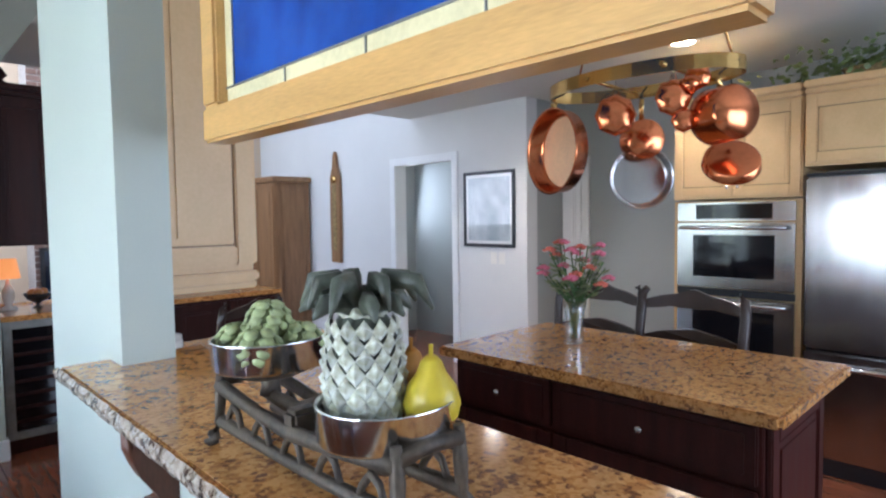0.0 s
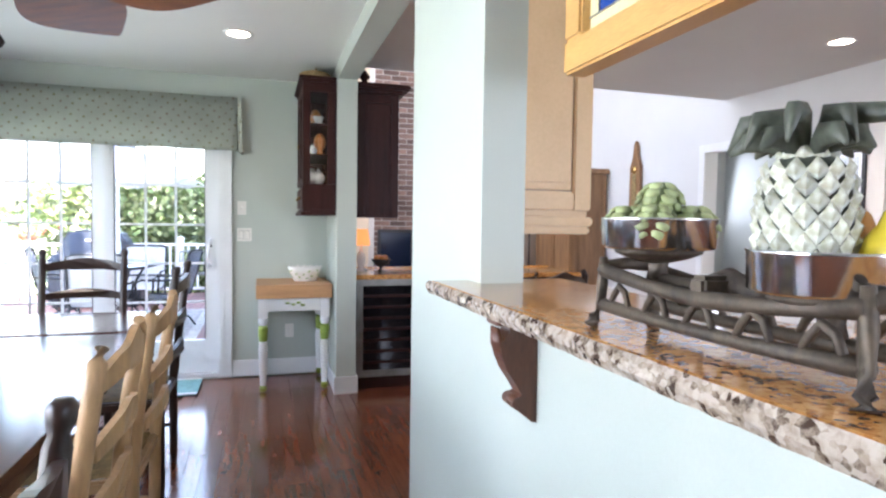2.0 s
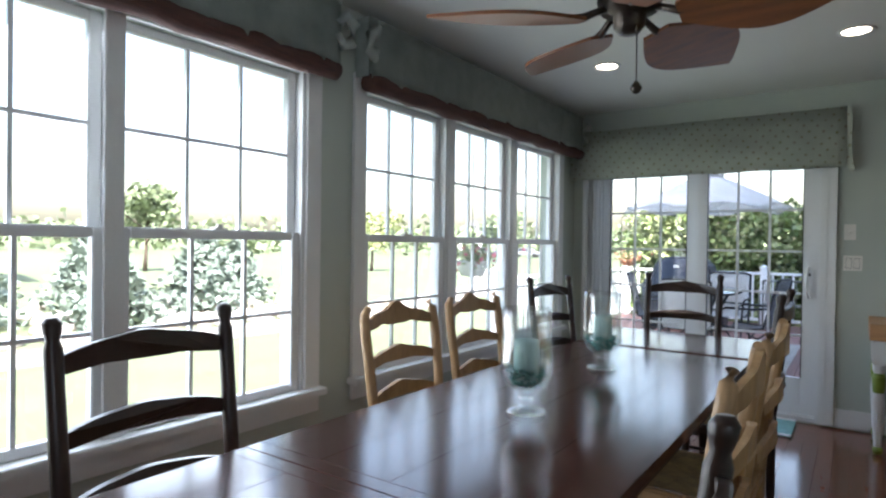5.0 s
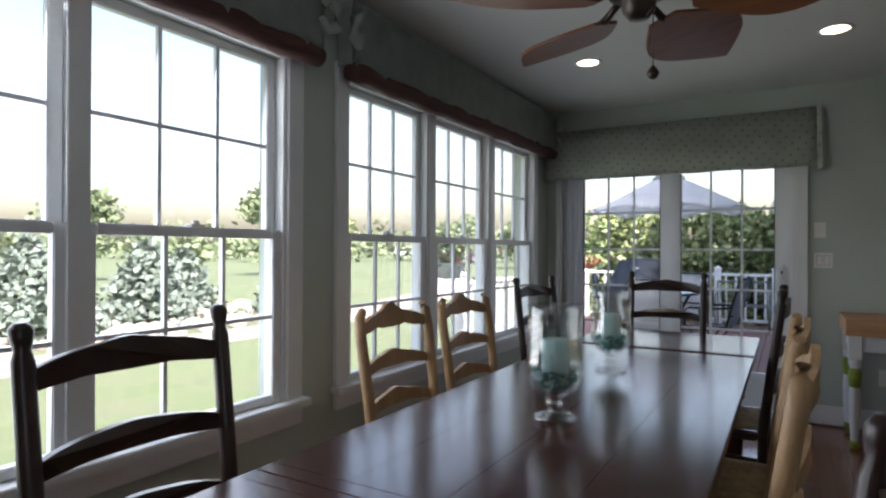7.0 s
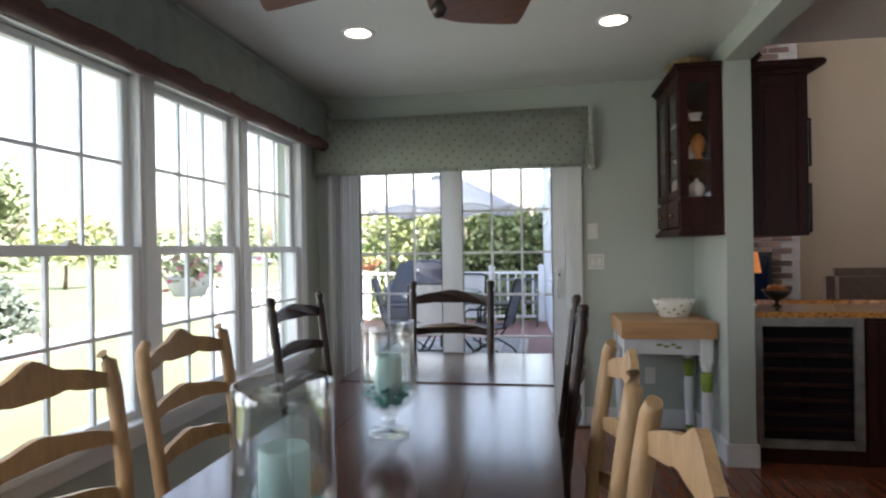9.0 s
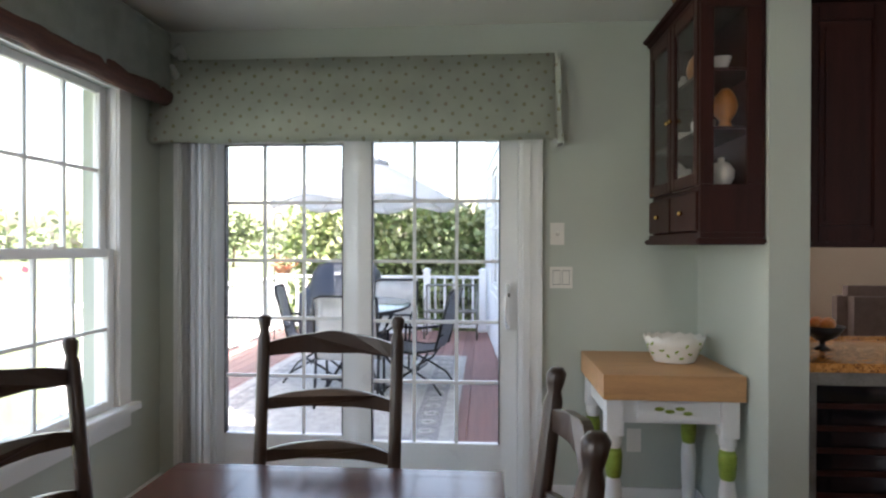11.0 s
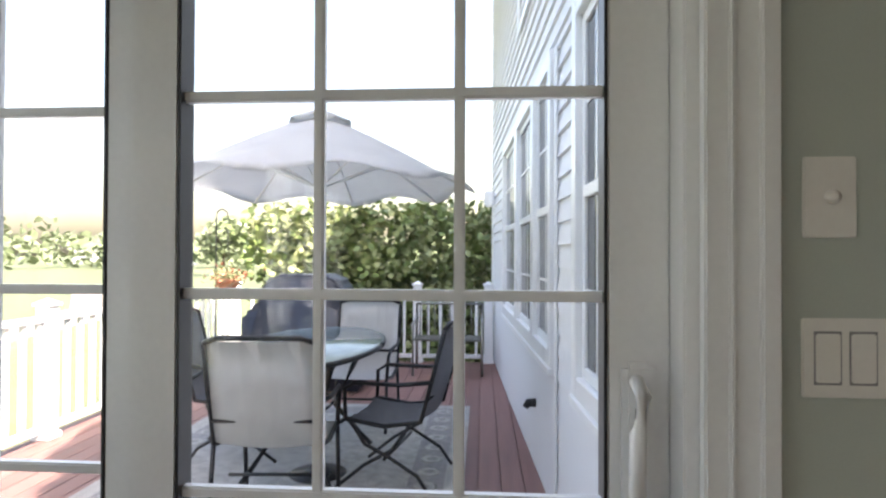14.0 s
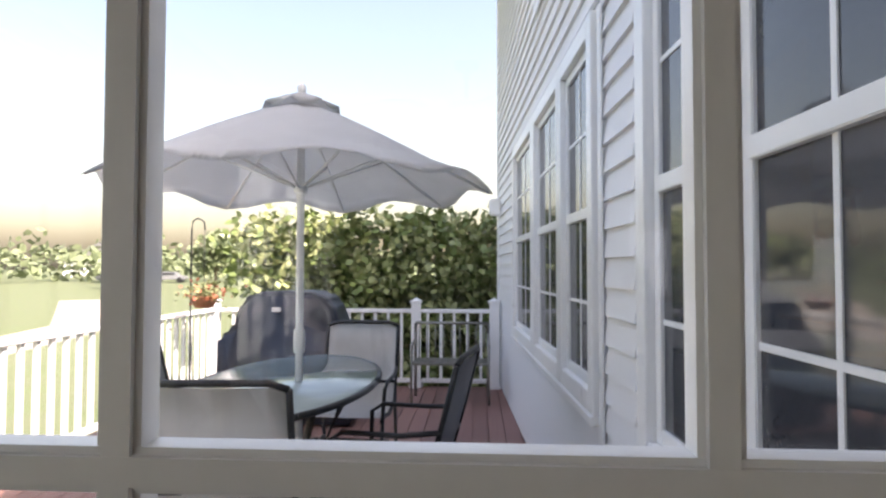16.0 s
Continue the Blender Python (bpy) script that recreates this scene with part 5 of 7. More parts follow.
pan(-0.097, 0.237, -0.04, 0.135, 0.055, -110, COPPER, TIN, "large round copper pan with a tinned inside", 0.03)
pan(0.103, 0.054, -0.017, 0.067, 0.06, 140, COPPER, COPPER, "small copper saucepan seen from its base", 0.08)
pan(0.16, 0.11, -0.02, 0.103, 0.04, -48, STEEL, STEEL, "bright steel frying pan with spun base", 0.165)
pan(-0.031, -0.276, -0.018, 0.078, 0.10, 150, COPPER, COPPER, "deep copper saucepan hung by its handle", 0.04)
pan(0.09, -0.22, -0.02, 0.08, 0.03, 120, COPPER, COPPER, "shallow copper lid with dark face", 0.15, 40)


def embossed(s, at):
    """A fluted copper disc with raised lobes."""
    bm = ball(s, (0, 0, 0), None, (1, 0.38, 1), 3)
    for v in bm.verts:
        a = math.atan2(v.co.z, v.co.x)
        q = math.hypot(v.co.x, v.co.z) / s
        f = 1 + 0.05 * math.cos(8 * a)
        v.co.x *= f
        v.co.z *= f
        v.co.y *= 1 + 0.25 * math.cos(8 * a) * math.sin(9 * q)
    bm.transform(Matrix.Translation(at))
    return bm


mo = thing("copper_mould", (RX - 0.114, RY + 0.043, RZ - 0.114), "embossed round copper jelly mould hung on the rack", "mould", "moulds on the pot rack", -48)
part("body", embossed(0.06, (0, 0, 0)), COPPER, mo)
part("loop", tube([(-0.01, 0, 0.058), (0, 0, 0.10), (0.01, 0, 0.058)], 0.002, 5), BRASS, mo)
mo = thing("copper_mould", (RX - 0.094, RY - 0.125, RZ - 0.085), "embossed copper bird mould hung on the rack", "mould", "moulds on the pot rack", -48)
part("body", embossed(0.05, (0, 0, 0)), COPPER, mo)
part("tail", embossed(0.036, (0.068, 0.004, 0.058)), COPPER, mo)
part("foot", embossed(0.034, (0.03, 0.004, -0.062)), COPPER, mo)
part("neck", tube([(0.03, 0, 0.02), (0.05, 0, 0.04), (0.06, 0, 0.05)], [0.028, 0.026, 0.022], 10), COPPER, mo)
part("loop", tube([(-0.01, 0, 0.045), (0, 0, 0.08), (0.01, 0, 0.045)], 0.002, 5), BRASS, mo)

# ---- ovens, refrigerator, tall cabinets ----
KX = 4.64
ow = thing("wall_oven", (KX - 0.03, 1.81, 0), "stainless steel double wall oven with black glass", "oven")
part("surround", B(0.0, 0.55, -0.37, 0.37, 0.0, 1.53, bevel=0.002), CREAMCAB, ow)
part("control_panel", B(-0.026, -0.001, -0.34, 0.34, 1.405, 1.52, bevel=0.005), STEEL, ow, "steel control panel")
part("display", B(-0.030, -0.0265, -0.22, 0.22, 1.418, 1.508, bevel=0.002), BLACKGLASS, ow, "black glass display")
for z0, z1 in ((0.99, 1.395), (0.40, 0.935)):
    d = part("oven_door", B(-0.03, -0.001, -0.34, 0.34, z0, z1, bevel=0.006), STEEL, ow)
    part("oven_window", B(-0.034, -0.0305, -0.235, 0.235, z0 + 0.07, z1 - 0.075, bevel=0.002), BLACKGLASS, d)
    part("door_handle", tube([(-0.03, -0.31, z1 - 0.03), (-0.075, -0.30, z1 - 0.03), (-0.075, 0.30, z1 - 0.03), (-0.03, 0.31, z1 - 0.03)], 0.012, 10), CHROME, d)
for z0, z1 in ((0.94, 0.985), (0.34, 0.395)):
    part("vent_strip", B(-0.022, -0.001, -0.34, 0.34, z0, z1, bevel=0.002), BLACK, ow)


def kitchen_upper(y0, y1, z0, z1, x, label):
    c = thing("upper_cabinet", (x, (y0 + y1) / 2, z0), label, "cabinet", "cream upper cabinets")
    h, w = z1 - z0, (y1 - y0) / 2
    part("body", B(0.0, 0.5, -w, w, 0, h, bevel=0.002), CREAMCAB, c)
    d1 = raised_panel("door", c, "x", -0.0005, -w + 0.008, -0.003, 0.02, h - 0.02, CREAMCAB, -1)
    d2 = raised_panel("door", c, "x", -0.0005, 0.003, w - 0.008, 0.02, h - 0.02, CREAMCAB, -1)
    for d, y in ((d1, -0.03), (d2, 0.03)):
        part("knob", ball(0.011, (-0.03, y, 0.07)), CHROME, d)
    part("crown", boxes([(-0.03, 0.5, -w, w, h + 0.0005, h + 0.03), (-0.055, 0.5, -w, w, h + 0.0305, h + 0.07)], 0.008), CREAMCAB, c)
    return c


kitchen_upper(1.44, 2.18, 1.54, 2.10, KX - 0.04, "glazed cream cabinet above the wall ovens")
kitchen_upper(0.52, 1.43, 1.705, 2.10, KX - 0.06, "glazed cream cabinet above the refrigerator")
fr = thing("refrigerator", (KX - 0.05, 0.96, 0), "stainless steel french-door refrigerator", "refrigerator")
part("body", B(0.0, 0.6, -0.45, 0.45, 0.03, 1.645, bevel=0.006), BLACK, fr)
for a, b, h in ((-0.45, -0.003, -0.05), (0.003, 0.45, 0.05)):
    d = part("door", B(-0.06, -0.001, a, b, 0.70, 1.64, bevel=0.012), STEEL, fr)
    part("door_handle", tube([(-0.06, h, 0.80), (-0.105, h, 0.83), (-0.105, h, 1.45), (-0.06, h, 1.48)], 0.012, 10), STEEL, d)
d = part("freezer_drawer", B(-0.06, -0.001, -0.45, 0.45, 0.10, 0.69, bevel=0.012), STEEL, fr)
part("door_handle", tube([(-0.06, -0.38, 0.62), (-0.105, -0.36, 0.62), (-0.105, 0.36, 0.62), (-0.06, 0.38, 0.62)], 0.012, 10), STEEL, d)
part("kick_grille", B(-0.03, 0.0, -0.44, 0.44, 0.0, 0.095), BLACK, fr)
part("hinge_cover", B(-0.05, 0.1, -0.45, 0.45, 1.6455, 1.665, bevel=0.004), BLACK, fr)

iv = thing("ivy_plant", (4.72, 1.12, 2.172), "dark trailing greenery on top of the cabinets", "plant")
bm = bmesh.new()
rnd = random.Random(21)
for i in range(520):
    c = Vector((rnd.gauss(0, 0.07), rnd.gauss(0, 0.24), abs(rnd.gauss(0.06, 0.07))))
    b = rnd.uniform(0, 6.28)
    d = Vector((math.cos(b), math.sin(b), rnd.uniform(-0.6, 0.6))) * rnd.uniform(0.03, 0.06)
    w = d.cross(Vector((rnd.random(), rnd.random(), rnd.random()))).normalized() * 0.016
    bm.faces.new([bm.verts.new(p) for p in (c, c + d * 0.45 + w, c + d, c + d * 0.45 - w)])
o = part("leaves", bm, LEAF, iv)
o["kind"] = "stuff"
part("pot", lathe([(0, 0), (0.06, 0), (0.08, 0.06), (0.07, 0.06), (0, 0.02)], 16, sy=2.2), WICKER, iv)

for y in (1.55, 2.0):
    ladder_chair("bar_chair", DARKWOOD, "near-black wooden chair with curved back at the island", (3.12, y - 0.0, 0.12), 90, 0.014, False, "chairs at the island")
# plinths that lift the island chairs to counter height
for y in (1.55, 2.0):
    st = thing("footrest_frame", (3.12, y, 0), "low dark wooden base under a tall chair", "chair base")
    part("frame", boxes([(-0.24, 0.24, -0.25, 0.25, 0.06, 0.119), (-0.23, -0.19, -0.24, -0.2, 0, 0.0595), (0.19, 0.23, -0.24, -0.2, 0, 0.0595), (-0.23, -0.19, 0.2, 0.24, 0, 0.0595), (0.19, 0.23, 0.2, 0.24, 0, 0.0595)], 0.004), DARKWOOD, st)

# ---- picture wall ----


def framed(x, y0, y1, z0, z1, axis, label, frame_mat=BLACK, mount=0.0):
    f = thing("picture", (0, 0, 0), label, "picture")
    if axis == "x":
        part("frame", boxes([(x - 0.02, x - 0.0005, y0, y0 + 0.03, z0, z1), (x - 0.02, x - 0.0005, y1 - 0.03, y1, z0, z1), (x - 0.0195, x - 0.0005, y0 + 0.03, y1 - 0.03, z0, z0 + 0.03), (x - 0.0195, x - 0.0005, y0 + 0.03, y1 - 0.03, z1 - 0.03, z1)], 0.003), frame_mat, f)
        m = part("mount", B(x - 0.008, x - 0.0005, y0 + 0.03, y1 - 0.03, z0 + 0.03, z1 - 0.03), WHITE, f)
        part("print", B(x - 0.011, x - 0.0085, y0 + 0.06 + mount, y1 - 0.06 - mount, z0 + 0.06 + mount, z1 - 0.06 - mount), PAPER, f)
        part("glazing", B(x - 0.015, x - 0.0145, y0 + 0.03, y1 - 0.03, z0 + 0.03, z1 - 0.03), GLASS, f)
    else:
        part("frame", boxes([(y0, y0 + 0.03, x - 0.02, x - 0.0005, z0, z1), (y1 - 0.03, y1, x - 0.02, x - 0.0005, z0, z1), (y0 + 0.03, y1 - 0.03, x - 0.0195, x - 0.0005, z0, z0 + 0.03), (y0 + 0.03, y1 - 0.03, x - 0.0195, x - 0.0005, z1 - 0.03, z1)], 0.003), frame_mat, f)
        part("mount", B(y0 + 0.03, y1 - 0.03, x - 0.008, x - 0.0005, z0 + 0.03, z1 - 0.03), WHITE, f)
        part("print", B(y0 + 0.06 + mount, y1 - 0.06 - mount, x - 0.011, x - 0.0085, z0 + 0.06 + mount, z1 - 0.06 - mount), PAPER, f)
    return f


framed(5.0, 3.82, 4.45, 1.17, 1.88, "x", "dark-framed print behind shiny glass on the pale wall")
for k, y in enumerate((3.98, 4.08)):
    s = thing("light_switch", (5.0, y, 1.07), "white switch plate on the pale wall", "light switch")
    part("plate", B(-0.006, -0.0005, -0.035, 0.035, -0.057, 0.057, bevel=0.002), PLATE, s)
    part("rocker", B(-0.009, -0.0062, -0.016, 0.016, -0.033, 0.033), PLATE, s)
th = thing("wall_thermometer", (4.99, 6.62, 0.92), "tall carved brown wooden barometer on the wall", "barometer")
part("board", prism([(-0.09, 0), (0.09, 0), (0.10, 0.5), (0.095, 1.05), (0.04, 1.18), (0.03, 1.30), (0.0, 1.36), (-0.03, 1.30), (-0.04, 1.18), (-0.095, 1.05), (-0.10, 0.5)], "x", -0.04, -0.001), OAK, th)
part("dial", B(-0.048, -0.0405, -0.04, 0.04, 0.15, 1.0, bevel=0.003), WICKER, th)
part("bulb", ball(0.05, (-0.05, 0, 1.02), None, (0.4, 1, 1)), BRASS, th)
ar = thing("armoire", (4.98, 7.75, 0), "tall brown oak armoire against the wall", "armoire")
part("body", B(-0.5, 0.0, -0.5, 0.5, 0, 1.93, bevel=0.006), OAK, ar)
part("cornice", B(-0.55, 0.01, -0.55, 0.55, 1.9305, 2.0, bevel=0.012), OAK, ar)
for a, b in ((-0.48, -0.005), (0.005, 0.48)):
    raised_panel("door", ar, "x", -0.5005, a, b, 0.12, 1.88, OAK, -1)
raised_panel("side_panel", ar, "y", -0.5005, -0.48, -0.02, 0.12, 1.88, OAK, -1)
wd = tagged(new("door_2"), "white panelled pantry door in the recess, closed", "door", "", "structure")
part("leaf", B(5.565, 5.5995, 3.42, 3.98, 0.0, 2.0, bevel=0.003), WHITE, wd)
for z0, z1 in ((0.2, 0.9), (1.0, 1.9)):
    raised_panel("panel", wd, "x", 5.5645, 3.49, 3.91, z0, z1, WHITE, -1)
part("knob", ball(0.025, (5.535, 3.47, 0.95)), BRASS, wd)

# ---- serving counter and living room ----
BY = 4.97
wf = thing("wine_cooler", (1.67, BY, 0), "stainless-framed wine cooler with dark shelves", "wine cooler")
part("body", B(-0.28, 0.29, 0.02, 0.55, 0.09, 0.84), BLACK, wf)
dw = part("door_frame", boxes([(-0.285, -0.235, -0.02, 0.0195, 0.09, 0.84), (0.245, 0.295, -0.02, 0.0195, 0.09, 0.84), (-0.235, 0.245, -0.0195, 0.0195, 0.79, 0.84), (-0.235, 0.245, -0.0195, 0.0195, 0.09, 0.14)], 0.003), LEAD, wf)
part("door_glass", B(-0.235, 0.245, 0.0, 0.004, 0.14, 0.79), BLACKGLASS, dw)
for k in range(7):
    z = 0.19 + 0.085 * k
    part("shelf_front", B(-0.23, 0.24, -0.012, -0.001, z, z + 0.022, bevel=0.003), MAHOG, wf)
part("toe_kick", B(-0.285, 0.295, 0.0, 0.05, 0.0, 0.0895), MAHOG, wf)
sb = thing("serving_cabinet", (1.97, BY, 0), "dark cherry serving cabinet beside the wine cooler", "cabinet")
part("body", B(0.0, 1.3, 0.0, 0.55, 0.0, 0.84, bevel=0.003), MAHOG, sb)
for k in range(3):
    raised_panel("door", sb, "y", -0.0005, 0.01 + 0.43 * k, 0.42 + 0.43 * k, 0.1, 0.82, MAHOG, -1)
sv = thing("serving_counter", (1.385, BY, 0.8405), "gold granite serving counter top", "counter")
part("slab", B(-0.014, 1.9, -0.03, 0.58, 0.0, 0.035, bevel=0.005), GRANITE, sv)
part("backsplash", B(-0.014, 1.9, 0.5805, 0.60, -0.1, 0.05, bevel=0.003), GRANITE, sv)
hc = thing("hanging_cabinet", (PX1 + 0.0005, BY, 1.31), "narrow dark mahogany wall cabinet with crown", "cabinet")
part("body", B(0.0, 0.33, 0.0, 0.6, 0.0, 0.93, bevel=0.003), MAHOG, hc)
raised_panel("end_panel", hc, "y", -0.0005, 0.01, 0.32, 0.02, 0.91, MAHOG, -1)
part("crown", boxes([(0, 0.36, -0.03, 0.63, 0.9305, 0.96), (0, 0.41, -0.06, 0.66, 0.9605, 1.0)], 0.01), MAHOG, hc)
fin = thing("carved_finial", (1.45, BY + 0.1, 2.3105), "small dark carved ornament on the cabinet top", "ornament")
part("body", lathe([(0, 0), (0.04, 0), (0.05, 0.02), (0.02, 0.04), (0.045, 0.07), (0.02, 0.11), (0, 0.13)], 16), MAHOG, fin)
tl = thing("table_lamp", (1.47, BY + 0.32, 0.876), "small lamp with an amber shade, lit", "lamp")
part("base", lathe([(0, 0), (0.05, 0), (0.05, 0.01), (0.02, 0.03), (0.035, 0.08), (0.035, 0.13), (0.012, 0.17), (0.01, 0.22), (0, 0.22)], 20), PORC, tl)
part("shade", lathe([(0.075, 0.21), (0.055, 0.34), (0.052, 0.34), (0.072, 0.21), (0.075, 0.21)], 24), SHADEON, tl, "glowing amber shade")
tv = thing("fireplace_screen", (2.38, 8.13, 0), "dark fireplace screen standing before the brick chimney", "fireplace screen")
part("frame", boxes([(-0.24, -0.20, -0.015, 0.015, 0.0, 1.18), (0.20, 0.24, -0.015, 0.015, 0.0, 1.18), (-0.20, 0.20, -0.0145, 0.0145, 1.14, 1.18), (-0.20, 0.20, -0.0145, 0.0145, 0.0, 0.06)], 0.004), BLACKIRON, tv)
part("panel", B(-0.20, 0.20, -0.006, 0.006, 0.06, 1.14), SCREEN, tv, "dark blue glass panel")
fb = thing("fruit_bowl", (1.63, BY + 0.30, 0.876), "dark footed bowl with oranges on the counter", "bowl")
part("dish", lathe([(0, 0), (0.035, 0), (0.012, 0.015), (0.012, 0.03), (0.06, 0.06), (0.085, 0.10), (0.08, 0.10), (0.055, 0.068), (0, 0.05)], 20), BLACKIRON, fb)
for k, (x, y) in enumerate([(-0.03, 0), (0.035, 0.02), (0, -0.035), (0.0, 0.04)]):
    o = part("orange", ball(0.03, (0, 0, 0.03), None, (1, 1, 0.95)), ORANGE)
    o.matrix_basis = pose(1.63 + x, BY + 0.30 + y, 0.876 + 0.075)
    tagged(o, "ripe orange in the footed bowl", "fruit", "oranges in the bowl")
ac = thing("armchair", (3.0, 6.5, 0), "brown upholstered armchair behind the serving counter", "armchair")
part("seat", B(-0.4, 0.4, -0.35, 0.35, 0.12, 0.45, bevel=0.05), CLOTHBR, ac)
part("backrest", B(-0.42, 0.42, 0.25, 0.45, 0.12, 1.05, bevel=0.07), CLOTHBR, ac)
for s in (-0.46, 0.36):
    part("armrest", B(s, s + 0.12, -0.35, 0.3, 0.12, 0.62, bevel=0.04), CLOTHBR, ac)
for x in (-0.36, 0.36):
    for y in (-0.3, 0.38):
        part("leg", lathe([(0, 0), (0.018, 0), (0.026, 0.12), (0, 0.12)], 10, at=(x, y, 0)), DARKWOOD, ac)
framed(8.60, 2.94, 3.22, 2.14, 2.69, "y", "dark-framed blue print on the cream wall", BLACK, 0.03)
framed(8.60, 2.94, 3.22, 1.39, 1.95, "y", "dark-framed blue print on the cream wall", BLACK, 0.03)
framed(8.60, 4.62, 4.80, 1.95, 2.25, "y", "small dark-framed photograph by the stairs", BLACK, 0.0)
sr = thing("stair_rail", (4.1, 8.35, 0), "dark stair rail with turned balusters by the cream wall", "stair rail")
part("handrail", tube([(-0.1, 0, 1.02), (0.0, 0, 1.06), (0.8, 0, 1.75)], 0.03, 8), DARKWOOD, sr)
part("newel", lathe([(0, 0), (0.05, 0), (0.05, 0.3), (0.035, 0.4), (0.04, 0.9), (0.055, 1.05), (0.03, 1.12), (0, 1.14)], 12, at=(-0.1, 0, 0)), DARKWOOD, sr)
for k in range(6):
    x = 0.05 + 0.13 * k
    part("baluster", lathe([(0, 0.85 * x), (0.014, 0.85 * x), (0.018, 0.85 * x + 0.3), (0.012, 0.85 * x + 0.6), (0.014, 1.05 + 0.86 * x), (0, 1.05 + 0.86 * x)], 8, at=(x, 0, 0)), DARKWOOD, sr)
part("string", prism([(-0.05, 0), (0.85, 0), (0.85, 0.74), (-0.05, 0.0)][:3] + [(-0.05, 0.02)], "y", -0.03, 0.03), WHITE, sr)
ladder_chair("desk_chair", DARKWOOD, "near-black ladder-back chair beside the cabinet", (2.3, 3.9, 0), 20, 0.014, False, "")
# ---- outside: ground, deck, rails ----
GZ, DKZ = -0.62, -0.10
bm = bmesh.new()
bmesh.ops.create_grid(bm, x_segments=60, y_segments=60, size=400)
for v in bm.verts:
    d = math.hypot(v.co.x, v.co.y)
    v.co.z = GZ + (0.5 * noise.noise(Vector((v.co.x * 0.01, v.co.y * 0.01, 0))) if d > 40 else 0)
solid("ground", bm, GRASS, "sunlit lawn reaching to the horizon", "lawn")
solid("path", prism([(-11.5, -30), (-9.6, -30), (-9.2, 0), (-9.2, 12), (-12, 26), (-22, 40), (-24, 38), (-14, 24), (-10.6, 11), (-10.6, 0)], "z", GZ - 0.02, GZ + 0.012), GRAVEL, "pale curving gravel path", "path")

deck = solid("deck_frame", boxes([(-3.3, 0.62, 5.765, 12.5, DKZ - 0.2, DKZ - 0.03), (-3.2, -3.05, 5.8, 5.95, GZ - 0.1, DKZ - 0.2), (-3.2, -3.05, 12.2, 12.35, GZ - 0.1, DKZ - 0.2)]), DECK, "red-brown deck frame", "deck")
bw = 0.14
dm = bpy.data.meshes.new("deck_board")
t_ = B(0, bw - 0.006, 5.77, 12.49, DKZ - 0.0295, DKZ, bevel=0.002)
t_.to_mesh(dm)
t_.free()
dm.materials.append(DECK)
for i in range(28):
    shared("deck_board", dm, deck, pose(-3.3 + bw * i, 0, 0))

rug = thing("outdoor_rug", (-1.15, 8.5, DKZ), "pale grey outdoor rug with a dark patterned border", "rug")
part("field", B(-1.12, 1.12, -1.9, 1.7, 0.0, 0.008, bevel=0.002), RUG, rug)
part("border", boxes([(-1.0, -0.78, -1.78, 1.58, 0.0081, 0.010), (0.78, 1.0, -1.78, 1.58, 0.0081, 0.010), (-0.78, 0.78, -1.78, -1.56, 0.0081, 0.010), (-0.78, 0.78, 1.36, 1.58, 0.0081, 0.010)]), RUGB, rug)
for k in range(14):
    for x in (-0.89, 0.89):
        part("border_motif", lathe([(0.03, 0.0101), (0.075, 0.0101), (0.075, 0.0115), (0.03, 0.0115), (0.03, 0.0101)], 12, at=(x, -1.66 + 0.24 * k, 0)), RUG, rug)

bal_me = bpy.data.meshes.new("baluster")
t_ = B(-0.017, 0.017, -0.017, 0.017, 0.08, 0.88)
t_.to_mesh(bal_me)
t_.free()
bal_me.materials.append(VINYL)


def railing(p, q, posts, label):
    """A white rail from p to q with square capped posts at the given shares of its length."""
    v = Vector((q[0] - p[0], q[1] - p[1], 0))
    L = v.length
    r = thing("deck_railing", (p[0], p[1], DKZ), label, "railing", "deck railings", math.degrees(math.atan2(v.y, v.x)))
    part("top_rail", B(0, L, -0.04, 0.04, 0.88, 0.925, bevel=0.008), VINYL, r)
    part("bottom_rail", B(0, L, -0.025, 0.025, 0.06, 0.11, bevel=0.005), VINYL, r)
    for s in posts:
        x = L * s
        po = part("post", B(x - 0.055, x + 0.055, -0.055, 0.055, 0, 1.0, bevel=0.004), VINYL, r)
        bm = boxes([(x - 0.07, x + 0.07, -0.07, 0.07, 1.0005, 1.025)], 0.004)
        vs_ = [bm.verts.new(c) for c in ((x - 0.055, -0.055, 1.026), (x + 0.055, -0.055, 1.026), (x + 0.055, 0.055, 1.026), (x - 0.055, 0.055, 1.026), (x, 0, 1.06))]
        for a, b in ((0, 1), (1, 2), (2, 3), (3, 0)):
            bm.faces.new((vs_[a], vs_[b], vs_[4]))
        part("post_cap", bm, VINYL, po)
        part("post_base", B(x - 0.075, x + 0.075, -0.075, 0.075, 0.0, 0.05, bevel=0.01), VINYL, po)
    n = int(L / 0.15)
    for i in range(1, n):
        x = L * i / n
        if all(abs(x - L * s) > 0.08 for s in posts):
            shared("baluster", bal_me, r, pose(x, 0, 0))


railing((-3.2, 7.1), (-3.2, 12.4), (0.0, 0.36, 0.68, 1.0), "white deck railing along the lawn")
railing((-3.12, 12.4), (0.16, 12.4), (0.72, 1.0), "white deck railing at the deck's far end")

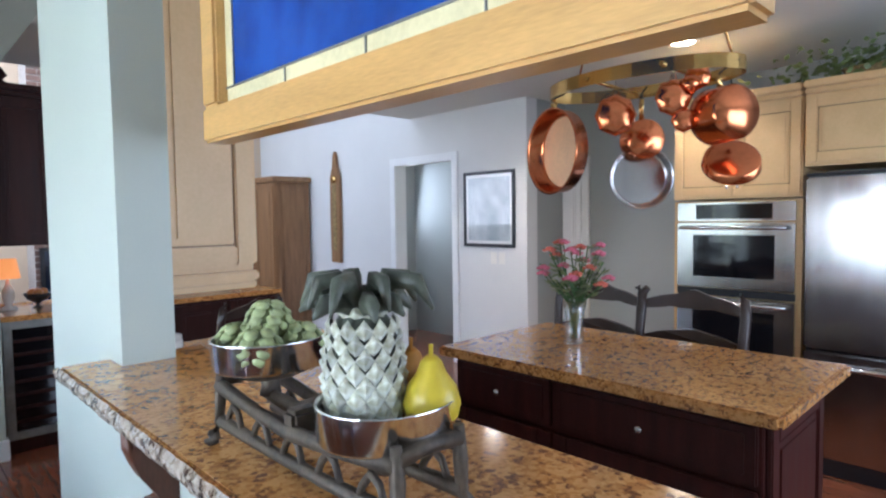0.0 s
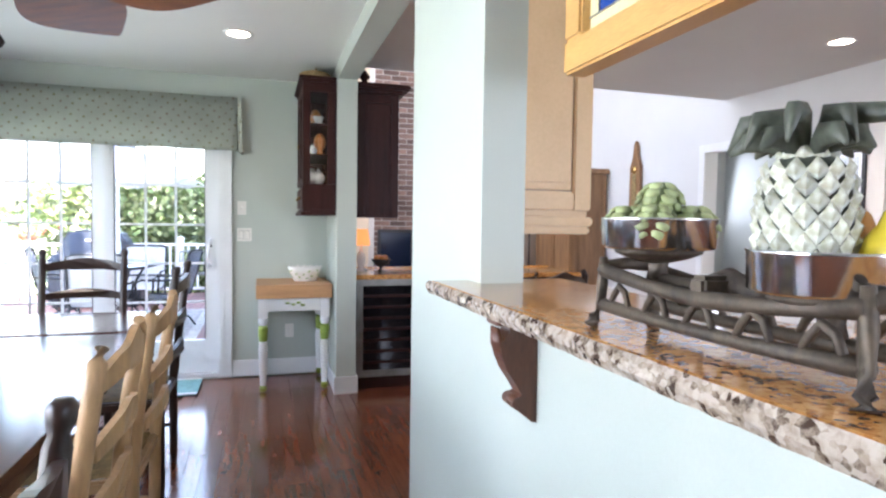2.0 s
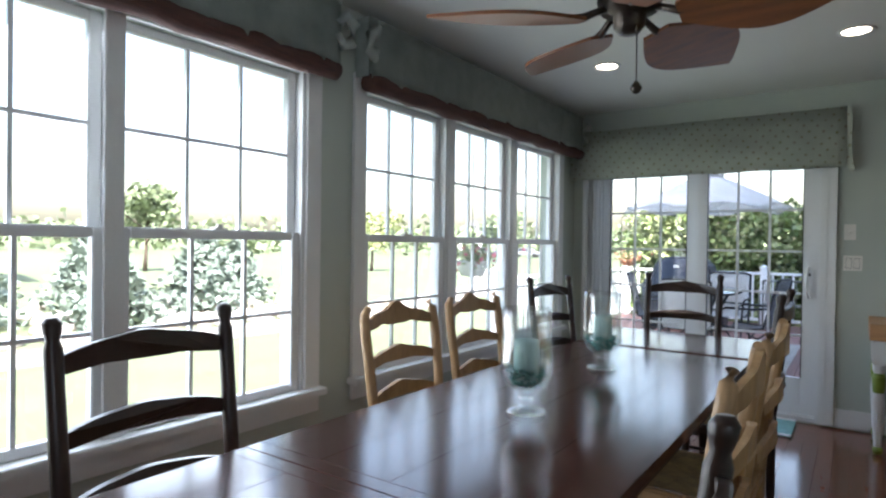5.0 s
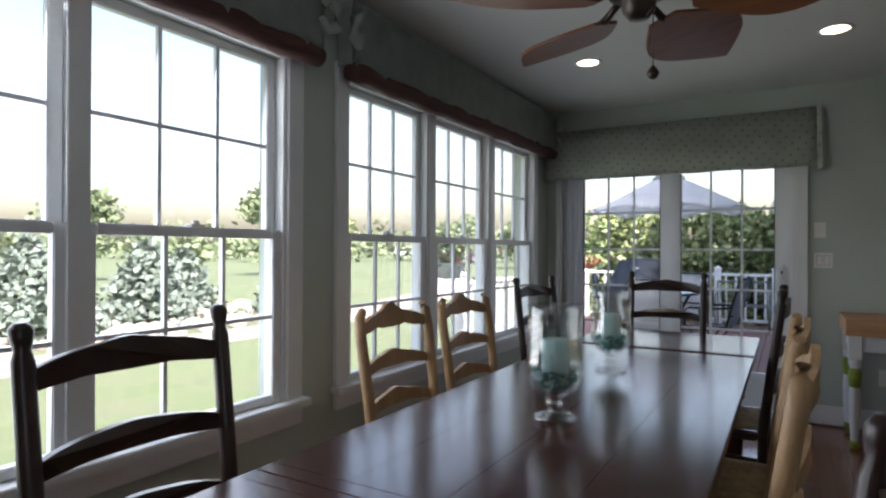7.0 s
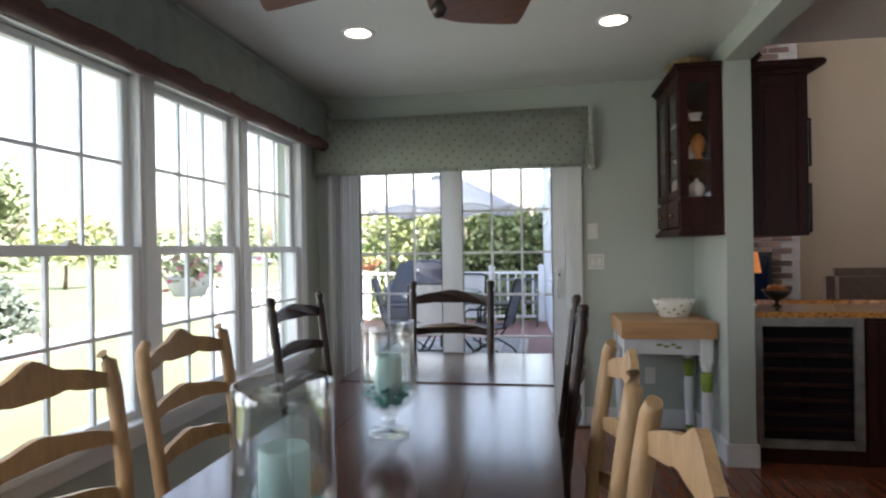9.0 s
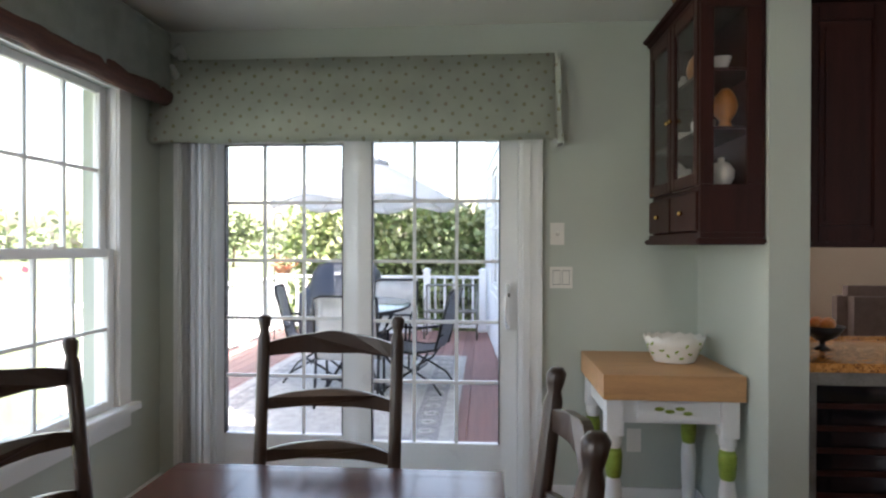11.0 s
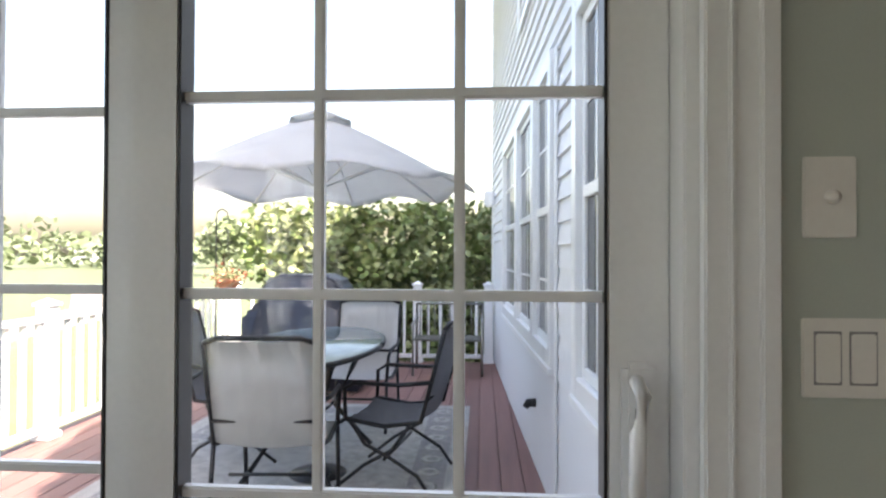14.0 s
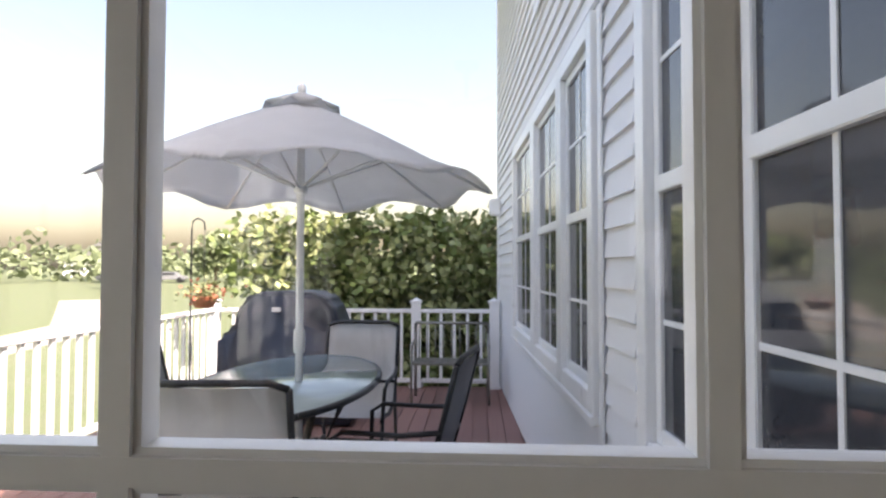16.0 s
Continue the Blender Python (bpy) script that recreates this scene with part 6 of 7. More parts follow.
# ---- the house wall beside the deck ----
fac = tagged(new("house_facade"), "white clapboard house wall with tall windows", "facade", "", "structure")
fac.matrix_basis = pose(0.60, 5.766, 0, 0, 0, 2.93)
WIN = [(0.40, 0.99), (1.10, 1.53), (2.28, 2.86), (3.00, 3.84), (4.02, 5.12)]
FZ0, FZ1 = 0.78, 2.32
holes = sorted(WIN)
rows = [(0, 0.3, 0, 7.0, -0.7, FZ0 - 0.1), (0, 0.3, 0, 7.0, FZ1 + 0.1, 5.4)]
prev = 0.0
for a, b in holes:
    rows.append((0, 0.3, prev, a - 0.05, FZ0 - 0.1, FZ1 + 0.1))
    prev = b + 0.05
rows.append((0, 0.3, prev, 7.0, FZ0 - 0.1, FZ1 + 0.1))
part("wall", boxes(rows), SIDING, fac)
part("end_wall", B(0, 5.0, 7.0, 7.2, -0.7, 5.4), SIDING, fac)
inner = part("room_lining", boxes([(0.30, 0.32, 0.05, 6.9, 0, 2.4)]), GREY_WALL, fac)


def clap(y0, y1, z0, z1):
    k = 0
    z = z0
    while z < z1 - 0.02:
        h = min(0.115, z1 - z)
        part("clapboard", prism([(-0.024, z), (-0.022, z + 0.012), (-0.006, z + h), (-0.001, z + h), (-0.001, z)], "y", y0, y1), SIDING, fac)
        z += 0.115


clap(0.0, 7.0, -0.15, FZ0 - 0.12)
clap(0.0, 7.0, FZ1 + 0.14, 5.2)
clap(1.72, 2.16, FZ0 - 0.12, FZ1 + 0.14)
clap(5.25, 7.0, FZ0 - 0.12, FZ1 + 0.14)
part("corner_board", boxes([(-0.03, -0.001, 7.0, 7.09, -0.15, 5.2), (-0.03, -0.0005, 0.0, 0.10, -0.15, 5.2), (-0.034, -0.0245, 2.1, 2.15, -0.1, 2.4)], 0.003), VINYL, fac)
for a, b in WIN:
    w = part("facade_window", boxes([(-0.05, 0.02, a - 0.09, a, FZ0 - 0.09, FZ1 + 0.09), (-0.05, 0.02, b, b + 0.09, FZ0 - 0.09, FZ1 + 0.09), (-0.0495, 0.02, a, b, FZ1, FZ1 + 0.09), (-0.06, 0.02, a - 0.095, b + 0.095, FZ0 - 0.13, FZ0 - 0.0905), (-0.0495, 0.02, a, b, FZ0 - 0.09, FZ0)], 0.004), VINYL, fac)
    zm = 1.56
    part("sash", boxes([(-0.02, 0.0, a + 0.001, a + 0.045, FZ0, FZ1), (-0.02, 0.0, b - 0.045, b - 0.001, FZ0, FZ1), (-0.03, 0.0, a + 0.045, b - 0.045, zm - 0.025, zm + 0.025), (-0.02, 0.0, a + 0.045, b - 0.045, FZ0 + 0.001, FZ0 + 0.05), (-0.02, 0.0, a + 0.045, b - 0.045, FZ1 - 0.05, FZ1 - 0.001)], 0.003), VINYL, w)
    ym = (a + b) / 2
    part("muntin", boxes([(-0.012, -0.004, ym - 0.008, ym + 0.008, FZ0 + 0.05, zm - 0.025), (-0.012, -0.004, ym - 0.008, ym + 0.008, zm + 0.025, FZ1 - 0.05), (-0.0125, -0.0035, a + 0.045, b - 0.045, 1.14, 1.156), (-0.0125, -0.0035, a + 0.045, b - 0.045, 1.93, 1.946)]), VINYL, w)
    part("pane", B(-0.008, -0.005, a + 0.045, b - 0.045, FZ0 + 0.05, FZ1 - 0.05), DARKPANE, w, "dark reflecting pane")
hb = part("hose_tap", tube([(-0.02, 2.9, 0.33), (-0.07, 2.9, 0.33), (-0.09, 2.9, 0.30)], [0.03, 0.028, 0.02], 10), BLACKIRON, fac)
fl = part("flood_light", B(-0.16, -0.03, 6.55, 6.68, 1.92, 2.12, bevel=0.02), VINYL, fac)
for a, b in ((1.2, 1.9), (3.2, 3.9)):
    part("upper_window", boxes([(-0.04, -0.0245, a, a + 0.06, 3.1, 4.6), (-0.04, -0.0245, b - 0.06, b, 3.1, 4.6), (-0.04, -0.0245, a + 0.06, b - 0.06, 3.1, 3.16), (-0.04, -0.0245, a + 0.06, b - 0.06, 4.54, 4.6)]), VINYL, fac)

# ---- patio furniture ----
pt = thing("patio_table", (-1.03, 8.50, DKZ + 0.0105), "oval frosted-glass patio table with a dark frame", "patio table")
bm = lathe([(0, 0.805), (0.995, 0.805), (1.0, 0.81), (0.995, 0.815), (0, 0.815)], 48, sx=0.45, sy=0.86)
part("glass_top", bm, FROST, pt, "frosted aqua glass top")
part("rim", tube([(0.46 * math.cos(2 * math.pi * i / 48), 0.87 * math.sin(2 * math.pi * i / 48), 0.80) for i in range(49)], 0.016, 8), BLACKIRON, pt)
for sx in (-1, 1):
    for sy in (-1, 1):
        part("leg", tube([(sx * 0.28, sy * 0.50, 0.79), (sx * 0.20, sy * 0.36, 0.6), (sx * 0.10, sy * 0.28, 0.35), (sx * 0.24, sy * 0.46, 0.1), (sx * 0.30, sy * 0.52, 0.015)], 0.018, 8), BLACKIRON, pt)
part("brace", tube([(0.14 * math.cos(2 * math.pi * i / 24), 0.3 * math.sin(2 * math.pi * i / 24), 0.42) for i in range(25)], 0.01, 6), BLACKIRON, pt)

um = thing("patio_umbrella", (-0.96, 8.46, DKZ - 0.035), "open grey canvas patio umbrella with a vented top", "umbrella")
part("pole", lathe([(0, 0), (0.02, 0), (0.02, 1.0), (0.03, 1.01), (0.03, 1.12), (0.02, 1.13), (0.02, 2.28), (0.0, 2.29)], 14), WHITE, um, "white tilting pole")
part("base", lathe([(0, 0), (0.24, 0), (0.24, 0.03), (0.06, 0.07), (0.03, 0.1), (0.0, 0.1)], 24), BLACKIRON, um)
NR = 8
bm = bmesh.new()
rings = []
R0 = 1.0
for j in range(9):
    u = j / 8
    ring = []
    for i in range(NR * 6):
        a = 2 * math.pi * i / (NR * 6)
        ph = (i % 6) / 6.0
        sag = 0.5 - 0.5 * math.cos(2 * math.pi * ph)
        r = (0.10 + (R0 - 0.10) * u) * (1 - 0.06 * sag * u)
        z = 2.28 - 0.46 * u ** 1.15 - 0.055 * sag * u * (1 - u) * 2 + 0.07 * sag * u ** 3
        ring.append(bm.verts.new((r * math.cos(a), r * math.sin(a), z)))
    rings.append(ring)
nn = NR * 6
for a, b in zip(rings, rings[1:]):
    for i in range(nn):
        bm.faces.new((a[i], a[(i + 1) % nn], b[(i + 1) % nn], b[i])).smooth = True
bmesh.ops.solidify(bm, geom=bm.faces[:], thickness=0.004)
cn = part("canopy", bm, UMBR, um, "grey canvas canopy")
bm = lathe([(0.20, 2.265), (0.12, 2.32), (0.03, 2.355), (0.0, 2.36)], 24)
for v in bm.verts:
    if v.co.z < 2.28:
        v.co.z += 0.02 * math.cos(8 * math.atan2(v.co.y, v.co.x))
bmesh.ops.solidify(bm, geom=bm.faces[:], thickness=0.004)
part("vent", bm, UMBR, cn)
part("finial", lathe([(0, 2.35), (0.02, 2.355), (0.025, 2.39), (0.01, 2.41), (0, 2.415)], 12), UMBR, um)
hub_z = 1.86
part("hub", lathe([(0.021, hub_z - 0.03), (0.035, hub_z - 0.03), (0.035, hub_z + 0.03), (0.021, hub_z + 0.03), (0.021, hub_z - 0.03)], 14), WHITE, um)
for k in range(NR):
    a = 2 * math.pi * k / NR
    c, s = math.cos(a), math.sin(a)
    rb_ = part("rib", tube([(0.03 * c, 0.03 * s, 2.268), (0.5 * c, 0.5 * s, 2.075), (0.98 * c, 0.98 * s, 1.83)], 0.008, 6), WHITE, um)
    part("strut", tube([(0.03 * c, 0.03 * s, hub_z), (0.52 * c, 0.52 * s, 2.055)], 0.007, 6), WHITE, rb_)


def sling_chair(loc, rz, label, back_mat, spring=False):
    """Patio chair that faces +y."""
    c = thing("patio_chair", loc, label, "patio chair", "patio chairs", rz)
    for s in (-1, 1):
        x = s * 0.27
        part("side_frame", tube([(x, -0.36, 0.96), (x, -0.30, 0.72), (x, -0.22, 0.43), (x, 0.0, 0.39), (x, 0.24, 0.42), (x, 0.27, 0.40)], 0.014, 8), BLACKIRON, c)
        part("arm", tube([(x, -0.29, 0.66), (x * 1.08, -0.1, 0.64), (x * 1.08, 0.18, 0.64), (x * 1.05, 0.24, 0.60), (x, 0.24, 0.42)], 0.013, 8), BLACKIRON, c)
        if spring:
            part("leg", tube([(x, 0.2, 0.40), (x, 0.12, 0.28), (x, -0.02, 0.22), (x, -0.2, 0.12), (x, -0.28, 0.012)], 0.011, 8), BLACKIRON, c)
            part("leg", tube([(x, -0.15, 0.40), (x, -0.05, 0.26), (x, 0.12, 0.16), (x, 0.3, 0.012)], 0.011, 8), BLACKIRON, c)
        else:
            part("leg", tube([(x, 0.24, 0.42), (x, 0.27, 0.2), (x, 0.29, 0.012)], 0.013, 8), BLACKIRON, c)
            part("leg", tube([(x, -0.22, 0.43), (x, -0.26, 0.2), (x, -0.30, 0.012)], 0.013, 8), BLACKIRON, c)
    part("top_bar", tube([(-0.27, -0.36, 0.96), (-0.2, -0.37, 0.985), (0.2, -0.37, 0.985), (0.27, -0.36, 0.96)], 0.014, 8), BLACKIRON, c)
    part("cross_bar", tube([(-0.27, -0.26, 0.56), (0.27, -0.26, 0.56)], 0.011, 8), BLACKIRON, c)
    part("cross_bar", tube([(-0.27, 0.0, 0.2), (0.27, 0.0, 0.2)], 0.010, 8), BLACKIRON, c)
    bm = bmesh.new()
    prof = [(-0.365, 0.97), (-0.33, 0.83), (-0.298, 0.70), (-0.255, 0.55), (-0.222, 0.445), (-0.15, 0.41), (0.0, 0.395), (0.15, 0.405), (0.25, 0.42)]
    prev_ = None
    for y, z in prof:
        row = [bm.verts.new((-0.26 + 0.52 * i / 8, y - 0.02 * math.sin(math.pi * i / 8), z - (0.012 * math.sin(math.pi * i / 8) if z < 0.46 else 0))) for i in range(9)]
        if prev_:
            for i in range(8):
                bm.faces.new((prev_[i], prev_[i + 1], row[i + 1], row[i])).smooth = True
        prev_ = row
    bmesh.ops.solidify(bm, geom=bm.faces[:], thickness=0.006)
    part("sling", bm, back_mat, c)
    return c


PZ_ = DKZ + 0.0105
sling_chair((-1.01, 7.88, PZ_), 4, "dark-framed patio chair with a pale sling, back to the house", SLING)
sling_chair((-0.44, 8.42, PZ_), 80, "dark metal spring patio chair with a grey-blue seat", BLUESLING, True)
sling_chair((-1.62, 8.80, PZ_), -80, "dark metal spring patio chair with a grey-blue seat", BLUESLING, True)
sling_chair((-0.92, 9.55, PZ_), 178, "dark-framed patio chair with a pale sling", SLING)

gr = thing("covered_grill", (-1.75, 10.9, DKZ), "barbecue grill under a navy cover", "grill")
bm = prism([(-0.62, 0.02), (0.62, 0.02), (0.62, 0.80), (0.48, 0.86), (0.40, 1.10), (0.28, 1.19), (-0.28, 1.19), (-0.40, 1.10), (-0.48, 0.86), (-0.62, 0.80)], "y", -0.32, 0.32)
bmesh.ops.bevel(bm, geom=bm.edges[:], offset=0.05, segments=3, affect="EDGES")
bmesh.ops.subdivide_edges(bm, edges=bm.edges[:], cuts=2, use_grid_fill=True)
for v in bm.verts:
    v.co += 0.015 * noise.noise_vector(v.co * 5)
    v.co.z = max(0.001, v.co.z)
for f in bm.faces:
    f.smooth = True
part("cover", bm, GRILLC, gr)
part("label", B(-0.10, -0.02, -0.345, -0.33, 1.02, 1.06), SLING, gr, "small pale label patch")

bn = thing("garden_bench", (-0.32, 11.75, DKZ), "small grey metal bench by the railing", "bench")
part("seat", boxes([(-0.4, 0.4, -0.2 + 0.1 * k, -0.13 + 0.1 * k, 0.40, 0.425) for k in range(4)], 0.004), LEAD, bn)
for s in (-0.4, 0.4):
    part("side_frame", tube([(s, -0.2, 0), (s, -0.2, 0.6), (s, 0.2, 0.62), (s, 0.24, 0.8), (s, 0.2, 0.4), (s, 0.22, 0.0)], 0.016, 8), LEAD, bn)
part("back_rail", tube([(-0.4, 0.24, 0.8), (0.4, 0.24, 0.8)], 0.016, 8), LEAD, bn)
for k in range(9):
    part("back_bar", tube([(-0.36 + 0.09 * k, 0.24, 0.79), (-0.36 + 0.09 * k, 0.2, 0.42)], 0.007, 6), LEAD, bn)


def hook_basket(name, loc, top, arm, bz, label, bloom, hook=True, pot=TERRA):
    h = thing(name, loc, label, "hanging basket")
    if hook:
        part("pole", tube([(0, 0, 0), (0, 0, top - 0.12), (arm * 0.1, 0, top - 0.03), (arm * 0.5, 0, top), (arm * 0.95, 0, top - 0.04), (arm, 0, top - 0.12)], 0.009, 8), BLACKIRON, h)
    part("wire", tube([(arm, 0, top - 0.12), (arm, 0, bz + 0.12)], 0.004, 6), BLACKIRON, h)
    part("pot", lathe([(0, bz - 0.11), (0.09, bz - 0.10), (0.14, bz), (0.145, bz + 0.02), (0.13, bz + 0.02), (0, bz - 0.05)], 20, at=(arm, 0, 0)), pot, h)
    rnd = random.Random(5)
    for mat_, cnt, nm in ((LEAFLT, 330, "foliage"), (bloom, 60, "blooms")):
        bm = bmesh.new()
        for i in range(cnt):
            a = rnd.uniform(0, 6.28)
            c = Vector((arm + rnd.gauss(0, 0.09), rnd.gauss(0, 0.09), bz + 0.05 + rnd.gauss(0, 0.06)))
            d = Vector((math.cos(a), math.sin(a), rnd.uniform(-0.8, 0.8))) * rnd.uniform(0.03, 0.055)
            w = d.cross(Vector((rnd.random(), rnd.random(), rnd.random()))).normalized() * 0.016
            bm.faces.new([bm.verts.new(p) for p in (c, c + d * 0.5 + w, c + d, c + d * 0.5 - w)])
        o = part(nm, bm, mat_, h)
        o["kind"] = "stuff"


hook_basket("flower_basket", (-2.98, 11.35, DKZ), 1.92, 0.14, 1.10, "flower basket on a shepherd's hook by the deck", CORAL)
hook_basket("flower_basket", (-1.98, 4.62, GZ), 3.15, 0.02, 1.72, "white flower basket hung outside the dining window", PINK, False, PORC)

solid("eave", boxes([(-2.2, -1.66, -2.2, 5.9, 2.52, 2.62), (-2.22, -2.2, -2.2, 5.9, 2.45, 2.66)], 0.004), VINYL, "white eave soffit over the windows", "eave")

# ---- hedge, shrubs, trees ----


def leaf_cloud(bm, rnd, centre, radii, count, size, shell=0.5):
    for i in range(count):
        d = Vector((rnd.gauss(0, 1), rnd.gauss(0, 1), rnd.gauss(0, 1))).normalized() * (shell + (1 - shell) * rnd.random())
        c = Vector((centre[0] + d.x * radii[0], centre[1] + d.y * radii[1], centre[2] + d.z * radii[2]))
        e = Vector((rnd.gauss(0, 1), rnd.gauss(0, 1), rnd.gauss(0, 0.6))).normalized() * size * rnd.uniform(0.6, 1.2)
        w = e.cross(Vector((rnd.gauss(0, 1), rnd.gauss(0, 1), rnd.gauss(0, 1)))).normalized() * size * 0.36
        bm.faces.new([bm.verts.new(p) for p in (c, c + e * 0.5 + w, c + e, c + e * 0.5 - w)])


rnd = random.Random(77)
hd = thing("laurel_hedge", (-0.3, 14.4, GZ), "tall dense green laurel hedge behind the deck", "hedge")
for m_, cnt in ((LEAF, 9500), (LEAFLT, 9500)):
    bm = bmesh.new()
    for k in range(48):
        x = -3.15 + 0.14 * k
        hgt = 2.62 + 0.5 * noise.noise(Vector((k * 0.35, 2.0, 0))) + 0.10 * max(0, x)
        for z in (0.5, 1.15, 1.8, hgt - 0.25):
            leaf_cloud(bm, rnd, (x + rnd.gauss(0, 0.15), rnd.gauss(-0.45, 0.12), z), (0.34, 0.34, 0.36), cnt // 184, 0.15, 0.55)
    o = part("foliage", bm, m_, hd)
    o["kind"] = "stuff"
bm = bmesh.new()
for k in range(9):
    x = -2.7 + 0.75 * k
    tube([(x, -0.1, 0), (x + 0.05, -0.1, 0.8), (x - 0.1, -0.15, 1.9)], [0.05, 0.04, 0.015], 6, bm)
part("stems", bm, BARK, hd)
part("dark_core", boxes([(-2.7, 3.4, -0.25, 0.35, 0.05, 1.7)]), LEAF, hd)


def tree(loc, h, r, leaf, label, count=900, size=0.3, seed=0, clumps=9):
    rnd = random.Random(seed)
    t = thing("tree", loc, label, "tree")
    bm = tube([(0, 0, -0.1), (0.02 * h, 0, h * 0.2), (0, 0.02 * h, h * 0.45), (0, 0, h * 0.8)], [0.045 * h * 0.6, 0.03 * h * 0.6, 0.02 * h * 0.6, 0.005 * h], 8)
    for k in range(5):
        a = k * 2.4
        tube([(0, 0, h * (0.28 + 0.08 * k)), (r * 0.4 * math.cos(a), r * 0.4 * math.sin(a), h * (0.42 + 0.08 * k)), (r * 0.75 * math.cos(a), r * 0.75 * math.sin(a), h * (0.52 + 0.08 * k))], [0.012 * h, 0.008 * h, 0.003 * h], 6, bm)
    part("trunk", bm, BARK, t)
    bm = bmesh.new()
    for k in range(clumps):
        a, u = k * 2.4, rnd.random()
        c = (r * 0.62 * math.cos(a) * math.sqrt(u), r * 0.62 * math.sin(a) * math.sqrt(u), h * (0.42 + 0.45 * rnd.random()))
        q = r * rnd.uniform(0.32, 0.52)
        leaf_cloud(bm, rnd, c, (q, q, q * 0.8), count // clumps, size, 0.35)
    o = part("crown", bm, leaf, t)
    o["kind"] = "stuff"


def spruce(loc, h, r, label, seed):
    rnd = random.Random(seed)
    t = thing("spruce_shrub", loc, label, "shrub")
    part("trunk", tube([(0, 0, -0.1), (0, 0, h * 0.95)], [0.06, 0.01], 6), BARK, t)
    bm = bmesh.new()
    for k in range(34):
        u = k / 34
        z = h * (0.06 + 0.9 * u)
        rr = r * (1 - u) ** 0.8 + 0.05
        for q in range(7):
            a = rnd.uniform(0, 6.28)
            leaf_cloud(bm, rnd, (rr * 0.6 * math.cos(a), rr * 0.6 * math.sin(a), z), (rr * 0.45, rr * 0.45, 0.12), 7, 0.22, 0.2)
    o = part("foliage", bm, NEEDLE, t)
    o["kind"] = "stuff"


for k, (x, y, h, r) in enumerate([(-13.2, 9.4, 2.1, 1.5), (-15.2, 11.8, 1.9, 1.3), (-12.6, 6.9, 1.6, 1.2), (-14.2, 4.6, 2.0, 1.4), (-16.0, 8.0, 2.2, 1.5), (-11.8, 12.6, 1.4, 1.1)]):
    spruce((x, y, GZ), h, r, "blue-green spruce shrub in the garden bed", 30 + k)
bm = bmesh.new()
rnd = random.Random(8)
for k in range(150):
    x, y = rnd.uniform(-17, -10.5), rnd.uniform(3, 14)
    ball(rnd.uniform(0.12, 0.34), (x, y, GZ + 0.06), bm, (1, 1.2, 0.6), 1)
solid("garden_rocks", bm, GRAVEL, "pale rocks in the garden bed", "rocks", "stuff")

tree((-11.5, 1.2, GZ), 4.4, 1.9, REDLEAF, "dark red plum tree on the lawn", 1500, 0.2, 1)
tree((-36, 20, GZ), 5.5, 2.6, FARLEAF, "leafy green tree on the lawn", 1200, 0.45, 2)
tree((-33, 32, GZ), 8.0, 3.6, FARLEAF, "leafy green tree on the lawn", 1200, 0.5, 3)
tree((-26, 30, GZ), 4.5, 2.2, LEAFLT, "pale green young tree on the lawn", 1000, 0.35, 4)
tree((-24, 58, GZ), 5.5, 2.8, FARLEAF, "broad green tree beyond the lawn", 1400, 0.55, 5)
tree((-33, 60, GZ), 6.2, 3.2, FARLEAF, "broad green tree beyond the lawn", 1400, 0.6, 6)
tree((-17, 70, GZ), 6.0, 3.0, LEAFLT, "pale green tree beyond the lawn", 1200, 0.5, 7)
tree((3.5, 19, GZ), 6.0, 2.6, LEAFLT, "tall pale green tree behind the hedge", 2200, 0.22, 8)
bm = bmesh.new()
rnd = random.Random(15)
for k in range(120):
    a = radians(60 + 140 * k / 119)
    d = rnd.uniform(85, 130)
    hh = rnd.uniform(3.5, 7)
    leaf_cloud(bm, rnd, (d * math.cos(a), d * math.sin(a), GZ + hh * 0.5), (hh * 0.8, hh * 0.8, hh * 0.55), 70, 1.3, 0.4)
solid("far_trees", bm, FARLEAF, "distant line of green trees", "trees", "stuff")


def far_house(loc, w, d, h, rz, label):
    o = thing("house", loc, label, "house", "", rz)
    part("wall", B(-w / 2, w / 2, -d / 2, d / 2, -0.3, h), SIDING, o)
    part("roof", prism([(-w / 2 - 0.5, h), (w / 2 + 0.5, h), (0, h + w * 0.33)], "y", -d / 2 - 0.5, d / 2 + 0.5), ROOF, o)
    for k in range(3):
        x = -w / 2 + w * (k + 0.75) / 3.5
        for z in (0.9, 3.4):
            if z + 1.2 < h:
                wn_ = part("window", B(x - 0.45, x + 0.45, -d / 2 - 0.06, -d / 2 - 0.001, z, z + 1.3, bevel=0.01), VINYL, o)
                part("pane", B(x - 0.36, x + 0.36, -d / 2 - 0.075, -d / 2 - 0.061, z + 0.1, z + 1.2), DARKPANE, wn_)
    part("door", B(w * 0.36, w * 0.36 + 0.95, -d / 2 - 0.05, -d / 2 - 0.001, -0.3, 1.9, bevel=0.01), OAK, o)


far_house((-31, 4, GZ), 11, 9, 5.2, 75, "white two-storey house across the lawn")
far_house((-75, 120, GZ), 14, 9, 3.0, 35, "low white house in the distance")


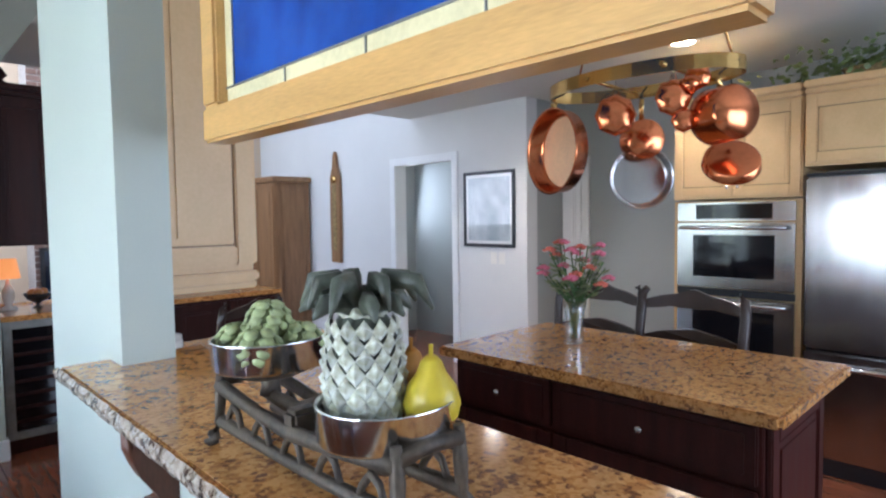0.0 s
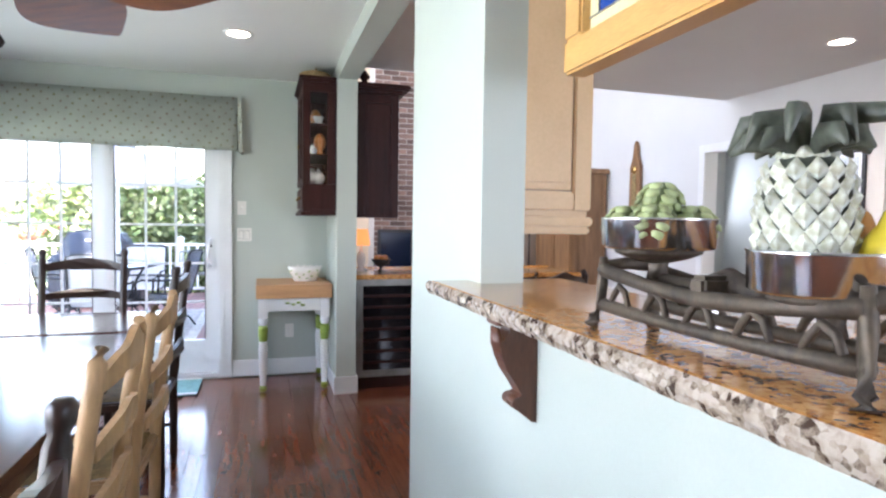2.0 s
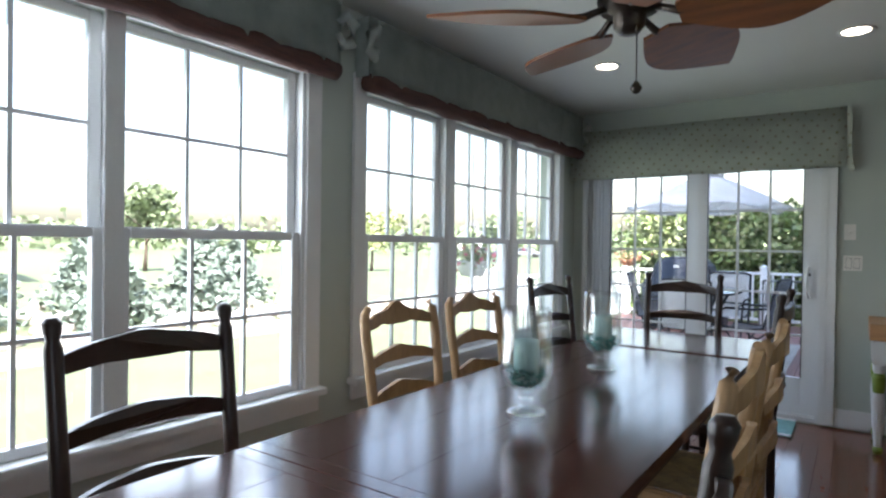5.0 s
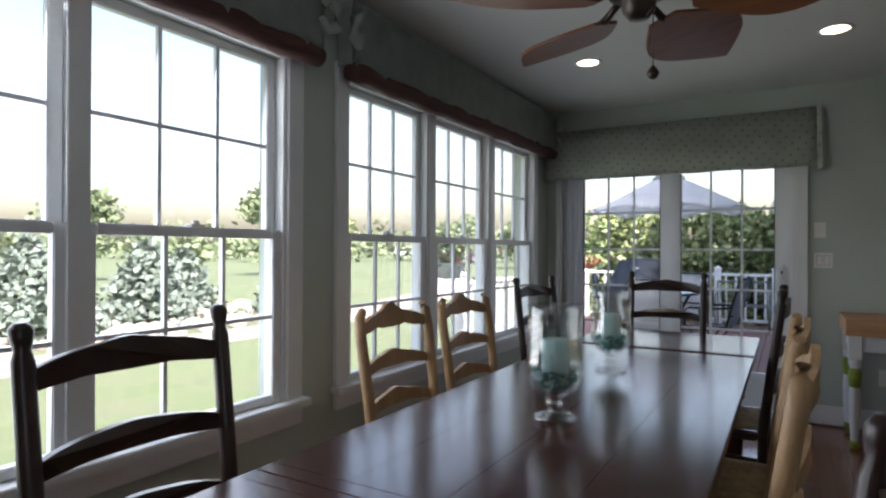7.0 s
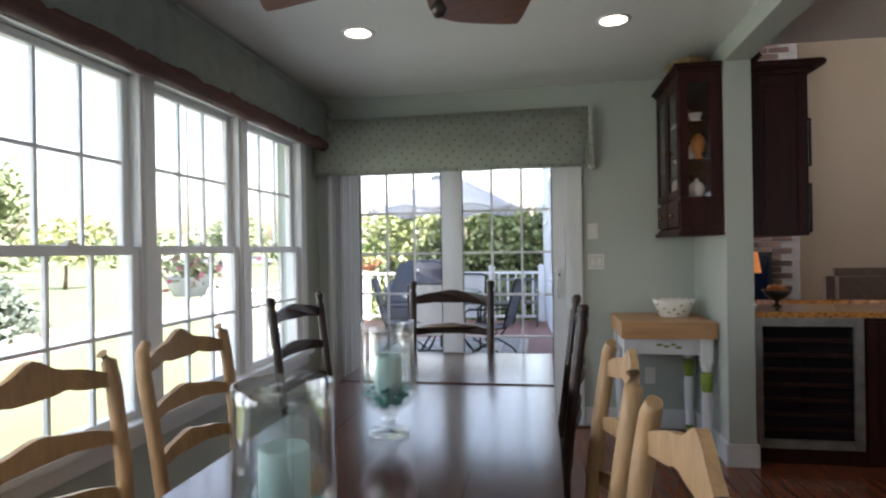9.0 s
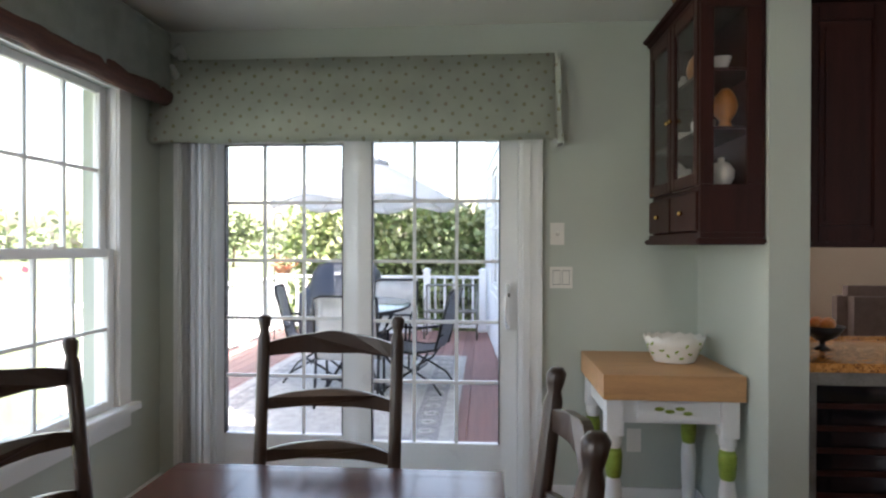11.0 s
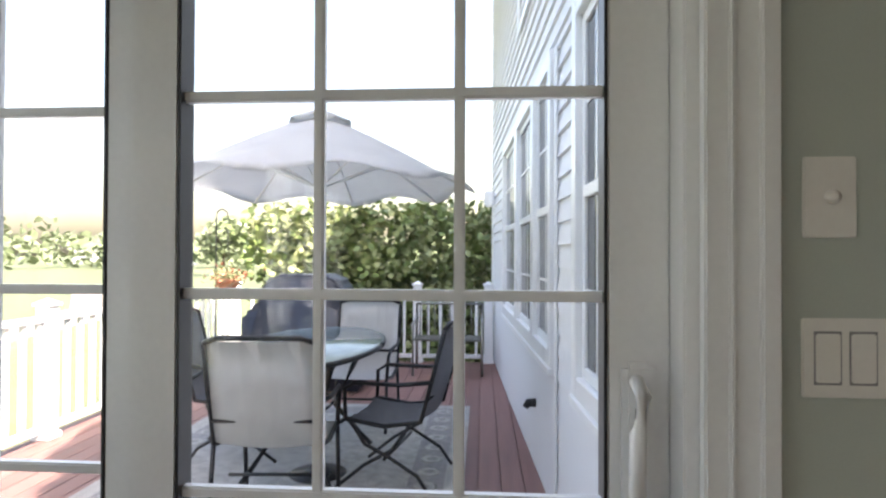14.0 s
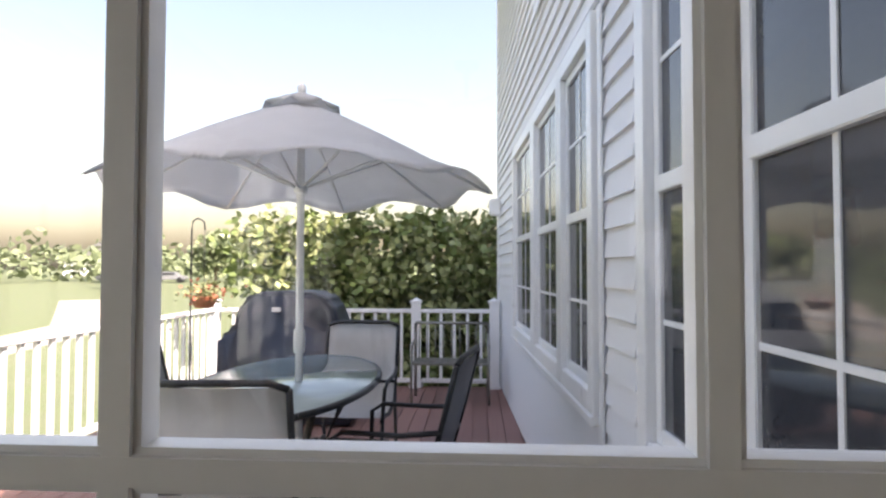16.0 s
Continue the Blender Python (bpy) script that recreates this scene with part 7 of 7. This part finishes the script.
def car(loc, rz, label):
    c = thing("car", loc, label, "car", "parked cars", rz)
    bm = prism([(-2.1, 0.35), (2.1, 0.35), (2.15, 0.75), (1.3, 0.9), (0.7, 1.4), (-1.0, 1.42), (-1.7, 0.95), (-2.15, 0.85)], "y", -0.85, 0.85)
    bmesh.ops.bevel(bm, geom=bm.edges[:], offset=0.08, segments=2, affect="EDGES")
    part("body", bm, CARPAINT, c)
    part("side_glass", boxes([(-1.2, 0.75, -0.87, -0.845, 0.95, 1.3), (-1.2, 0.75, 0.845, 0.87, 0.95, 1.3)]), DARKPANE, c)
    for x in (-1.35, 1.35):
        for y in (-0.78, 0.78):
            wl = part("wheel", tube([(x, y - 0.11, 0.33), (x, y + 0.11, 0.33)], 0.33, 18), BLACK, c)


car((-46, 78, GZ), 20, "grey car parked in the distance")
car((-40, 80, GZ), 15, "grey car parked in the distance")
# ---- brick chimney, floor boards ----
ch_ = tagged(part("chimney_breast", B(2.10, 2.93, 8.205, 8.595, 0, 5.09), MORTAR), "brown brick chimney breast with pale mortar", "chimney", "", "structure")
bl_, bh_ = 0.215, 0.068
brick_me = bpy.data.meshes.new("brick")
t_ = B(0, bl_ - 0.012, 0, 0.012, 0, bh_ - 0.012, bevel=0.002)
t_.to_mesh(brick_me)
t_.free()
brick_me.materials.append(BRICK)
half_me = bpy.data.meshes.new("half_brick")
t_ = B(0, bl_ / 2 - 0.012, 0, 0.012, 0, bh_ - 0.012, bevel=0.002)
t_.to_mesh(half_me)
t_.free()
half_me.materials.append(BRICK)
for j in range(44):
    z = 0.55 + bh_ * j
    off = (j % 2) * bl_ / 2
    if off:
        shared("half_brick", half_me, ch_, pose(2.106, 8.194, z))
    for i in range(4):
        x = 2.106 + off + bl_ * i
        if x + bl_ < 2.94:
            shared("brick", brick_me, ch_, pose(x, 8.194, z))
plank_me = []
for L in (1.1, 1.6, 2.1):
    me = bpy.data.meshes.new("floor_board")
    t_ = B(0, 0.0815, 0, L - 0.001, -0.0115, 0, bevel=0.0012)
    t_.to_mesh(me)
    t_.free()
    me.materials.append(FLOOR)
    plank_me.append((L, me))
rnd = random.Random(2)
for i in range(34):
    x = -1.5 + 0.083 * i
    y = 1.4 - rnd.random() * 1.5
    while y < 5.59:
        L, me = plank_me[rnd.randrange(3)]
        if y + L > 5.60:
            if y > 4.5:
                break
            L, me = plank_me[0]
            if y + L > 5.6:
                break
        shared("floor_board", me, floor, pose(x, y, 0))
        y += L
# boards past those
bm = bmesh.new()
for i in range(58):
    x = 1.33 + 0.083 * i
    y = -1.9
    k = 0
    while y < 8.5:
        L = (1.1, 1.6, 2.1)[(i * 7 + k * 5) % 3]
        box(bm, x, x + 0.0815, y, min(y + L - 0.001, 8.59), -0.0115, -0.0005)
        y += L
        k += 1
o = part("more_boards", bm, FLOOR, floor)
o["kind"] = "stuff"
